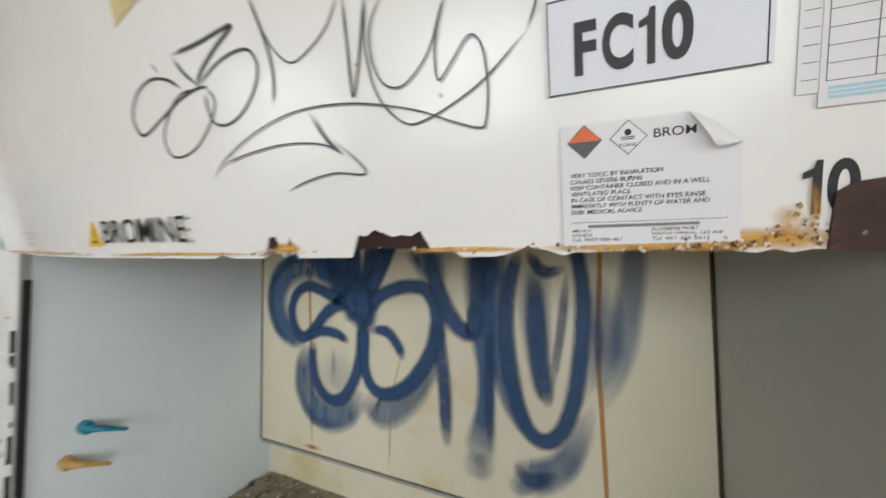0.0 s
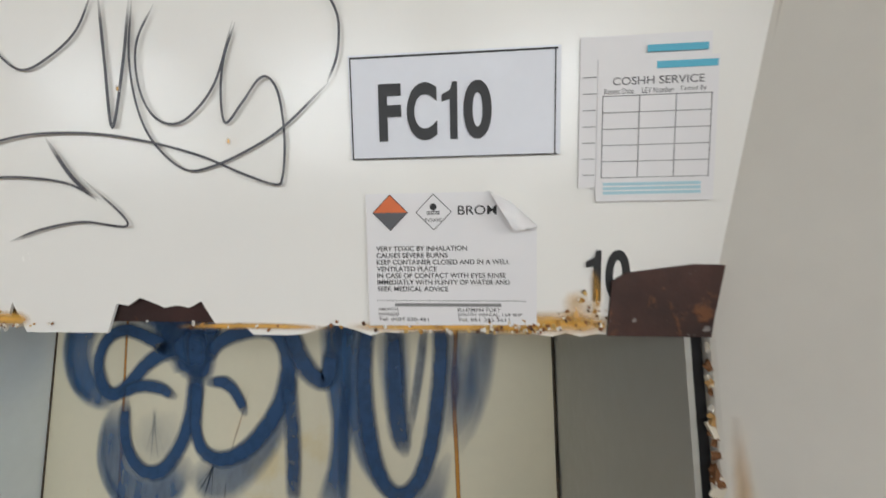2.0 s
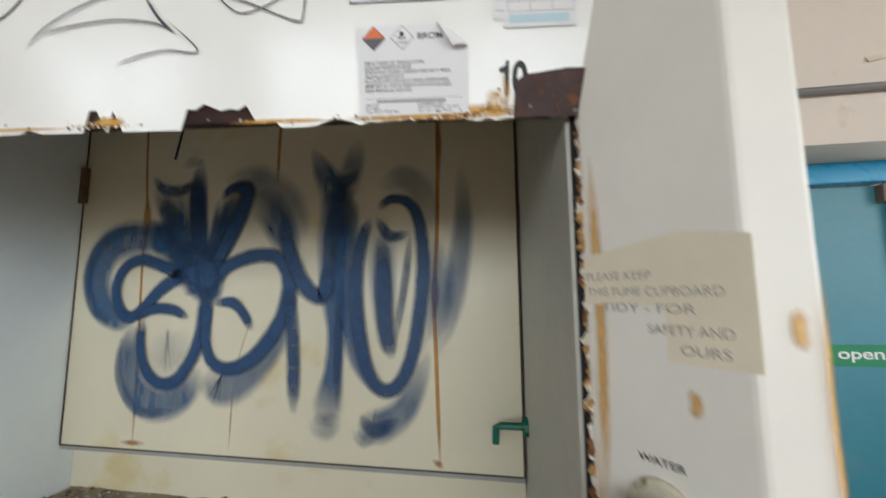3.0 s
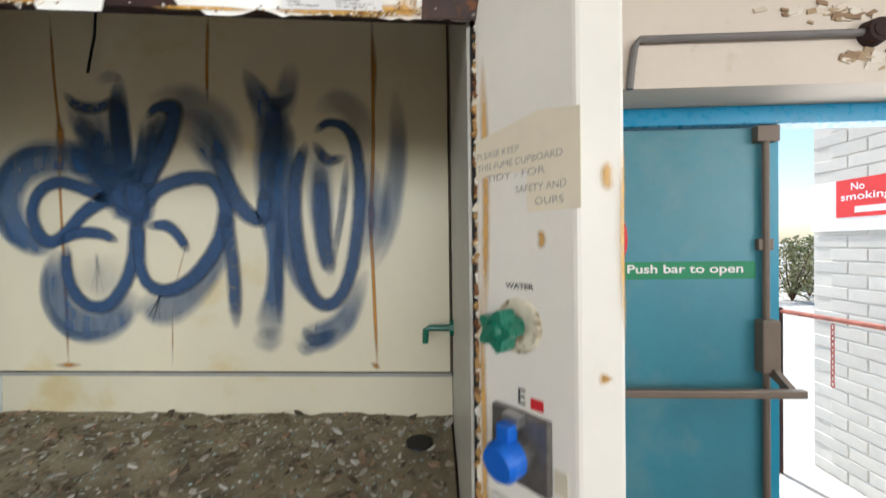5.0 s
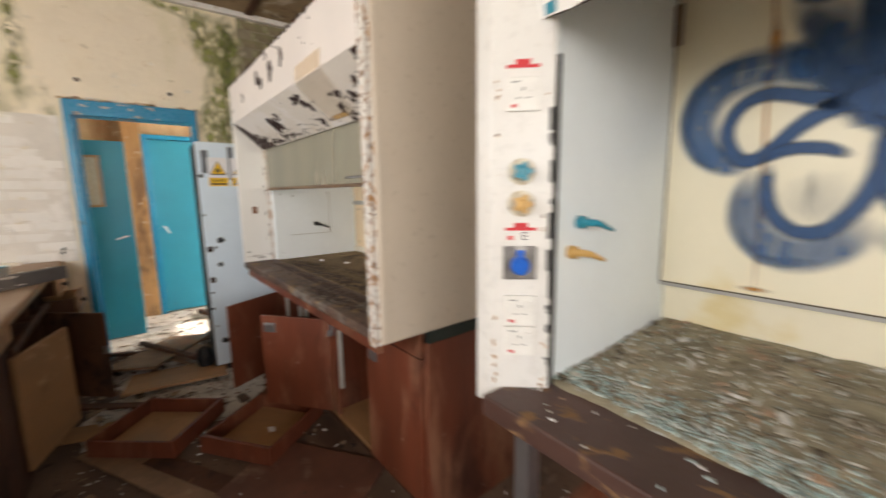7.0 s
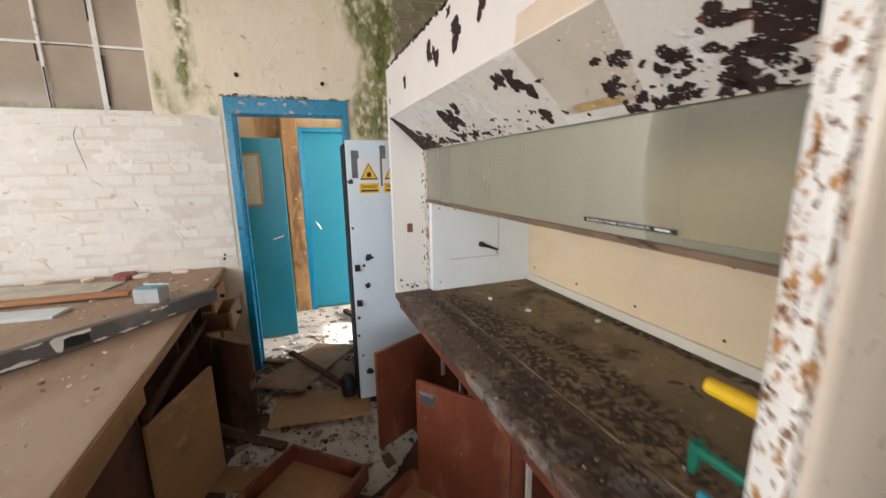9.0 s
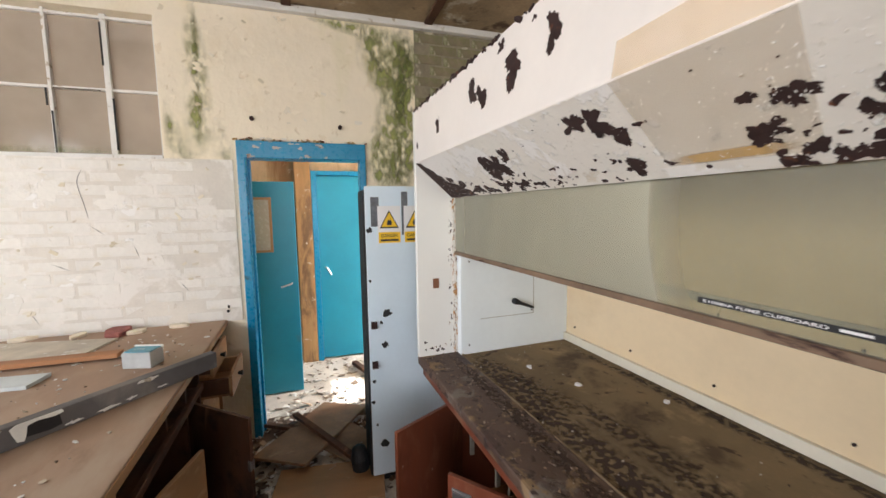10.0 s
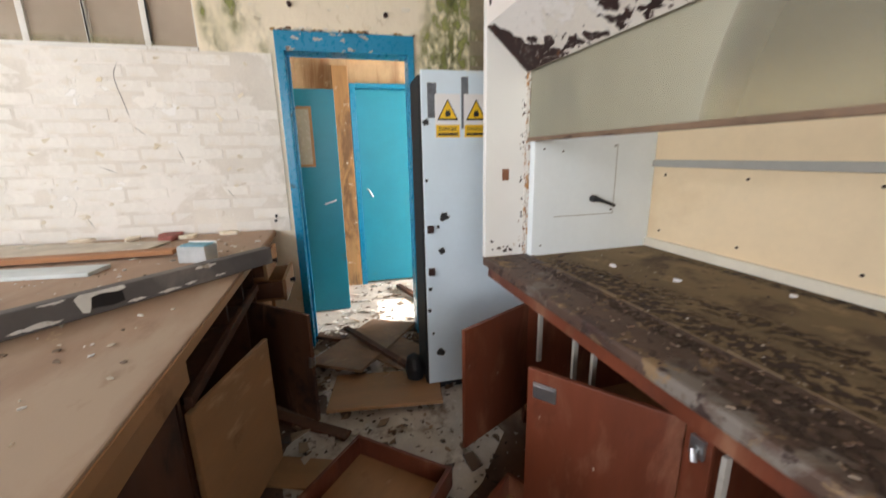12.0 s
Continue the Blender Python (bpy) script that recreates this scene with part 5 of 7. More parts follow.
# open wooden frame under the worktop
uc = thing("under_bench_frame", pose(-0.22, 0.9, 0), "red-brown wooden drawer frame without drawers, full of litter", "cabinet")
for nm, b in (("side_rail", (-0.72, -0.69, -0.27, 0.09, 0.46, 0.56)), ("side_rail", (0.66, 0.69, -0.27, 0.09, 0.46, 0.56)), ("back_rail", (-0.69, 0.66, 0.06, 0.09, 0.46, 0.56)), ("front_rail", (-0.69, 0.66, -0.27, -0.24, 0.46, 0.50)), ("bottom_board", (-0.72, 0.69, -0.27, 0.09, 0.38, 0.40)), ("plinth", (-0.70, 0.67, -0.2, 0.07, 0.0, 0.38))):
    part(nm, box(*b, 0.004), M_WOODRED if nm != "plinth" else M_WOODDARK, uc)
flakes("dry_litter", 260, lambda r: (r.uniform(-0.88, 0.4), r.uniform(0.66, 0.93), 0.401), (0.005, 0.022), 0.002, M_LITTER, "dark litter lying in the wooden frame", "litter", 12)
solo("torn_card", prism([(0, 0), (0.05, 0.01), (0.06, 0.05), (0.03, 0.06), (0.0, 0.04)], 0, 0.003), M_ORANGE, "torn scrap of orange card on the frame", "card", at=pose(-0.56, 0.78, 0.405, 12, 8, 30))

# ---- second fume cupboard, with the peeling hood ----
f2 = thing("fume_cupboard", pose(-3.296, 0.452, 0, 0, 0, 2.6), "peeling white fume cupboard with rusted hood and glass sash", "fume cupboard", "fume cupboards along the wall")
W2 = 1.745
part("fascia", box(0.0, W2, 0.0, 0.012, 1.80, 2.03, 0.002), M_HOODWHITE, f2, "white fascia with flaked patches and ochre stain")
part("soffit", profile_x([(0.0, 1.799), (0.178, 1.642), (0.190, 1.65), (0.012, 1.811)], 0.0, W2, 0.001), M_HOODPEEL, f2, "sloping underside of the hood, blistered and flaking to rust")
part("hood_top", profile_x([(0.012, 2.03), (0.012, 2.018), (0.95, 2.33), (0.95, 2.345)], 0.0, W2), M_HOODWHITE, f2)
bme = bmesh.new()
for k in range(90):
    x, s = random.uniform(0, W2), random.uniform(0.003, 0.010)
    box(-s * 1.6, s * 1.6, -0.002, 0.002, -s * 0.6, s * 0.5, bm=bme, m=pose(x, -0.001, 2.028, random.uniform(-20, 20), random.uniform(-40, 40), 0))
tagged(part("rusted_rim", bme, M_RUST, f2, "dark rusted top rim"), kind="stuff")
part("left_cheek", box(-0.03, 0.001, 0.0, 0.95, 0.885, 2.03, 0.003), M_ENAMEL, f2, "white side cheek with rust at its foot")
part("cheek_edge", box(0.001, 0.012, 0.175, 0.196, 0.89, 1.65, 0.002), M_RUSTEDGE, f2, "rusted steel edge strip")
liner2 = part("left_liner", box(0.0, 0.05, 0.197, 0.95, 0.885, 2.2, 0.003), M_BLUELINER_LIT, f2, "white side liner")
part("right_liner", box(W2 - 0.05, W2, 0.197, 0.95, 0.885, 2.2, 0.003), M_BLUELINER_LIT, f2)
part("right_cheek", box(W2, W2 + 0.036, 0.02, 1.0, 0.835, 2.42, 0.012), surf("end panel paint", (0.61, 0.53, 0.43), 0.32, var=0.05, bump=0.04, layers=(((0.55, 0.43, 0.30), 2.0, 0.60, 0.2, 0.4, ISO, 0.0), (OCHRE, 16, 0.76, 0.03, 0.7, ISO, 0.0))), f2, "white end panel with rusted front edge")
part("cheek_edge", box(W2 - 0.012, W2 + 0.026, -0.006, 0.03, 0.832, 2.42, 0.006), M_RUSTEDGE, f2, "rust-eaten front edge")
part("drip_strip", box(W2 + 0.005, W2 + 0.03, 0.22, 0.98, 0.785, 0.832, 0.004), plain("dark green sealant", (0.02, 0.028, 0.022), 0.8), f2, "dark green sealing strip")
back2 = part("back_panel", box(0.05, W2 - 0.05, 0.81, 0.825, 0.89, 2.3), surf("yellowed liner", (0.82, 0.65, 0.43), 0.45, var=0.08, var_scale=1.5, bump=0.05, layers=(((0.68, 0.49, 0.28), 1.8, 0.54, 0.2, 0.5, (0.6, 1, 1.3), 0.0), ((0.58, 0.40, 0.22), 6, 0.66, 0.14, 0.5, (1, 1, 0.14), 0.0))), f2, "yellowed cream back panel")
part("skirting", box(0.05, W2 - 0.05, 0.79, 0.81, 0.888, 0.928, 0.004), surf("dirty skirting paint", (0.74, 0.68, 0.56), 0.5, var=0.1, bump=0.2, layers=(((0.36, 0.26, 0.16), 9, 0.60, 0.06, 0.8, (0.4, 1, 1), 0.0),)), f2, "dirty white skirting strip")
part("back_rail", box(0.05, W2 - 0.05, 0.797, 0.81, 1.255, 1.285, 0.003), M_GREYRAIL, f2, "grey rail along the back")
for k in range(5):
    part("screw", rod([(0.12 + 0.36 * k, 0.809, 1.22), (0.12 + 0.36 * k, 0.805, 1.22)], 0.005, 8), M_RUST, back2)
    part("screw", rod([(0.12 + 0.36 * k, 0.809, 0.97), (0.12 + 0.36 * k, 0.805, 0.97)], 0.005, 8), M_RUST, back2)
part("worktop", box(-0.03, W2 + 0.005, 0.0, 0.205, 0.845, 0.886, 0.010), M_WORKTOP, f2, "flaking rusted worktop lip")
part("worktop_lining", box(0.0, W2, 0.206, 0.81, 0.846, 0.884, 0.004), M_WORKIN, f2, "mud-stained worktop lining")
rr = random.Random(5)
x = 0.02
while x < W2 - 0.1:
    w = rr.uniform(0.03, 0.14)
    part("ridge", box(x, min(x + w, W2 - 0.01), 0.201, 0.2055 + rr.uniform(0, 0.003), 0.884, 0.888 + rr.uniform(0, 0.004), 0.001), surf("tan sealant ridge", (0.19, 0.13, 0.075), 0.9, var=0.3, var_scale=14, bump=0.5) if x < 0.03 else bpy.data.materials["tan sealant ridge"], f2)
    x += w + rr.uniform(0.02, 0.14)
part("apron", box(-0.01, W2, 0.02, 0.04, 0.795, 0.845, 0.003), M_WOODRED, f2, "red-brown wooden apron")
pane = part("sash_pane", box(0.012, W2 - 0.012, 0.189, 0.193, 1.388, 1.72), M_GLASSY, f2, "dusty glass sash pane")
pane.visible_shadow = False
part("sash_rail", box(0.005, W2 - 0.005, 0.182, 0.200, 1.372, 1.388, 0.003), surf("rusted rail", (0.22, 0.14, 0.09), 0.7, var=0.3, var_scale=8, bump=0.4, layers=((DARKRUST, 14, 0.56, 0.05, 0.9, LONG, -0.4), ((0.66, 0.62, 0.55), 10, 0.62, 0.04, 0.6, LONG, 0.3))), f2, "rusty bottom rail of the sash")
part("strip_label", box(1.215, 1.465, 0.1865, 0.1885, 1.409, 1.4195), M_INK, f2, "black engraved strip with white letters")
text("lettering", "E1088/A FUME CUPBOARD", axes((1.226, 0.1861, 1.4115), (1, 0, 0), (0, 0, 1)), 0.180, 0.0055, M_PAPER, f2, 0.01)
part("small_print", box(1.418, 1.452, 0.1858, 0.1864, 1.4125, 1.4165), M_PAPER, f2)
part("switch_plate", box(0.001, 0.004, 0.075, 0.105, 1.215, 1.262, 0.001), plain("brown plate", (0.24, 0.10, 0.05), 0.6), f2, "small brown plate")
part("tap_spout", rod([(0.05, 0.49, 1.125), (0.075, 0.49, 1.125), (0.085, 0.505, 1.12), (0.10, 0.57, 1.095)], [0.016, 0.015, 0.009, 0.006]), M_INK, liner2, "black tap spout")
for b in ((0.0502, 0.0508, 0.30, 0.60, 1.052, 1.055), (0.0502, 0.0508, 0.60, 0.603, 1.052, 1.36)):
    part("panel_joint", box(*b), M_GREYRAIL, liner2)
for y, z in ((0.24, 1.34), (0.33, 1.33), (0.59, 1.07), (0.59, 1.35), (0.24, 0.93)):
    part("screw", rod([(0.05, y, z), (0.053, y, z)], 0.004, 8), M_RUST, liner2)
M2 = f2.matrix_basis


def in_f2(x, y, z):
    return tuple(M2 @ Vector((x, y, z)))


flakes("worktop_crumbs", 230, lambda r: in_f2(r.uniform(0.02, 1.72), 0.2 + abs(r.normal(0, 0.22)) % 0.58, 0.8835), (0.002, 0.007), 0.0025, islands("worktop crumbs", ((0.20, 0.15, 0.10), (0.06, 0.04, 0.03), (0.10, 0.07, 0.05), (0.50, 0.46, 0.38), (0.30, 0.23, 0.15))), "crumbs and flakes on the worktop lining", "crumbs", 21)
flakes("worktop_crumbs", 260, lambda r: in_f2(r.uniform(0.0, 1.72), r.uniform(0.01, 0.19), 0.8855), (0.002, 0.008), 0.003, islands("lip flakes", ((0.13, 0.08, 0.055), (0.05, 0.028, 0.02), (0.26, 0.20, 0.15), (0.20, 0.13, 0.08))), "rust flakes on the worktop lip", "crumbs", 22, tilt=0.25)
for x, y, r in ((0.30, 0.42, 10), (0.52, 0.50, 60), (0.75, 0.70, 100)):
    solo("paper_scrap", prism([(-0.014, -0.006), (0.004, -0.010), (0.016, -0.002), (0.006, 0.004), (0.0, 0.011), (-0.011, 0.005)], 0, 0.008, 0.001), M_PAPER, "crumpled white paper scrap on the worktop", "paper scrap", at=M2 @ pose(x, y, 0.886, 6, 4, r))
for mat, y, z, r, lab in ((M_YELLOW, 0.111, 1.195, 0.014, "yellow gas tap spout"), (M_GREEN, 0.093, 1.090, 0.010, "green water tap spout"), (M_CYAN, 0.127, 0.985, 0.010, "blue tap spout")):
    sp = part("tap_spout", rod([(W2 - 0.001, y, z), (W2 - 0.02, y, z), (W2 - 0.022, y, z), (1.64, y, z), (1.605, y, z)], [0.022, 0.022, r, r, r * 0.9], 16), mat, f2, lab)
    if mat is M_GREEN:
        part("nozzle", rod([(1.612, y, z + 0.012), (1.610, y, z - 0.02), (1.608, y, z - 0.045)], [0.012, 0.010, 0.006], 12), mat, sp)

# ---- base cabinet under it ----
bc = thing("base_cabinet", f2.matrix_basis.copy(), "red-brown plywood base cabinet with open doors and missing drawers", "cabinet")
FY = 0.215
part("end_panel", box(W2 + 0.0, W2 + 0.028, FY, 0.95, 0.0, 0.785, 0.002), M_WOODRED, bc, "scuffed red-brown end panel")
part("end_panel", box(-0.02, 0.005, FY, 0.95, 0.0, 0.845, 0.002), M_WOODRED, bc)
for x in (0.86, 1.30):
    part("divider", box(x, x + 0.02, FY, 0.93, 0.09, 0.84), M_WOODRED, bc)
# back board and plinth are darker brown than the red-brown panels
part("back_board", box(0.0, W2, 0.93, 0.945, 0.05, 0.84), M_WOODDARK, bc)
part("bottom_board", box(0.005, W2, FY, 0.93, 0.09, 0.11), M_WOODTAN, bc)
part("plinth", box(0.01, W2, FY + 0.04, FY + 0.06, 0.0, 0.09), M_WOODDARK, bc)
part("rail", box(0.005, W2, FY, FY + 0.03, 0.655, 0.68), M_WOODRED, bc)
part("post", box(0.865, 0.935, FY - 0.001, FY + 0.02, 0.11, 0.84, 0.002), M_WOODRED, bc)
M_AGED = plain("grubby plastic", (0.46, 0.43, 0.38), 0.5, var=0.2)
for x, z0, z1 in ((0.095, 0.40, 0.68), (0.355, 0.42, 0.66), (0.465, 0.46, 0.65), (0.955, 0.28, 0.62)):
    part("runner", box(x, x + 0.014, FY + 0.002, FY + 0.022, z0, z1, 0.002), M_AGED, bc, "grubby white plastic drawer runner")



def cabinet_door(parent, hinge, angle, w, h, z0, mat, handle_side, lab):
    m = pose(hinge[0], hinge[1], z0, 0, 0, angle)
    d = part("door", box(0, w, -0.018, 0, 0, h, 0.003), mat, parent, lab, at=m)
    x = w - 0.098 if handle_side > 0 else 0.02
    part("handle", box(x, x + 0.078, -0.022, -0.018, h - 0.098, h - 0.042, 0.003, bm=box(x + 0.006, x + 0.072, -0.0275, -0.0221, h - 0.060, h - 0.050, 0.002, bm=box(x + 0.004, x + 0.010, -0.027, -0.0221, h - 0.09, h - 0.05, 0.001))), M_STEEL, d, "dull steel recessed pull")
    return d


cabinet_door(bc, (0.012, FY), -64, 0.42, 0.545, 0.105, M_WOODRED, 0, "red-brown door standing open")
d2 = cabinet_door(bc, (0.862, FY - 0.005), 180 + 37, 0.44, 0.545, 0.105, M_WOODRED, 1, "red-brown door hanging half open")
for ch in d2.children:
    ch.matrix_basis = pose(2 * (0.44 - 0.059), -0.018, 0, 0, 0, 180)
d4 = part("door", box(1.325, W2 + 0.002, FY - 0.02, FY, 0.105, 0.72, 0.003), M_WOODRED, bc, "closed red-brown door")
part("handle", box(1.35, 1.42, FY - 0.027, FY - 0.02, 0.60, 0.65, 0.003), M_STEEL, d4, "dull steel recessed pull")
part("drawer_front", box(1.325, W2 + 0.002, FY - 0.02, FY, 0.727, 0.84, 0.003), M_WOODRED, bc)
part("lock", rod([(0.90, FY - 0.002, 0.60), (0.902, FY - 0.02, 0.597), (0.915, FY - 0.03, 0.575)], 0.009, 10, bm=box(0.882, 0.922, FY - 0.012, FY - 0.001, 0.575, 0.63, 0.003)), M_STEEL, bc, "bent steel catch")

# ---- drawers thrown on the floor ----
def drawer(name, m, lab):
    t = thing(name, m, lab, "drawer", "drawers lying on the floor")
    for nm, b in (("front", (-0.215, 0.215, -0.235, -0.215, 0.006, 0.10)), ("back", (-0.215, 0.215, 0.215, 0.23, 0.006, 0.095)), ("side", (-0.215, -0.2, -0.215, 0.215, 0.006, 0.095)), ("side", (0.2, 0.215, -0.215, 0.215, 0.006, 0.095)), ("bottom", (-0.205, 0.205, -0.22, 0.22, 0.0, 0.008))):
        part(nm, box(*b, 0.002), M_WOODTAN if nm == "bottom" else M_WOODRED, t)
    return t


drawer("drawer", pose(-2.985, -0.10, 0.012, 0, 0, 141), "empty red-brown wooden drawer lying on the floor")
drawer("drawer", pose(-2.62, 0.375, 0.012, 0, 0, 38), "red-brown wooden drawer holding a white scrap")
solo("paper_scrap", prism([(-0.03, -0.01), (0.02, -0.02), (0.03, 0.01), (-0.01, 0.02)], 0, 0.006, 0.001), M_PAPER, "white scrap lying in the drawer", "paper scrap", at=pose(-2.62, 0.40, 0.021, 0, 0, 10))

# ---- long bench ----
lb = thing("lab_bench", pose(-4.275, -0.592, 0, 0, 0, 2.2), "long wooden laboratory bench with dusty top and open cupboards", "bench")
LL = 2.95
part("bench_top", box(-0.14, LL, -1.65, 0.0, 0.835, 0.872, 0.005), M_BENCHTOP, lb, "dusty brown bench top")
part("lipping", box(-0.138, LL, 0.0005, 0.006, 0.837, 0.867, 0.002), M_WOODTAN, lb, "worn wooden lipping")
part("apron", box(1.45, LL, -0.05, -0.025, 0.735, 0.835, 0.003), M_WOODTAN, lb, "tan wooden apron")
part("front_rail", box(0.44, 1.45, -0.05, -0.028, 0.655, 0.690, 0.003), M_WOODDARK, lb, "dark brown rail under the empty drawer slots")
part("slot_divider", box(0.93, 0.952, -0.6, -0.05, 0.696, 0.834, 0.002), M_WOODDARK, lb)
part("end_panel", box(0.0, 0.02, -1.6, -0.03, 0.0, 0.835), M_WOODTAN, lb)
part("end_panel", box(LL - 0.03, LL, -1.6, -0.03, 0.0, 0.835), M_WOODTAN, lb)
# back, bottom, plinth, shelf and dividers: darker brown than the tan parts
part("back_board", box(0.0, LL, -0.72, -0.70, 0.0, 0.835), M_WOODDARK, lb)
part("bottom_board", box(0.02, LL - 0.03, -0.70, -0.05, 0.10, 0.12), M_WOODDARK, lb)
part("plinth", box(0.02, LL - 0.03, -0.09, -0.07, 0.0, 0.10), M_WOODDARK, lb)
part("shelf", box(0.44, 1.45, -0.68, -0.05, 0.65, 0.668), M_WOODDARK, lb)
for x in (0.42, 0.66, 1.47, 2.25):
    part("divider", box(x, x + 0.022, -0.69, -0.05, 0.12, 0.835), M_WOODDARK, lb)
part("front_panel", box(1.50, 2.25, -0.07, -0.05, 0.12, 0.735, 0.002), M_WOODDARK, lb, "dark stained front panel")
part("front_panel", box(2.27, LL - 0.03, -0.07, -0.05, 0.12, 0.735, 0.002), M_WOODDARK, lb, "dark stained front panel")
for z, out in ((0.70, 0.045), (0.575, 0.13)):
    dr = part("drawer_box", box(0.04, 0.40, -0.5, -0.045 + out, z, z + 0.012), M_WOODTAN, lb, "small wooden drawer pulled out")
    part("drawer_side", box(0.04, 0.055, -0.5, -0.045 + out, z + 0.012, z + 0.10), M_WOODTAN, dr)
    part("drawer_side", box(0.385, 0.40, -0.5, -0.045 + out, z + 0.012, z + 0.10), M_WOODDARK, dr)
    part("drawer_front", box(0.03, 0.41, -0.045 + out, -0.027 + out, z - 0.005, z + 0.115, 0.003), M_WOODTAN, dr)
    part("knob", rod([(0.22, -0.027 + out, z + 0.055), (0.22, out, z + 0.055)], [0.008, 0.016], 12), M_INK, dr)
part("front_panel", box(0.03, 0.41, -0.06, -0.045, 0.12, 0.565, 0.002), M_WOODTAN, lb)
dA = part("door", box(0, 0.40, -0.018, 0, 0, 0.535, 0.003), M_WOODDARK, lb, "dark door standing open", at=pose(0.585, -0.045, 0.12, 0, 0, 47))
part("hinge", box(0.385, 0.40, -0.022, 0.004, 0.28, 0.33, 0.002), M_STEEL, dA)
dB = part("door", box(0, 0.445, -0.018, 0, 0, 0.535, 0.003), M_WOODTAN, lb, "tan door hanging half open", at=pose(1.475, -0.045, 0.12, 0, 0, 180 - 17))
part("catch", box(0.405, 0.435, 0.0, 0.012, 0.30, 0.36, 0.002), M_RUST, dB)
# things on the bench


def on_bench(x, y, z=0.872, rz=0, rx=0):
    """A place given in the room's own x and y."""
    return pose(x, y, z, rx, 0, rz)


bm = box(-0.0, 1.45, -0.022, 0.022, 0, 0.072, 0.004)
up = thing("fallen_service_duct", on_bench(-3.543, -0.472, 0.8735, -41.7), "dark grey service duct with peeling white paint, lying on the bench", "duct")
part("duct", bm, surf("grey duct", (0.13, 0.12, 0.118), 0.65, var=0.25, var_scale=4, bump=0.3, layers=(((0.22, 0.20, 0.185), 4, 0.52, 0.12, 0.75, ISO, 0.0), ((0.40, 0.34, 0.28), 12, 0.68, 0.05, 0.8, ISO, 0.0), ((0.62, 0.63, 0.64), 11, 0.74, 0.015, 0.6, LONG, 0.6))), up)
part("socket_hole", prism([(0.552, 0.020), (0.585, 0.016), (0.638, 0.022), (0.640, 0.056), (0.60, 0.060), (0.556, 0.055)], 0, 0.0012), M_INK, up, "dark socket hole", at=axes((0, 0.0222, 0), (1, 0, 0), (0, 0, 1)) @ Matrix.Translation((0, 0, -0.0016)))
FRONT = axes((0, 0.0222, 0), (1, 0, 0), (0, 0, 1)) @ Matrix.Translation((0, 0, -0.0030))
part("socket_surround", prism([(0.545, 0.060), (0.57, 0.056), (0.61, 0.062), (0.634, 0.057), (0.638, 0.03), (0.644, 0.012), (0.66, 0.016), (0.668, 0.04), (0.674, 0.062), (0.66, 0.072), (0.55, 0.071)], 0, 0.0012), M_PLASTIC, up, "torn white plastic surround", at=FRONT)
for k, (x, v, r, st) in enumerate(((0.29, 0.062, 0.008, 5.5), (0.42, 0.012, 0.0065, 6.0), (0.52, 0.012, 0.006, 4.0), (0.35, 0.016, 0.005, 4.0), (0.76, 0.014, 0.009, 6.5), (0.72, 0.068, 0.004, 8.0), (0.86, 0.064, 0.004, 7.0), (0.24, 0.016, 0.004, 5.0), (0.98, 0.012, 0.005, 5.0))):
    rg = random.Random(60 + k)
    rim = [(max(0.002, x + math.cos(a) * r * st * rg.uniform(0.7, 1.15)), min(0.0705, max(0.001, v + math.sin(a) * r * rg.uniform(0.3, 1.3)))) for a in [q * math.tau / 22 for q in range(22)]]
    part("paint_scrap", prism(rim, 0, 0.0012), M_WHITEPAINT, up, at=FRONT)
tin = thing("tin_box", on_bench(-3.68, -0.80, 0.872, 74), "small grey tin box with a blue lid", "box")
part("body", box(-0.065, 0.065, -0.045, 0.045, 0, 0.075, 0.004), surf("grey tin", (0.50, 0.52, 0.52), 0.5, var=0.15, var_scale=12), tin)
part("lid", box(-0.06, 0.06, -0.04, 0.04, 0.075, 0.079, 0.001), surf("worn blue paint", (0.12, 0.38, 0.50), 0.5, var=0.2, var_scale=20, layers=(((0.7, 0.72, 0.7), 30, 0.58, 0.04, 0.7, ISO, 0.0),)), tin, "worn blue lid")
part("rim", box(-0.067, 0.067, 0.041, 0.047, 0.06, 0.085, 0.001), M_PLASTIC, tin)
solo("loose_plank", box(-0.60, 0.60, -0.035, 0.035, 0, 0.022, 0.003), surf("raw orange plank", (0.42, 0.20, 0.09), 0.7, var=0.2, var_scale=6, stretch=(0.2, 1, 1), bump=0.2), "split orange-brown plank lying on the bench", "plank", at=on_bench(-3.83, -1.55, 0.884, 90))
solo("loose_board", box(-0.5, 0.5, -0.14, 0.14, 0, 0.012, 0.002), surf("flaking pale board", (0.58, 0.52, 0.42), 0.8, var=0.2, var_scale=6, layers=(((0.30, 0.38, 0.30), 5, 0.60, 0.08, 0.8, ISO, 0.2), ((0.72, 0.70, 0.66), 9, 0.6, 0.03, 0.8, ISO, 0.3))), "pale flaking board lying on the bench", "board", at=on_bench(-4.12, -1.62, 0.872, 80))
solo("loose_board", box(-0.35, 0.35, -0.07, 0.07, 0, 0.016, 0.002), surf("pale blue-white board", (0.62, 0.68, 0.68), 0.7, var=0.12, var_scale=6), "pale blue-white strip of board on the bench", "board", at=on_bench(-3.63, -1.50, 0.872, 86))
solo("rag", prism([(-0.09, -0.05), (-0.02, -0.07), (0.08, -0.05), (0.10, 0.02), (0.03, 0.06), (-0.07, 0.05)], 0, 0.03, 0.01), surf("dull red cloth", (0.34, 0.12, 0.10), 0.95, var=0.3, var_scale=20, bump=0.6), "dull red rag against the wall", "rag", at=on_bench(-4.30, -1.15, 0.872, 10))
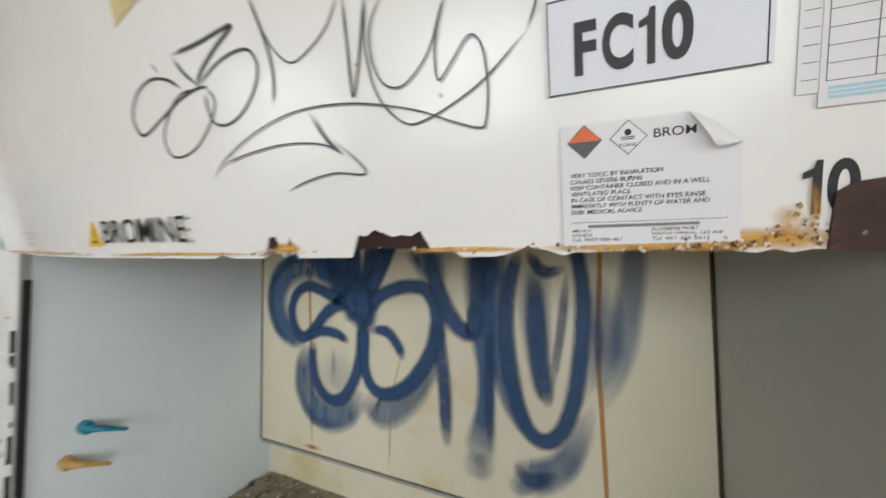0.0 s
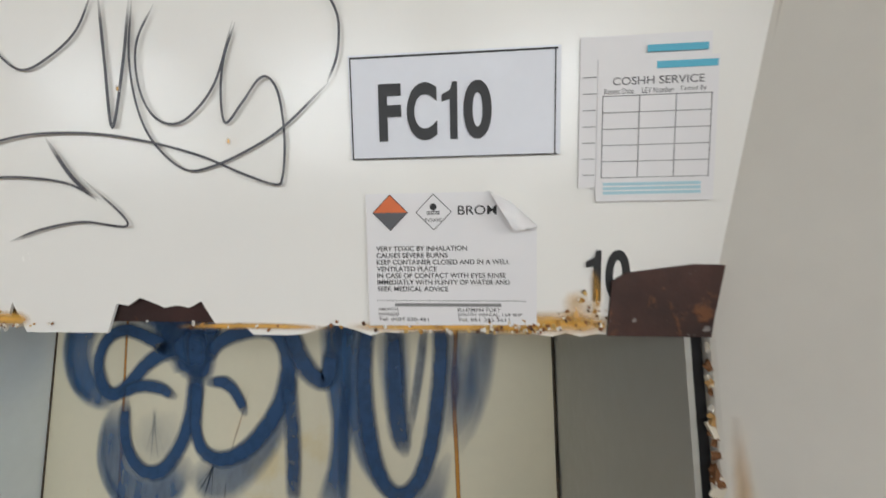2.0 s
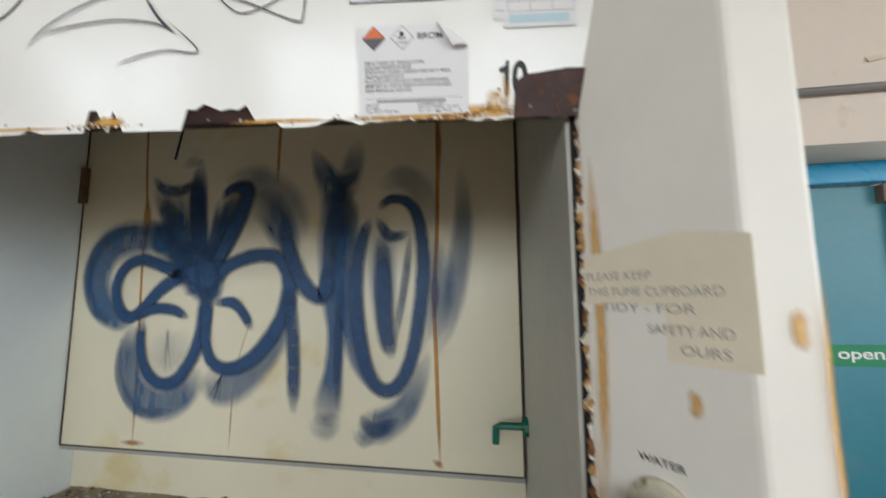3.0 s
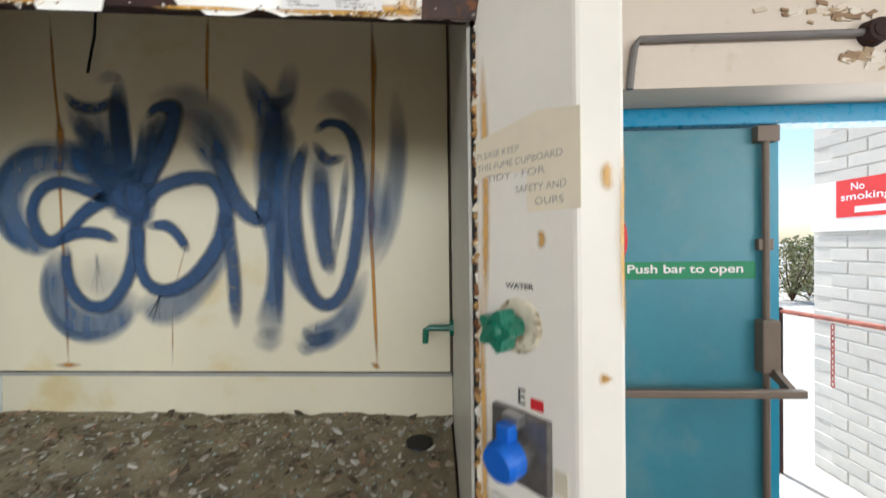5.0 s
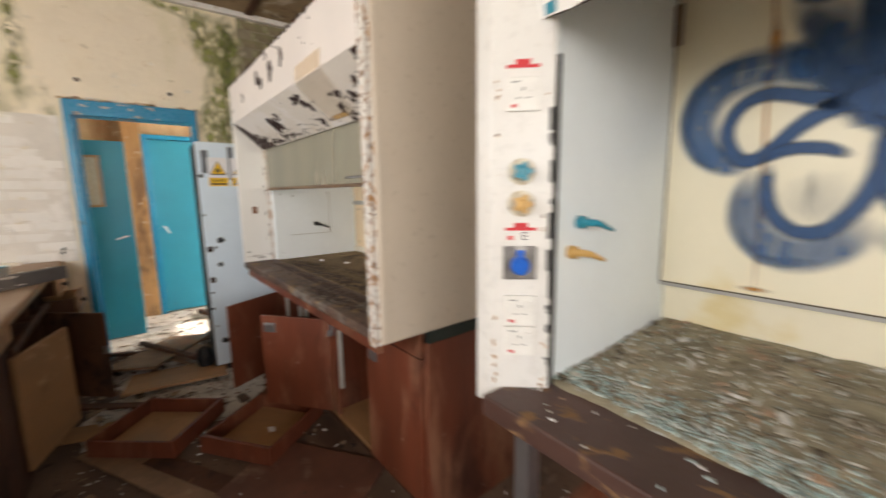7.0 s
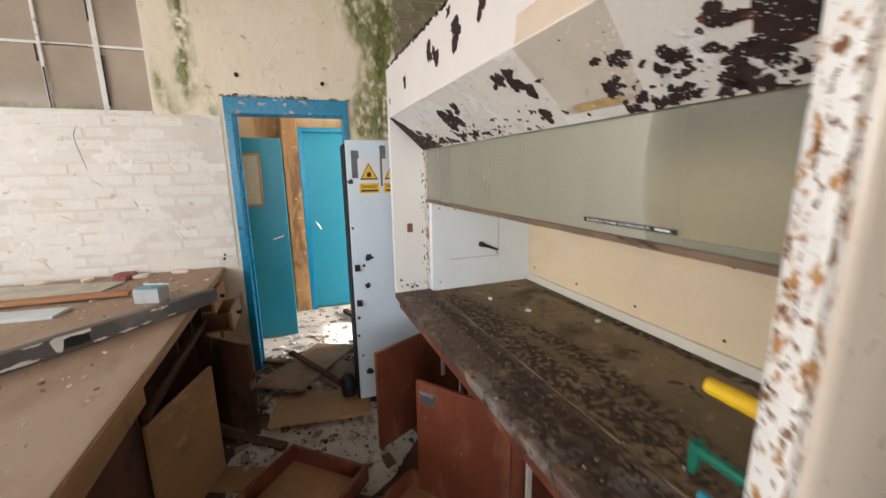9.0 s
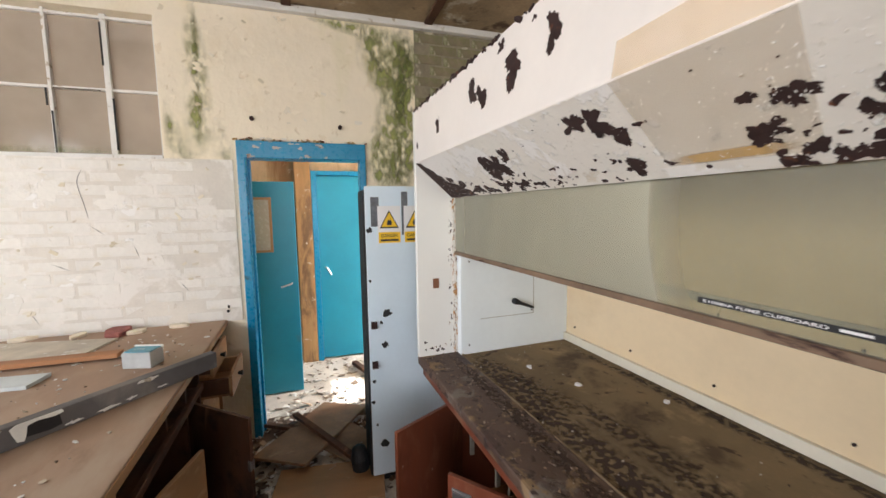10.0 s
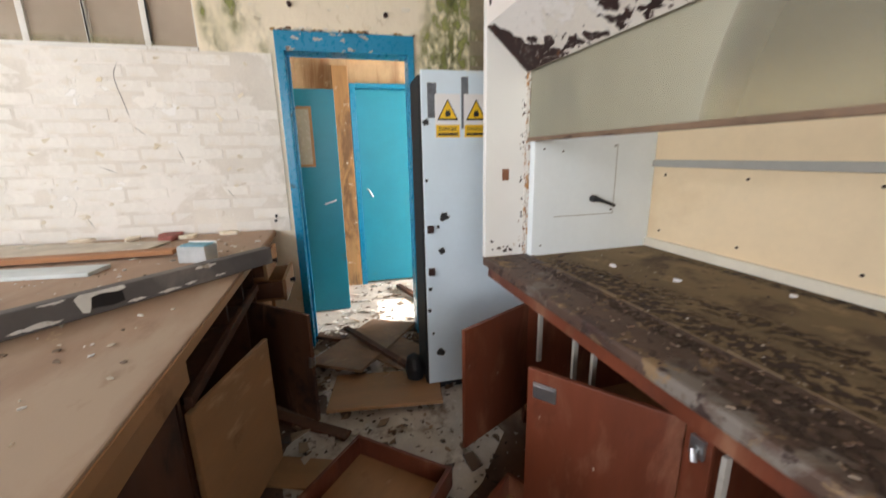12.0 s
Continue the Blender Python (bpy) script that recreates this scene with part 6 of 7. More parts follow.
for x, y, r in ((-4.33, -0.85, 0), (-4.28, -1.05, 40), (-4.30, -1.35, 75), (-4.33, -1.62, 20)):
    solo("plaster_lump", prism([(math.cos(a) * 0.07 * random.uniform(0.5, 1), math.sin(a) * 0.035 * random.uniform(0.6, 1)) for a in [k * 0.7 for k in range(9)]], 0, 0.022, 0.006), M_PLASTER, "fallen lump of plaster on the bench", "plaster lump", at=on_bench(x, y, 0.872, r + 90))
sr = thing("tape_dispenser", on_bench(-1.945, -0.605, 0.873, 40) @ Matrix.Scale(1.2, 4), "black desk tape dispenser without its roll", "tape dispenser")
part("base", box(-0.08, 0.07, -0.035, 0.035, 0, 0.035, 0.008), plain("black plastic", (0.02, 0.02, 0.022), 0.4), sr)
part("tray", box(-0.06, 0.05, -0.022, 0.022, 0.0355, 0.039, 0.001), plain("dusty tray", (0.20, 0.17, 0.13), 0.8), sr)
part("well", box(-0.055, 0.0, -0.012, 0.012, 0.0391, 0.040), M_INK, sr)
part("cutter", box(-0.1, -0.08, -0.02, 0.02, 0.004, 0.02, 0.004), M_STEEL, sr)
flakes("bench_crumbs", 330, lambda r: (lambda x, y: (x, y, 0.873))(r.uniform(-4.2, -1.6), r.uniform(-1.7, -0.62)), (0.003, 0.016), 0.003, islands("plaster crumbs", ((0.66, 0.63, 0.56), (0.52, 0.46, 0.36), (0.74, 0.73, 0.70), (0.18, 0.13, 0.09))), "plaster crumbs on the bench top", "crumbs", 31, tilt=0.15)

# ---- locker with warning signs ----
lk = thing("metal_locker", pose(-3.685, 0.262, 0), "pale blue steel locker with chipped paint and warning signs", "locker")
ld = part("door", box(-0.02, 0.0, 0.0, 0.62, 0.05, 1.72, 0.005), M_LOCKER, lk, "pale blue steel door with chipped edge")
# body coloured black so its edge gives the shaded gap by the door
part("carcass", box(-0.27, -0.021, -0.010, 0.62, 0.0, 1.70, 0.003), M_BLACK, lk, "locker body blackened to give the dark gap beside its door")
for z in (0.95, 0.72):
    part("latch", box(0.0, 0.02, 0.012, 0.045, z - 0.02, z + 0.02, 0.004), M_RUST, ld)


def blob(r, seed):
    rg = random.Random(seed)
    return [(math.cos(a) * r * rg.uniform(0.5, 1.1), math.sin(a) * r * rg.uniform(0.5, 1.1)) for a in [k * 0.52 for k in range(12)]]


for y, z, r, k in ((0.02, 1.48, 0.02, 1), (0.105, 1.01, 0.03, 2), (0.09, 0.83, 0.022, 3), (0.07, 0.96, 0.012, 4), (0.02, 0.62, 0.012, 5), (0.07, 0.24, 0.028, 6), (0.03, 0.36, 0.01, 7), (0.015, 1.2, 0.012, 8), (0.012, 0.5, 0.014, 9)):
    part("chipped_patch", prism(blob(r, k), 0, 0.0006), M_INK, ld, at=axes((0.0003, y, z), (0, 1, 0), (0, 0, 1)))
part("chipped_patch", box(0.0003, 0.0009, 0.03, 0.075, 1.50, 1.66), surf("grey scraped paint", (0.14, 0.15, 0.17), 0.6, var=0.3, var_scale=30), ld)
part("chipped_patch", box(0.0003, 0.0009, 0.20, 0.235, 1.45, 1.69), surf("grey scraped paint", (0.14, 0.15, 0.17), 0.6, var=0.3, var_scale=30), ld)
for y0 in (0.066, 0.212):
    sg = part("warning_sign", box(0.0012, 0.003, y0, y0 + 0.128, 1.405, 1.612, 0.0006), M_PAPER, ld, "white and yellow flame warning sign")
    for sc, mat, lift in ((0.054, M_INK, 0.0), (0.048, M_INK, 0.0003), (0.044, M_YELLOW, 0.0008)):
        part("triangle", prism([(-sc, -sc * 0.85), (sc, -sc * 0.85), (0, sc)], 0, 0.0004), mat, ld, at=axes((0.0032 + lift, y0 + 0.064, 1.535), (0, 1, 0), (0, 0, 1)))
    part("flame_mark", prism([(-0.012, -0.024), (0.012, -0.024), (0.014, -0.008), (0.004, 0.012), (0.002, 0.0), (-0.006, 0.008), (-0.013, -0.008)], 0, 0.0004), M_INK, ld, at=axes((0.0046, y0 + 0.064, 1.53), (0, 1, 0), (0, 0, 1)))
    part("sign_panel", box(0.0031, 0.0036, y0 + 0.004, y0 + 0.124, 1.409, 1.468), M_YELLOW, ld)
    text("lettering", "DANGER", axes((0.0042, y0 + 0.018, 1.440), (0, 1, 0), (0, 0, 1)), 0.092, 0.018, M_INK, ld, 0.01)
    part("small_print", box(0.0037, 0.0040, y0 + 0.014, y0 + 0.114, 1.418, 1.429), M_INK, ld)
solo("dark_cushion", rod([(-3.80, 0.20, 0.006), (-3.80, 0.20, 0.03), (-3.80, 0.195, 0.11), (-3.80, 0.19, 0.17), (-3.80, 0.19, 0.19)], [0.035, 0.048, 0.055, 0.040, 0.012], 18), plain("black rubber", (0.012, 0.012, 0.014), 0.6), "round black rubber lump beside the locker", "rubber lump")

# ---- doorway and the passage ----
df = thing("door_frame", pose(WX, -0.05, 0), "chipped blue painted door frame", "door frame", kind="structure")
part("jamb", box(-0.14, 0.02, -0.424, -0.374, 0, 2.055, 0.006), M_BLUE, df)
part("jamb", box(-0.14, 0.02, 0.367, 0.409, 0, 2.055, 0.006), M_BLUE, df)
part("head", box(-0.142, 0.022, -0.424, 0.409, 1.945, 2.057, 0.006), M_BLUE, df)
part("stop", box(-0.10, -0.06, -0.373, -0.359, 0, 1.94), M_BLUE, df)
bmp = bmesh.new()
for k in range(46):
    y = -0.43 + 0.85 * random.random()
    s = random.uniform(0.006, 0.016)
    box(-0.006, 0.006, -s, s, -s * 0.5, s * 0.5, bm=bmp, m=pose(0.004, y, 2.062 + random.uniform(-0.006, 0.012), random.uniform(-30, 30), 0, 0))
part("broken_plaster", bmp, M_FLAKE, df, "crumbled plaster above the frame")
idr = thing("inner_door", pose(-5.10, -0.75, 0.01), "teal flush door with a small window, standing ajar", "door")
part("leaf", box(-0.02, 0.02, 0.0, 0.575, 0.0, 1.83, 0.004), M_TEAL, idr)
part("glazing_bead", box(0.0201, 0.028, 0.11, 0.395, 1.24, 1.70, 0.003), M_WOODTAN, idr)
part("pane", box(0.0281, 0.031, 0.13, 0.375, 1.26, 1.68), surf("dusty glass", (0.46, 0.43, 0.34), 0.25, var=0.1), idr)
part("lever_handle", rod([(0.02, 0.525, 0.965), (0.05, 0.525, 0.965), (0.055, 0.515, 0.962), (0.055, 0.44, 0.94)], 0.008), M_STEEL, idr, "steel lever handle")
part("notice", box(0.0201, 0.0215, 0.16, 0.235, 1.07, 1.21), M_PAPER, idr, "white notice with a blue disc")
part("notice_disc", rod([(0.0216, 0.197, 1.15), (0.0222, 0.197, 1.15)], 0.03, 18), M_SOCKETBLUE, idr)
fdr = thing("far_door", pose(-5.79, -0.03, 0.02), "teal flush door in a teal frame", "door")
part("leaf", box(-0.02, 0.02, 0.04, 0.78, 0.0, 1.93, 0.004), M_TEAL, fdr)
part("frame_post", box(-0.02, 0.045, -0.015, 0.039, -0.02, 1.98, 0.004), M_BLUE, fdr)
part("frame_head", box(-0.02, 0.045, 0.04, 0.85, 1.935, 1.98, 0.004), M_BLUE, fdr)
part("lever_handle", rod([(0.02, 0.10, 0.98), (0.05, 0.10, 0.98), (0.055, 0.11, 0.975), (0.055, 0.15, 0.90)], 0.009), M_STEEL, fdr, "steel lever handle")
solo("door_post", box(-5.82, -5.74, -0.20, -0.05, 0.0, 2.15, 0.006), surf("bare orange timber", (0.48, 0.28, 0.12), 0.7, var=0.3, var_scale=4, stretch=(1, 1, 0.15), bump=0.3, layers=(((0.20, 0.115, 0.06), 5, 0.50, 0.10, 0.8, (1, 1, 0.4), -0.2), ((0.58, 0.50, 0.40), 12, 0.64, 0.04, 0.8, ISO, 0.2))), "bare orange-brown timber post between the doors", "post", kind="structure")

# ---- boards and rubbish on the floor ----
M_PLYDARK = surf("warped dark plywood", (0.26, 0.155, 0.088), 0.6, var=0.3, var_scale=5, bump=0.3, layers=(((0.38, 0.27, 0.17), 6, 0.60, 0.08, 0.8, ISO, 0.2),))


def floor_board(m, w, h, mat, lab, t=0.018):
    return solo("loose_board", box(-w / 2, w / 2, -h / 2, h / 2, 0, t, 0.003), mat, lab, "board", at=m, group="boards lying on the floor")


floor_board(pose(-3.73, 0.02, 0.022, -3, 0, 83), 0.61, 0.36, M_WOODTAN, "tan plywood cabinet door lying on the floor", 0.02)
floor_board(pose(-4.30, -0.06, 0.045, 3, -3, -33), 0.80, 0.385, M_PLYDARK, "warped dark plywood sheet lying across the doorway")
floor_board(pose(-4.06, 0.20, 0.020, 2, 3, 40), 0.42, 0.30, M_PLYDARK, "dark plywood sheet on the rubble")
floor_board(pose(-4.155, -0.015, 0.075, 0, 2, 31.5), 0.74, 0.04, M_WOODDARK, "dark batten lying across the boards", 0.028)
floor_board(pose(-4.42, -0.27, 0.03, 0, 0, 60), 0.5, 0.04, M_WOODDARK, "dark batten on the floor", 0.025)
floor_board(pose(-3.55, -0.40, 0.01, 0, 0, 55), 0.5, 0.06, M_WOODDARK, "dark batten on the floor", 0.02)
floor_board(pose(-3.25, -0.42, 0.004, 0, 0, 70), 0.40, 0.16, M_WOODTAN, "tan board beside the bench", 0.012)
floor_board(pose(-5.15, 0.42, 0.02, 0, 0, 20), 0.7, 0.05, M_WOODDARK, "dark batten on the passage floor", 0.04)
M_DUST = surf("pale plaster dust", (0.66, 0.62, 0.56), 0.95, var=0.2, var_scale=4, grain=60, bump=0.5, layers=(((0.26, 0.20, 0.15), 4, 0.54, 0.10, 0.9, ISO, 0.0), ((0.12, 0.085, 0.06), 16, 0.60, 0.04, 0.9, ISO, -0.2), ((0.72, 0.70, 0.66), 26, 0.62, 0.04, 0.9, ISO, 0.3)))
dr = random.Random(33)
for cx, cy, rx, ry in ((-3.55, 0.15, 0.62, 0.42), (-4.05, -0.12, 0.45, 0.34), (-3.3, -0.30, 0.40, 0.20)):
    rim = [(cx + math.cos(a) * rx * dr.uniform(0.75, 1.1), cy + math.sin(a) * ry * dr.uniform(0.75, 1.1)) for a in [k * math.tau / 30 for k in range(30)]]
    solo("plaster_dust", prism(rim, 0.0004, 0.0018 + 0.0003 * (rx * 10 % 3)), M_DUST, "drift of pale plaster dust on the floor", "dust", kind="stuff")
for x, y, a, w, h, m_ in ((-2.62, -0.18, 30, 0.95, 0.10, M_PLYDARK), (-2.50, -0.06, 28, 1.05, 0.09, M_PLYDARK), (-2.42, 0.06, 31, 0.80, 0.10, M_WOODDARK), (-2.20, -0.22, 26, 0.90, 0.11, M_PLYDARK), (-1.98, 0.00, 29, 0.70, 0.10, M_PLYDARK)):
    floor_board(pose(x, y, 0.0025 + 0.0021 * ((x * 7) % 3), 0, 0, a), w, h, m_, "narrow dark floor plank under dirt", 0.008)
floor_board(pose(-2.12, 0.42, 0.003, 0, 0, 36), 0.66, 0.46, surf("fallen red-brown panel", (0.15, 0.062, 0.040), 0.6, var=0.25, var_scale=5, bump=0.2, layers=(((0.26, 0.17, 0.12), 4, 0.56, 0.12, 0.8, ISO, 0.0), ((0.40, 0.34, 0.28), 24, 0.70, 0.03, 0.9, ISO, 0.2))), "fallen red-brown panel under dust", 0.010)
M_RUBBLE = islands("floor rubbish", ((0.50, 0.46, 0.41), (0.10, 0.065, 0.045), (0.30, 0.22, 0.15), (0.66, 0.63, 0.60), (0.05, 0.035, 0.03), (0.20, 0.13, 0.09)))
flakes("floor_litter", 1100, lambda r: (r.uniform(-4.4, -1.5), r.uniform(-0.55, 0.66), 0.001), (0.004, 0.022), 0.003, M_RUBBLE, "plaster flakes, grit and splinters on the floor", "litter", 41, tilt=0.2)
flakes("floor_litter", 500, lambda r: (r.normal(-4.1, 0.35), r.uniform(-0.5, 0.4), 0.004), (0.012, 0.06), 0.005, M_RUBBLE, "broken plaster and wood chips by the doorway", "litter", 42, tilt=0.35)
flakes("floor_litter", 500, lambda r: (r.uniform(-5.75, -4.6), r.uniform(-0.7, 1.1), 0.002), (0.006, 0.05), 0.004, islands("plaster rubble", ((0.70, 0.67, 0.60), (0.58, 0.52, 0.44), (0.20, 0.15, 0.11), (0.76, 0.74, 0.70))), "plaster rubble in the passage", "litter", 43, tilt=0.25)
flakes("floor_litter", 120, lambda r: (r.normal(-1.9, 0.3), r.normal(0.5, 0.16), 0.002), (0.006, 0.03), 0.004, M_RUBBLE, "grit and scraps before the cabinet", "litter", 44, tilt=0.3)
flakes("floor_litter", 300, lambda r: (r.uniform(-1.5, 0.4), r.uniform(0.3, 1.4), 0.002), (0.006, 0.05), 0.004, M_RUBBLE, "rubble under the worktop", "litter", 45, tilt=0.3)

# ---- window in the west wall ----
win = thing("window_1", pose(WX, -1.6, 1.93), "old white steel window with grimy panes", "window", kind="structure")
part("window_sill", box(-0.10, 0.012, -0.75, 0.715, -0.004, 0.018, 0.004), M_WHITEPAINT, win)
for y in (-0.70, -0.44, -0.135, 0.155, 0.44, 0.70):
    wide = 0.016 if y in (0.44, -0.135) else 0.009
    part("mullion", box(-0.10, -0.06, y - wide, y + wide, 0.018, 0.85, 0.003), M_WHITEPAINT, win)
for z in (0.41, 0.83):
    part("glazing_bar", box(-0.097, -0.063, -0.72, 0.715, z - 0.008, z + 0.008, 0.003), M_WHITEPAINT, win)
for k in range(5):
    a, b = (-0.70, -0.44, -0.135, 0.155, 0.44)[k] + 0.012, (-0.44, -0.135, 0.155, 0.44, 0.70)[k] - 0.012
    for z0, z1 in ((0.02, 0.40), (0.42, 0.82)):
        part("pane", box(-0.083, -0.079, a, b, z0, z1), M_PANE, win)
for y, z0, z1 in ((0.155, 0.02, 0.27), (0.46, 0.05, 0.36), (0.135, 0.30, 0.40), (0.425, 0.55, 0.80)):
    part("putty_gap", box(-0.0605, -0.0585, y - 0.005, y + 0.005, z0, z1), M_BLACK, win, "dark gap of missing putty")
for y0, y1, z in ((-0.12, 0.14, 0.019), (0.17, 0.42, 0.020), (0.17, 0.40, 0.400)):
    part("putty_gap", box(-0.0615, -0.0595, y0, y1, z, z + 0.006), M_JOINT, win)
wall_with_holes("light_well_wall", "x", WX - 0.75, WX - 0.65, -2.6, -0.6, 1.4, 3.0, [], M_WALL, "brown stained wall behind the window")

# ---- exit: fire door, frame, conduit ----
xf = thing("exit_frame", pose(1.5, 1.66, 0), "blue painted frame of the double fire door", "door frame", kind="structure")
part("head", box(-0.78, 0.85, -0.02, 0.06, 1.80, 1.864, 0.006), M_BLUE, xf)
part("jamb", box(-0.78, -0.74, -0.02, 0.06, 0, 1.80, 0.004), M_BLUE, xf)
part("jamb", box(0.81, 0.85, -0.02, 0.06, 0, 1.80, 0.004), M_BLUE, xf)
xd = thing("exit_door", pose(0.76, 1.67, 0.005), "teal steel fire door with a brown push bar", "door")
part("leaf", box(0.0, 0.755, 0.0, 0.04, 0.0, 1.79, 0.004), surf("weathered teal door paint", (0.045, 0.22, 0.29), 0.4, var=0.16, var_scale=2, bump=0.06, layers=(((0.10, 0.24, 0.28), 2, 0.56, 0.12, 0.5, ISO, 0.0), ((0.10, 0.06, 0.04), 30, 0.74, 0.02, 0.6, ISO, -0.2))), xd)
part("edge_strip", box(0.756, 0.79, -0.004, 0.045, 0.0, 1.79, 0.003), M_TEAL, xd)
part("bolt_rod", rod([(0.735, -0.018, 0.02), (0.735, -0.018, 1.78)], 0.011, 10), M_BRASS, xd, "brown bolt rod")
part("top_keep", box(0.70, 0.775, -0.03, 0.0, 1.735, 1.79, 0.004), M_BRASS, xd)
part("latch_box", box(0.705, 0.765, -0.045, 0.0, 0.935, 1.12, 0.008), M_BRASS, xd, "brown latch case")
part("bar_arm", profile_x([(-0.02, 0.97), (-0.02, 0.93), (-0.12, 0.885), (-0.13, 0.90)], 0.735, 0.755), M_BRASS, xd)
part("push_bar", box(0.0, 0.775, -0.135, -0.11, 0.885, 0.912, 0.006), M_BRASS, xd, "brown push bar")
part("bracket", box(0.71, 0.76, -0.02, 0.0, 1.36, 1.40, 0.003), M_BRASS, xd)
part("exit_sign", box(0.19, 0.71, -0.0035, -0.0005, 1.260, 1.322), M_SIGNGREEN, xd, "green sign with white words")
text("lettering", "Push bar to open", axes((0.268, -0.0042, 1.272), (1, 0, 0), (0, 0, 1)), 0.400, 0.040, M_PAPER, xd, 0.016)
solo("conduit", rod([(0.95, NY - 0.012, 1.86), (0.955, NY - 0.014, 1.92), (0.965, NY - 0.014, 1.985), (0.98, NY - 0.014, 2.007), (1.3, NY - 0.014, 2.006), (1.62, NY - 0.014, 2.005)], 0.011), M_PIPE, "grey steel conduit along the wall", "conduit")
solo("conduit", rod([(1.62, NY - 0.012, 2.005), (2.6, NY - 0.012, 2.0)], 0.008), M_RUST, "rusty conduit along the wall", "conduit")
solo("junction_box", rod([(1.655, NY - 0.001, 2.005), (1.655, NY - 0.035, 2.005)], [0.04, 0.034], 18, bm=rod([(1.655, NY - 0.035, 2.005), (1.655, NY - 0.038, 2.005)], 0.022, 14)), M_RUST, "round rusty open junction box on the wall", "junction box")
bmp = bmesh.new()
for cx, cz, n in ((1.55, 2.075, 16), (1.72, 2.06, 10), (1.66, 1.95, 10), (1.68, 1.93, 10), (1.42, 2.075, 8)):
    for k in range(n):
        s = random.uniform(0.008, 0.022)
        box(-s, s, -0.0015, 0.0015, -s * 0.5, s * 0.5, bm=bmp, m=pose(cx + random.gauss(0, 0.05), NY - 0.003, cz + random.gauss(0, 0.014), random.uniform(-25, 25), random.uniform(-30, 30), 0))
part("paint_curls", bmp, islands("curled wall paint", ((0.66, 0.58, 0.48), (0.40, 0.29, 0.18), (0.72, 0.66, 0.58), (0.30, 0.20, 0.12))), wall_n, "curling flakes of wall paint")

# ---- outside the exit ----
solo("ground", box(-300, 300, NY + 0.261, 600, -0.5, -0.06), M_CONCRETE, "pale concrete ground", "ground", kind="structure")
BX = 2.72
yard = solo("yard_wall", box(BX - 0.0005, BX + 0.2, 1.735, 2.86, -0.06, 3.2), surf("pale block joints", (0.62, 0.60, 0.56), 0.95, var=0.1), "pale painted block wall of the yard", "wall", kind="structure")
pm = mesh_of("block", box(0, 0.012, 0, 0.215, 0, 0.068, 0.004), M_BLOCK)
for r in range(34):
    y = 1.74 - (0.1125 if r % 2 else 0.0)
    while y < 2.84:
        if y > 1.70 and y + 0.215 < 2.87:
            o = new("block", pm)
            o.parent = yard
            o.matrix_basis = pose(BX - 0.0065 + random.uniform(-0.0015, 0.0015), y, -0.05 + r * 0.078)
        y += 0.225
sg = thing("no_smoking_sign", pose(BX - 0.014, 2.50, 1.55), "white board with red no smoking panel", "sign")
part("board", box(-0.006, 0.0, -0.30, 0.36, -0.10, 0.20, 0.002), M_PAPER, sg)
part("red_panel", box(-0.0085, -0.0061, -0.30, 0.19, -0.02, 0.20), M_SIGNRED, sg)
text("lettering", "No", axes((-0.0092, 0.10, 0.135), (0, -1, 0), (0, 0, 1)), 0.075, 0.042, M_PAPER, sg, 0.012)
text("lettering", "smoking", axes((-0.0092, 0.16, 0.065), (0, -1, 0), (0, 0, 1)), 0.27, 0.055, M_PAPER, sg, 0.012)
part("small_print", box(-0.0092, -0.0086, -0.2, 0.08, 0.005, 0.04), M_PAPER, sg)
bar = thing("barrier_rail", pose(2.45, 2.15, -0.06), "rusty barrier rail with hanging red chains", "barrier")
part("rail", rod([(-0.02, 0.62, 1.02), (0.30, -0.45, 1.0)], 0.014), surf("pink rusty paint", (0.42, 0.14, 0.10), 0.7, var=0.3, var_scale=20), bar)
part("post", rod([(-0.02, 0.62, 0.0), (-0.02, 0.62, 1.04)], 0.018), M_RUST, bar)
M_CHAIN = plain("red chain", (0.50, 0.14, 0.12), 0.6)
for cx, cy, n in ((0.06, 0.36, 11), (0.20, -0.13, 18)):
    bm = bmesh.new()
    for k in range(n):
        z = 0.99 - k * 0.032
        a = (k % 2) * 1.57
        rod([(cx + 0.009 * math.cos(a) * math.cos(t), cy + 0.009 * math.sin(a) * math.cos(t), z - 0.02 + 0.02 * math.sin(t)) for t in [j * 0.785 for j in range(9)]], 0.0035, 5, bm=bm)
    part("chain", bm, M_CHAIN, bar, "hanging red plastic chain")
rng2 = random.Random(9)
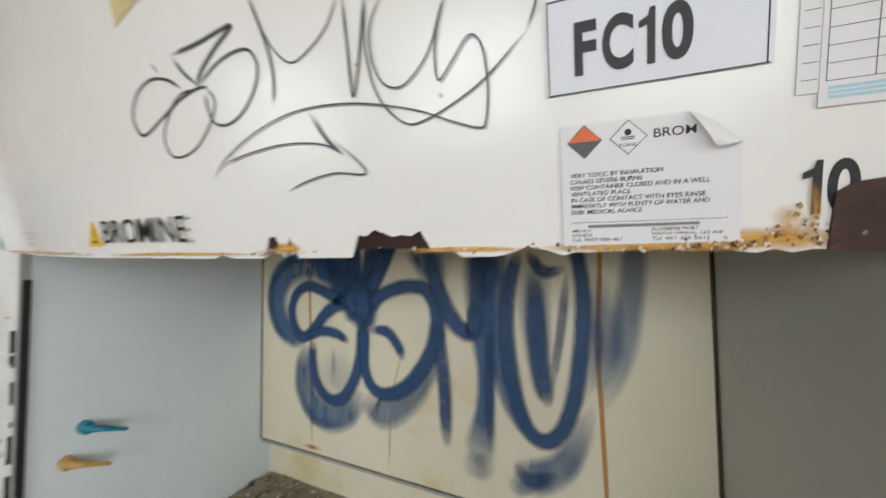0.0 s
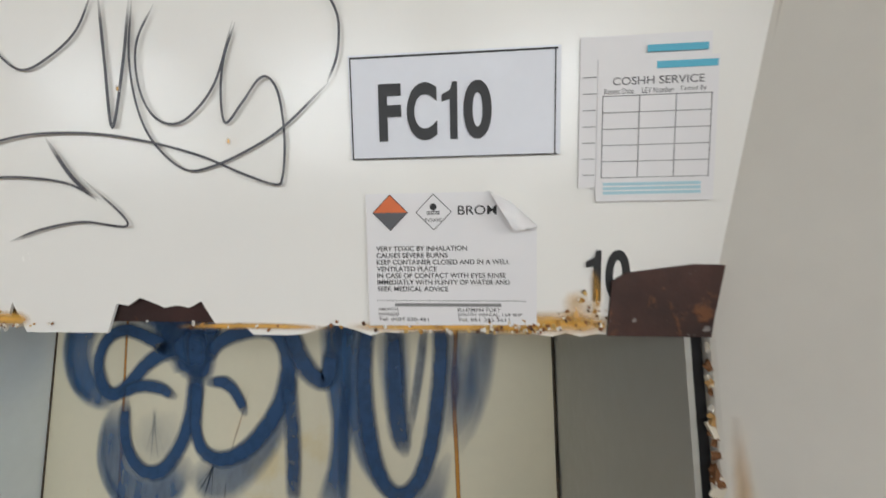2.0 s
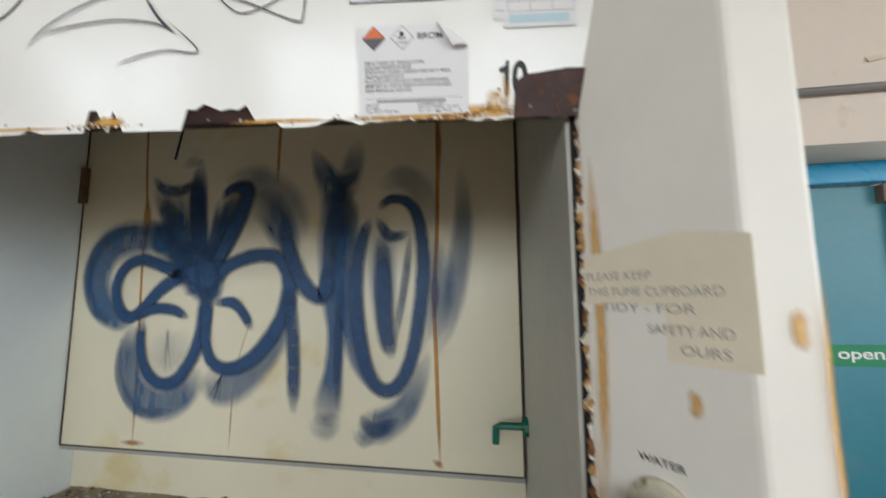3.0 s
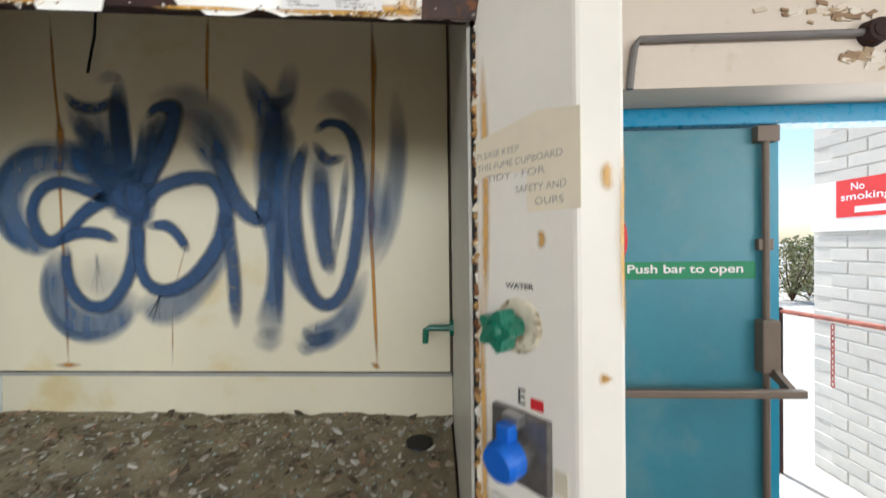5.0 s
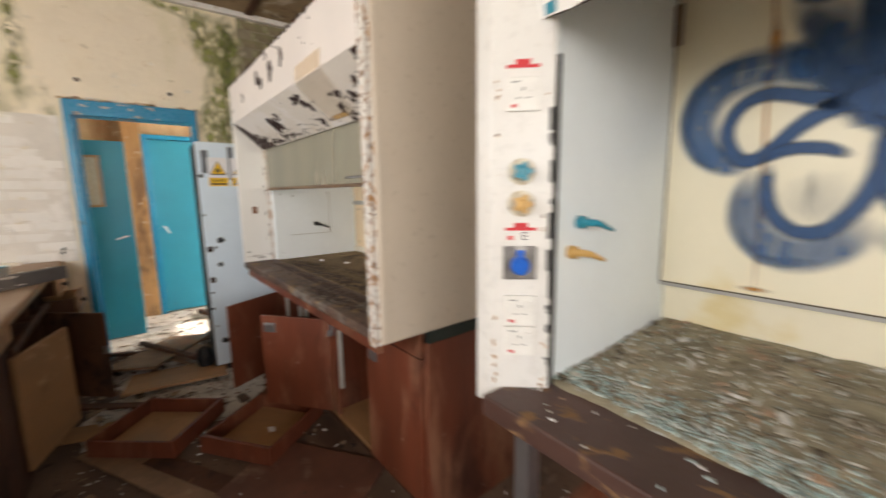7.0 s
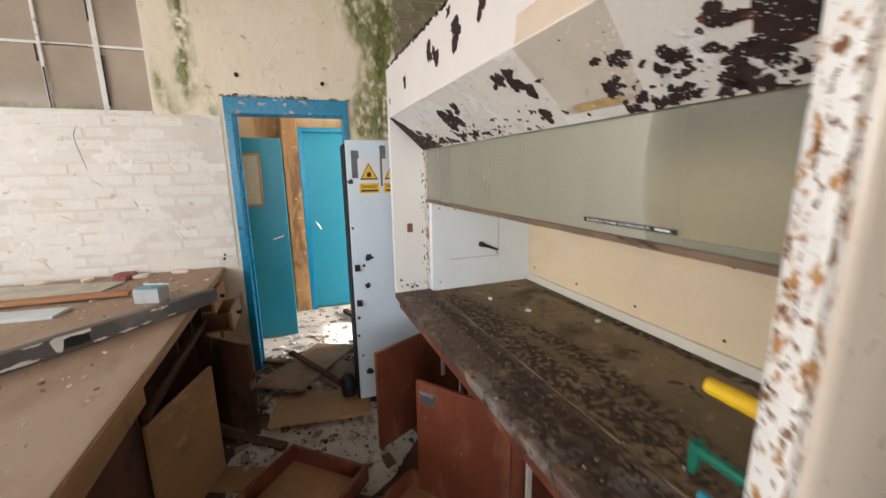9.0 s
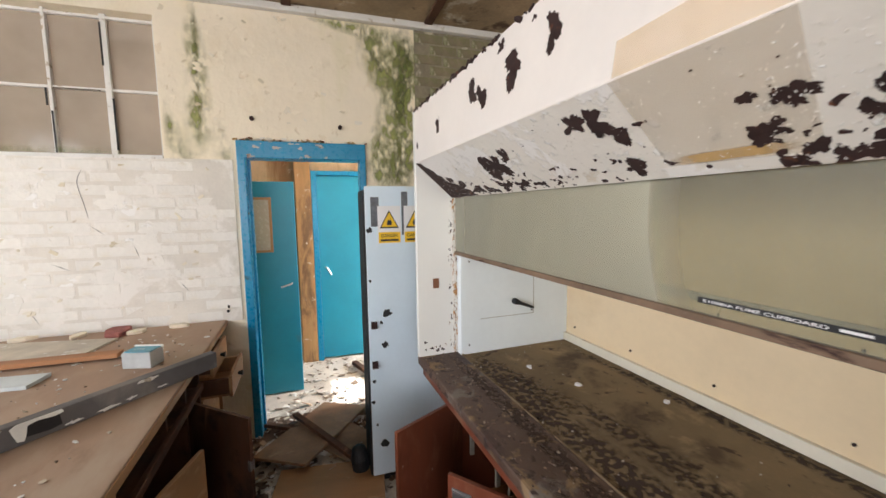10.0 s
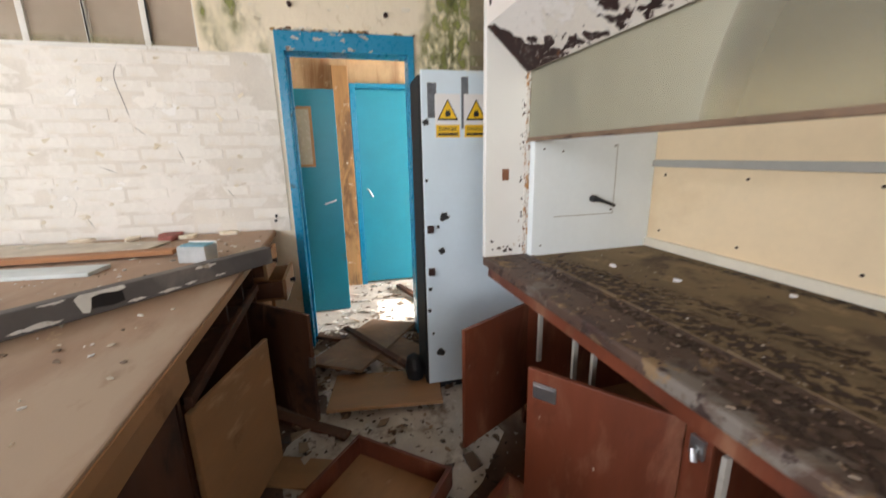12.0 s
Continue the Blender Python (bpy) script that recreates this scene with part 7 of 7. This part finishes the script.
for bx, by, s in ((8.5, 10.0, 1.15), (9.6, 10.8, 1.2), (7.4, 10.6, 1.05)):
    sh = thing("shrub", pose(bx, by, -0.06), "dry green shrub at the yard's edge", "shrub")
    bm = bmesh.new()
    for k in range(7):
        a = k * 0.9
        rod([(0, 0, 0), (0.2 * s * math.cos(a), 0.2 * s * math.sin(a), 0.5 * s), (0.42 * s * math.cos(a + 0.2), 0.42 * s * math.sin(a + 0.2), 1.0 * s)], [0.02, 0.013, 0.005], 6, bm=bm)
    part("stems", bm, M_WOODDARK, sh)
    vs, fs = [], []
    for k in range(1500):
        a, r, z = rng2.uniform(0, 6.28), abs(rng2.gauss(0, 0.35)) * s, rng2.uniform(0.15, 1.25) * s
        c = Vector((r * math.cos(a), r * math.sin(a), z + 0.1 * math.sin(5 * a)))
        d1 = Vector((rng2.uniform(-1, 1), rng2.uniform(-1, 1), rng2.uniform(-1, 1))) * 0.05
        d2 = Vector((rng2.uniform(-1, 1), rng2.uniform(-1, 1), rng2.uniform(-1, 1))) * 0.03
        b0 = len(vs)
        vs += [c - d1, c + d2, c + d1, c - d2]
        fs.append((b0, b0 + 1, b0 + 2, b0 + 3))
    me = bpy.data.meshes.new("leaves")
    me.from_pydata([tuple(v) for v in vs], [], fs)
    me.materials.append(islands("shrub leaves", ((0.20, 0.21, 0.09), (0.30, 0.28, 0.13), (0.16, 0.18, 0.07), (0.36, 0.32, 0.18))))
    lv = new("leaves", me)
    lv.parent = sh
# ---- whitewashed bricks of the west wall ----
plates = [mesh_of("brick", box(0, 0.016, 0, 0.212, 0, 0.064, b), M_BRICKWHITE) for b in (0.007, 0.0075, 0.0065)]
half = mesh_of("brick", box(0, 0.016, 0, 0.10, 0, 0.064, 0.005), M_BRICKWHITE)
part("mortar_bed", box(WX + 0.0005, WX + 0.0095, -2.4, -0.50, 0.86, 1.93), M_MORTAR, wall_w, "whitewashed joints")
for r in range(14):
    y = -2.39 + (0.1125 if r % 2 else 0.0)
    z = 0.872 + r * 0.0755
    if r % 2:
        o = new("brick", half)
        o.parent, o.matrix_basis = wall_w, pose(WX - 0.005, -2.39, z)
    while y + 0.212 < -0.495 - (0.12 if r > 11 else 0.0):
        o = new("brick", random.choice(plates))
        o.parent = wall_w
        o.matrix_basis = pose(WX - 0.0055 + random.uniform(-0.0015, 0.002), y, z + random.uniform(-0.002, 0.002), 0, random.uniform(-0.6, 0.6), random.uniform(-0.4, 0.4))
        y += 0.2235
for k in range(2):
    part("fixing_hole", rod([(WX + 0.012, -0.585 + 0.01 * k, 0.93 + 0.03 * k), (WX + 0.016, -0.585, 0.93 + 0.03 * k)], 0.01, 8), M_BLACK, wall_w)
for y, z in ((-0.37, 2.20), (0.19, 2.17)):
    part("wall_stud", rod([(WX, y, z), (WX + 0.02, y, z)], 0.014, 10), M_RUST, wall_w, "rusty bolt stub")
# panes and bars of the south windows
for wx in WINDOWS:
    wn_ = thing("window_2", pose(wx, SY - 0.12, 1.05), "white steel window", "window", kind="structure")
    for k in range(5):
        part("mullion", box(-0.8 + k * 0.39, -0.76 + k * 0.39, -0.02, 0.02, 0, 1.6), M_WHITEPAINT, wn_)
    for k in range(4):
        part("glazing_bar", box(-0.8, 0.8, -0.018, 0.018, 0.52 * k, 0.52 * k + 0.03), M_WHITEPAINT, wn_)

# ---- flaked patches of bare rust on the hood ----
def ragged(r, seed, stretch=1.0, n=26):
    rg = random.Random(seed)
    ph = [rg.uniform(0, 6.28) for _ in range(5)]
    out = []
    for k in range(n):
        a = k * math.tau / n
        q = 1 + 0.30 * math.sin(2 * a + ph[0]) + 0.25 * math.sin(3 * a + ph[1]) + 0.2 * math.sin(5 * a + ph[2]) + 0.16 * math.sin(8 * a + ph[3]) + rg.uniform(-0.12, 0.12)
        out.append((math.cos(a) * r * max(0.25, q) * stretch, math.sin(a) * r * max(0.25, q)))
    return out


def blotch(r, seed, stretch, x, v, limits):
    """One solid, uneven patch: the common outline of a few overlapping discs, torn at its rim."""
    rg = random.Random(seed)
    discs = [(0.0, 0.0, r * 0.55)] + [(rg.uniform(-0.8, 0.8) * r * stretch, rg.uniform(-0.8, 0.8) * r, r * rg.uniform(0.3, 0.6)) for _ in range(6 if r > 0.012 else 2)]
    rim, n = [], (56 if r > 0.012 else 14)
    for k in range(n):
        a = k * math.tau / n
        ca, sa, far = math.cos(a), math.sin(a), 0.2 * r
        for cx, cy, q in discs:
            along, off = cx * ca + cy * sa, cx * sa - cy * ca
            if abs(off) < q:
                far = max(far, along + math.sqrt(q * q - off * off))
        far *= rg.uniform(0.82, 1.10)
        rim.append((max(limits[0], min(limits[1], x + ca * far)), max(limits[2], min(limits[3], v + sa * far))))
    return prism(rim, 0, 0.0006)


SLOPE = axes((0, 0.178, 1.642), (1, 0, 0), (0, -0.178, 0.157))
SL = 0.237
patch_rng = random.Random(17)
spots = [(0.05, 0.03, 0.045, 1.6), (0.08, 0.09, 0.045, 1.5), (0.06, 0.15, 0.04, 1.3), (0.03, 0.205, 0.026, 1.2), (0.20, 0.05, 0.045, 1.8), (0.17, 0.11, 0.022, 1.6), (0.33, 0.030, 0.030, 2.2), (0.45, 0.022, 0.024, 2.4), (0.26, 0.015, 0.02, 2.5), (0.10, 0.02, 0.03, 2.0),
         (0.56, 0.150, 0.042, 0.9), (0.62, 0.120, 0.045, 1.2), (0.70, 0.145, 0.026, 1.6), (0.57, 0.080, 0.034, 1.0), (0.56, 0.035, 0.026, 1.8), (0.66, 0.030, 0.018, 2.4), (0.75, 0.025, 0.014, 2.6), (0.84, 0.022, 0.012, 2.4),
         (1.03, 0.180, 0.030, 1.2), (1.08, 0.165, 0.032, 1.0), (1.12, 0.125, 0.026, 0.7), (1.17, 0.14, 0.010, 1.2), (1.10, 0.040, 0.026, 0.8), (1.06, 0.065, 0.010, 1.4), (0.98, 0.05, 0.008, 2.0), (0.92, 0.06, 0.007, 2.4), (1.24, 0.02, 0.009, 1.4), (1.36, 0.018, 0.010, 1.6), (1.47, 0.03, 0.024, 1.2), (1.43, 0.10, 0.010, 2.0), (1.50, 0.10, 0.018, 1.6), (1.50, 0.065, 0.012, 2.0),
         (1.57, 0.14, 0.024, 0.7), (1.64, 0.12, 0.055, 0.9), (1.62, 0.07, 0.030, 1.5), (1.70, 0.16, 0.050, 0.7), (1.69, 0.21, 0.034, 0.8), (1.71, 0.09, 0.045, 0.8), (1.56, 0.03, 0.022, 1.4), (1.66, 0.02, 0.018, 1.6), (1.72, 0.03, 0.020, 1.0)]
for k in range(120):
    spots.append((patch_rng.choice((patch_rng.uniform(0.0, 1.1), patch_rng.uniform(1.38, 1.72))), min(0.22, abs(patch_rng.gauss(0, 0.032)) + 0.005), patch_rng.uniform(0.002, 0.006), patch_rng.uniform(0.8, 2.0)))
for k in range(70):
    spots.append((patch_rng.uniform(1.34, 1.735), 0.008 + 0.15 * patch_rng.random() ** 1.5, patch_rng.uniform(0.006, 0.017), patch_rng.uniform(0.8, 2.2)))
for k in range(36):
    spots.append((patch_rng.uniform(0.25, 1.2), 0.008 + 0.07 * patch_rng.random() ** 1.3, patch_rng.uniform(0.004, 0.010), patch_rng.uniform(0.8, 2.4)))
for k in range(16):
    spots.append((patch_rng.uniform(0.2, 1.7), patch_rng.uniform(0.05, 0.22), patch_rng.uniform(0.0015, 0.0035), patch_rng.uniform(0.8, 2.0)))
for k, (x, v, r, st) in enumerate(spots):
    part("flaked_patch", blotch(r, 100 + k, st, x, v, (0.002, W2 - 0.002, 0.001, SL - 0.004)), M_RUST, f2, at=SLOPE @ Matrix.Translation((0, 0, 0.0004 + 0.00003 * (k % 5))))
bmq = bmesh.new()
qr = random.Random(71)
for k in range(1300):
    zone = qr.random()
    if zone < 0.30:
        x, v = qr.uniform(0.05, 0.55), min(0.22, abs(qr.gauss(0.06, 0.06)) + 0.006)
    elif zone < 0.62:
        x, v = qr.uniform(1.35, 1.735), qr.uniform(0.006, 0.20)
    else:
        x, v = qr.uniform(0.3, 1.7), qr.uniform(0.006, 0.22)
    q = qr.uniform(0.0004, 0.0015)
    box(-q * 1.5, q * 1.5, -q * 0.7, q * 0.7, 0.0, 0.0004 + 0.2 * q, bm=bmq, m=SLOPE @ Matrix.Translation((x, v, 0.0006)) @ Euler((qr.uniform(-0.3, 0.3), qr.uniform(-0.3, 0.3), qr.uniform(0, 3.1))).to_matrix().to_4x4())
tagged(part("blistered_paint", bmq, islands("blistered paint", ((0.82, 0.80, 0.76), (0.76, 0.72, 0.66), (0.70, 0.65, 0.58), (0.84, 0.82, 0.80)), 0.5), f2, "lifted flakes and blisters of white paint"), kind="stuff")
FACE = axes((0, -0.0003, 1.80), (1, 0, 0), (0, 0, 1))
for k, (x, v, r, st) in enumerate(((0.31, 0.10, 0.020, 1.0), (0.62, 0.135, 0.024, 1.2), (0.68, 0.11, 0.020, 1.6), (0.70, 0.085, 0.016, 1.0), (0.86, 0.15, 0.028, 1.2), (0.85, 0.105, 0.022, 1.0), (1.02, 0.16, 0.022, 1.0), (1.01, 0.125, 0.016, 0.9), (0.80, 0.20, 0.010, 2.0), (0.95, 0.205, 0.006, 2.0), (0.04, 0.07, 0.012, 1.0), (1.30, 0.12, 0.004, 1.0), (1.26, 0.15, 0.005, 2.0), (1.36, 0.19, 0.006, 1.6))):
    part("flaked_patch", blotch(r * 1.35, 300 + k, st * 0.7, x, v, (0.002, W2 - 0.002, 0.002, 0.228)), M_RUST, f2, at=FACE)
M_OCHRESMEAR = paint("ochre smear", (0.66, 0.40, 0.12), 0.6, 20, 0.35)
M_TANFILM = paint("tan adhesive film", (0.62, 0.50, 0.33), 0.6, 8, 0.12)
smear = Strokes(lambda x, v, lift: SLOPE @ Vector((x, v, lift)), "ochre_smear", M_OCHRESMEAR, f2)
stroke(smear, [(1.18, 0.040), (1.28, 0.042), (1.38, 0.042)], 0.026, 0.62)


def adhesive(m, pts, material, strength):
    """The print left by a sticker: an even film within four corners."""
    bm = bmesh.new()
    uv = bm.loops.layers.uv.new("paint")
    fa = bm.faces.new([bm.verts.new((x, y, 0.0003)) for x, y in pts])
    for loop in fa.loops:
        loop[uv].uv = (strength, 0.5)
    return part("adhesive_film", bm, material, f2, "tan print left by a sticker", at=m)


adhesive(SLOPE, [(1.17, 0.03), (1.40, 0.025), (1.44, 0.236), (1.17, 0.236)], M_TANFILM, 0.26)
adhesive(FACE, [(1.18, 0.002), (1.44, 0.002), (1.45, 0.066), (1.19, 0.058)], paint("ochre adhesive", (0.76, 0.52, 0.22), 0.6, 12, 0.1), 0.32)

# ---- algae and bare brick on the west wall ----
M_ALGAE = paint("green algae", (0.30, 0.32, 0.11), 0.95, 20, 1.0, 1.3, 0.6)
M_ALGAEDARK = paint("dark algae", (0.15, 0.17, 0.055), 0.95, 26, 1.0, 1.5, 0.6)
alg = Strokes(lambda y, z, lift: Vector((WX + lift, y, z)), "algae_streak", M_ALGAE, wall_w)
algd = Strokes(lambda y, z, lift: Vector((WX + 0.002 + lift, y, z)), "algae_streak", M_ALGAEDARK, wall_w)
for pts, w, a in (([(0.62, 2.9), (0.60, 2.5), (0.58, 2.1), (0.56, 1.65)], (0.34, 0.30, 0.36, 0.30), 0.8), ([(0.36, 2.88), (0.46, 2.65), (0.52, 2.35)], (0.16, 0.30, 0.14), 0.75), ([(0.68, 2.88), (0.68, 2.3), (0.66, 1.7)], 0.22, 0.9), ([(0.0, 2.88), (0.3, 2.85), (0.6, 2.8)], (0.06, 0.12, 0.20), 0.7), ([(0.42, 2.2), (0.46, 1.95), (0.44, 1.7)], (0.10, 0.24, 0.20), 0.65),
                  ([(-0.68, 2.89), (-0.67, 2.4), (-0.69, 1.95)], (0.12, 0.16, 0.22), 0.65), ([(-0.86, 2.3), (-0.80, 2.0), (-0.66, 1.72)], (0.05, 0.16, 0.20), 0.45), ([(-0.56, 2.2), (-0.53, 1.75)], 0.14, 0.40), ([(-0.9, 1.95), (-1.5, 1.96), (-2.2, 1.95)], 0.07, 0.30)):
    stroke(alg, pts, w, a)
for pts, w, a in (([(0.66, 2.89), (0.64, 2.5), (0.60, 2.15)], (0.20, 0.16, 0.10), 0.8), ([(-0.66, 2.89), (-0.668, 2.5), (-0.672, 2.05)], (0.05, 0.035, 0.05), 0.42), ([(0.60, 2.1), (0.57, 1.75)], (0.08, 0.16), 0.6), ([(0.40, 2.75), (0.50, 2.55)], (0.05, 0.10), 0.7)):
    stroke(algd, pts, w, a)
M_CRACK = paint("crack line", (0.16, 0.12, 0.09), 0.9, 60, 0.6)
crk = Strokes(lambda y, z, lift: Vector((WX + 0.0135 + lift, y, z)), "crack", M_CRACK, wall_w)
for pts in ([(-1.30, 1.86), (-1.33, 1.78), (-1.31, 1.66), (-1.29, 1.55)], [(-1.29, 1.52), (-1.22, 1.46)], [(-1.08, 1.40), (-1.05, 1.30)], [(-1.62, 1.02), (-1.58, 0.93)], [(-0.85, 1.15), (-0.80, 1.08)], [(-1.5, 1.3), (-1.4, 1.25)]):
    stroke(crk, pts, 0.006, 0.7)
M_BRICKRAW = surf("bare old brick", (0.27, 0.215, 0.145), 0.9, var=0.3, var_scale=6, bump=0.6, rand=0.14, layers=(((0.60, 0.54, 0.42), 7, 0.55, 0.05, 0.9, ISO, 0.3), ((0.19, 0.21, 0.08), 3, 0.50, 0.14, 0.95, ISO, 0.0)))
part("mortar_bed", box(WX + 0.0005, WX + 0.0022, 0.735, NY - 0.004, 1.74, 2.89), surf("dirty mortar", (0.30, 0.26, 0.18), 0.95, var=0.3, var_scale=6, bump=0.6, layers=(((0.58, 0.52, 0.40), 5, 0.56, 0.06, 0.9, ISO, 0.2),)), wall_w, "dirty old mortar")
rawb = mesh_of("brick", box(0, 0.014, 0, 0.212, 0, 0.064, 0.004), M_BRICKRAW)
for r in range(15):
    y = 0.74 + (0.1125 if r % 2 else 0.0)
    while y + 0.212 < NY - 0.005:
        o = new("brick", rawb)
        o.parent = wall_w
        o.matrix_basis = pose(WX - 0.009 + random.uniform(-0.003, 0.003), y + random.uniform(-0.008, 0.004), 1.75 + r * 0.0755 + random.uniform(-0.003, 0.003), random.uniform(-1, 1))
        y += 0.2235
M_CURL = islands("curled plaster", ((0.78, 0.71, 0.57), (0.72, 0.64, 0.48), (0.82, 0.76, 0.64)))
bmk = bmesh.new()
for k in range(60):
    y, z = random.choice(((random.uniform(-0.85, 0.4), random.uniform(2.1, 2.85)), (random.uniform(-2.3, -0.6), random.uniform(0.95, 1.9))))
    s = random.uniform(0.006, 0.026)
    box(-0.001, 0.001, -s, s, -s * 0.5, s * 0.5, bm=bmk, m=pose(WX + 0.012 if y < -0.6 and z < 1.93 else WX + 0.003, y, z, random.uniform(-60, 60), random.uniform(-30, 30), random.uniform(-15, 15)))
tagged(part("plaster_curls", bmk, M_CURL, wall_w, "curling flakes of plaster"), kind="stuff")

# lifted, curling skins of plaster above the door
lr = random.Random(808)
for k in range(100):
    y, z = (lr.uniform(-0.86, 0.42), lr.uniform(2.10, 2.86)) if k < 55 else (lr.uniform(-2.3, -0.62), lr.uniform(0.95, 1.88))
    r, lean, hang = lr.uniform(0.006, 0.024), lr.uniform(3, 10), (0.0022 if k < 55 else 0.0115)
    rim = ragged(r, 1300 + k, lr.uniform(0.7, 1.6), 12)
    low = min(b for _, b in rim)
    part("plaster_flake", prism([(a, b - low) for a, b in rim], 0, 0.0012), M_PLASTER if k < 55 else M_BRICKWHITE, wall_w, at=axes((WX + hang, y, z), (0, 1, 0), (0, 0, 1)) @ pose(0, 0, 0, lean, 0, lr.uniform(-40, 40)))

# skins of old plaster left on the whitewashed brickwork
for k in range(16):
    rg = random.Random(500 + k)
    y, z, r = rg.uniform(-2.3, -0.62), 0.93 + abs(rg.gauss(0, 0.45)) % 0.9, rg.choice((0.02, 0.03, 0.05, 0.07))
    rim = [(max(-2.38, min(-0.51, y + a)), max(0.875, min(1.915, z + b))) for a, b in ragged(r, 700 + k, rg.uniform(0.9, 2.0))]
    part("plaster_skin", prism(rim, 0, 0.0008 + 0.0001 * k), M_BRICKWHITE, wall_w, at=axes((WX + 0.0105, 0, 0), (0, 1, 0), (0, 0, 1)))
# dark damp flaking along the joint of the second worktop
M_DAMP = paint("dark damp stain", (0.05, 0.028, 0.02), 0.8, 45, 0.8, 2.2)
damp = Strokes(lambda x, y, lift: Vector((x, y, 0.8842 + lift * 0.5)), "damp_stain", M_DAMP, f2)
for pts, w, a in (([(0.05, 0.27), (0.5, 0.26), (1.0, 0.27), (1.7, 0.28)], 0.16, 0.95), ([(0.5, 0.38), (1.0, 0.42), (1.6, 0.36)], 0.14, 0.6), ([(0.1, 0.75), (0.9, 0.765), (1.65, 0.76)], 0.06, 0.8), ([(0.2, 0.33), (0.7, 0.35)], 0.10, 0.6)):
    stroke(damp, pts, w, a)
lipd = Strokes(lambda x, y, lift: Vector((x, y, 0.8864 + lift * 0.5)), "damp_stain", M_DAMP, f2)
for pts, w, a in (([(0.05, 0.15), (0.6, 0.155), (1.2, 0.15), (1.7, 0.155)], 0.07, 0.95), ([(0.9, 0.08), (1.3, 0.07), (1.6, 0.09)], 0.10, 0.7)):
    stroke(lipd, pts, w, a)

# rust breaking through the second cupboard's white cheek and the pillar's foot
CHEEK = axes((0.0013, 0, 0), (0, 1, 0), (0, 0, 1))
crg = random.Random(91)
for k in range(44):
    if k < 26:
        y, z, r = 0.172 - abs(crg.gauss(0, 0.008)), crg.uniform(0.92, 1.63), crg.uniform(0.002, 0.007)
    else:
        y, z, r = crg.uniform(0.02, 0.16), 0.905 + abs(crg.gauss(0, 0.03)), crg.uniform(0.002, 0.008)
    rim = [(max(0.002, y + a), max(0.89, z + b)) for a, b in ragged(r, 900 + k, crg.uniform(0.5, 1.0), 14)]
    part("rust_spot", prism(rim, 0, 0.0006 + 0.00002 * k), M_RUST if k % 3 else M_RUSTEDGE, f2, at=CHEEK)
M_RUSTSPOT = surf("ochre rust", (0.46, 0.24, 0.06), 0.8, var=0.3, var_scale=40, bump=0.4, layers=(((0.14, 0.06, 0.03), 60, 0.56, 0.05, 0.9, ISO, 0.0),))
LFACE = face_frame(LA, LB, 0.0, 0.0, 0.0006)
for k in range(22):
    s, z, r = crg.choice((crg.uniform(0.004, 0.02), crg.uniform(0.118, 0.136))), crg.choice((crg.uniform(0.84, 1.0), crg.uniform(0.84, 1.6))), crg.uniform(0.0015, 0.006)
    part("rust_spot", prism([(s + a, z + b) for a, b in ragged(r, 950 + k, 0.7, 14)], 0, 0.0005 + 0.00002 * k), M_RUSTSPOT, fc, at=LFACE)

# bare corner of the hood's underside
part("flaked_patch", prism([(0.002, 0.002), (0.26, 0.002), (0.245, 0.02), (0.21, 0.028), (0.20, 0.05), (0.165, 0.06), (0.17, 0.085), (0.13, 0.10), (0.135, 0.13), (0.10, 0.15), (0.085, 0.19), (0.05, 0.205), (0.03, 0.232), (0.002, 0.234)], 0, 0.00035), M_RUST, f2, at=SLOPE @ Matrix.Translation((0, 0, 0.0004)))
# chipped paint on the blue door frame
M_CHIPPED = surf("bare chipped wood and primer", (0.52, 0.50, 0.46), 0.8, var=0.3, var_scale=30, bump=0.4, layers=(((0.20, 0.11, 0.06), 25, 0.55, 0.06, 0.9, ISO, -0.3),))
for k in range(30):
    if k < 16:
        y, z = crg.uniform(-0.40, 0.39), crg.choice((2.045, 1.955, 2.02)) + crg.uniform(-0.008, 0.008)
    else:
        y, z = crg.choice((-0.418, -0.372, 0.362, 0.402)) + crg.uniform(-0.004, 0.004), crg.uniform(0.1, 1.9)
    r = crg.uniform(0.003, 0.010)
    rim = [(max(-0.422, min(0.407, y + a)), min(2.053, z + b)) for a, b in ragged(r, 1000 + k, 2.2 if k < 16 else 0.35, 14)]
    part("chip", prism(rim, 0, 0.0005 + 0.00002 * k), M_CHIPPED, df, at=axes((0.0222 if k < 16 else 0.0202, 0, 0), (0, 1, 0), (0, 0, 1)))
flakes("floor_litter", 170, lambda r: (r.normal(-4.25, 0.3), r.uniform(-0.5, 0.3), 0.006), (0.015, 0.055), 0.003, islands("pale scraps", ((0.72, 0.70, 0.66), (0.60, 0.54, 0.46), (0.78, 0.77, 0.75), (0.40, 0.30, 0.20))), "pale scraps of plaster and paper by the doorway", "litter", 47, tilt=0.5)
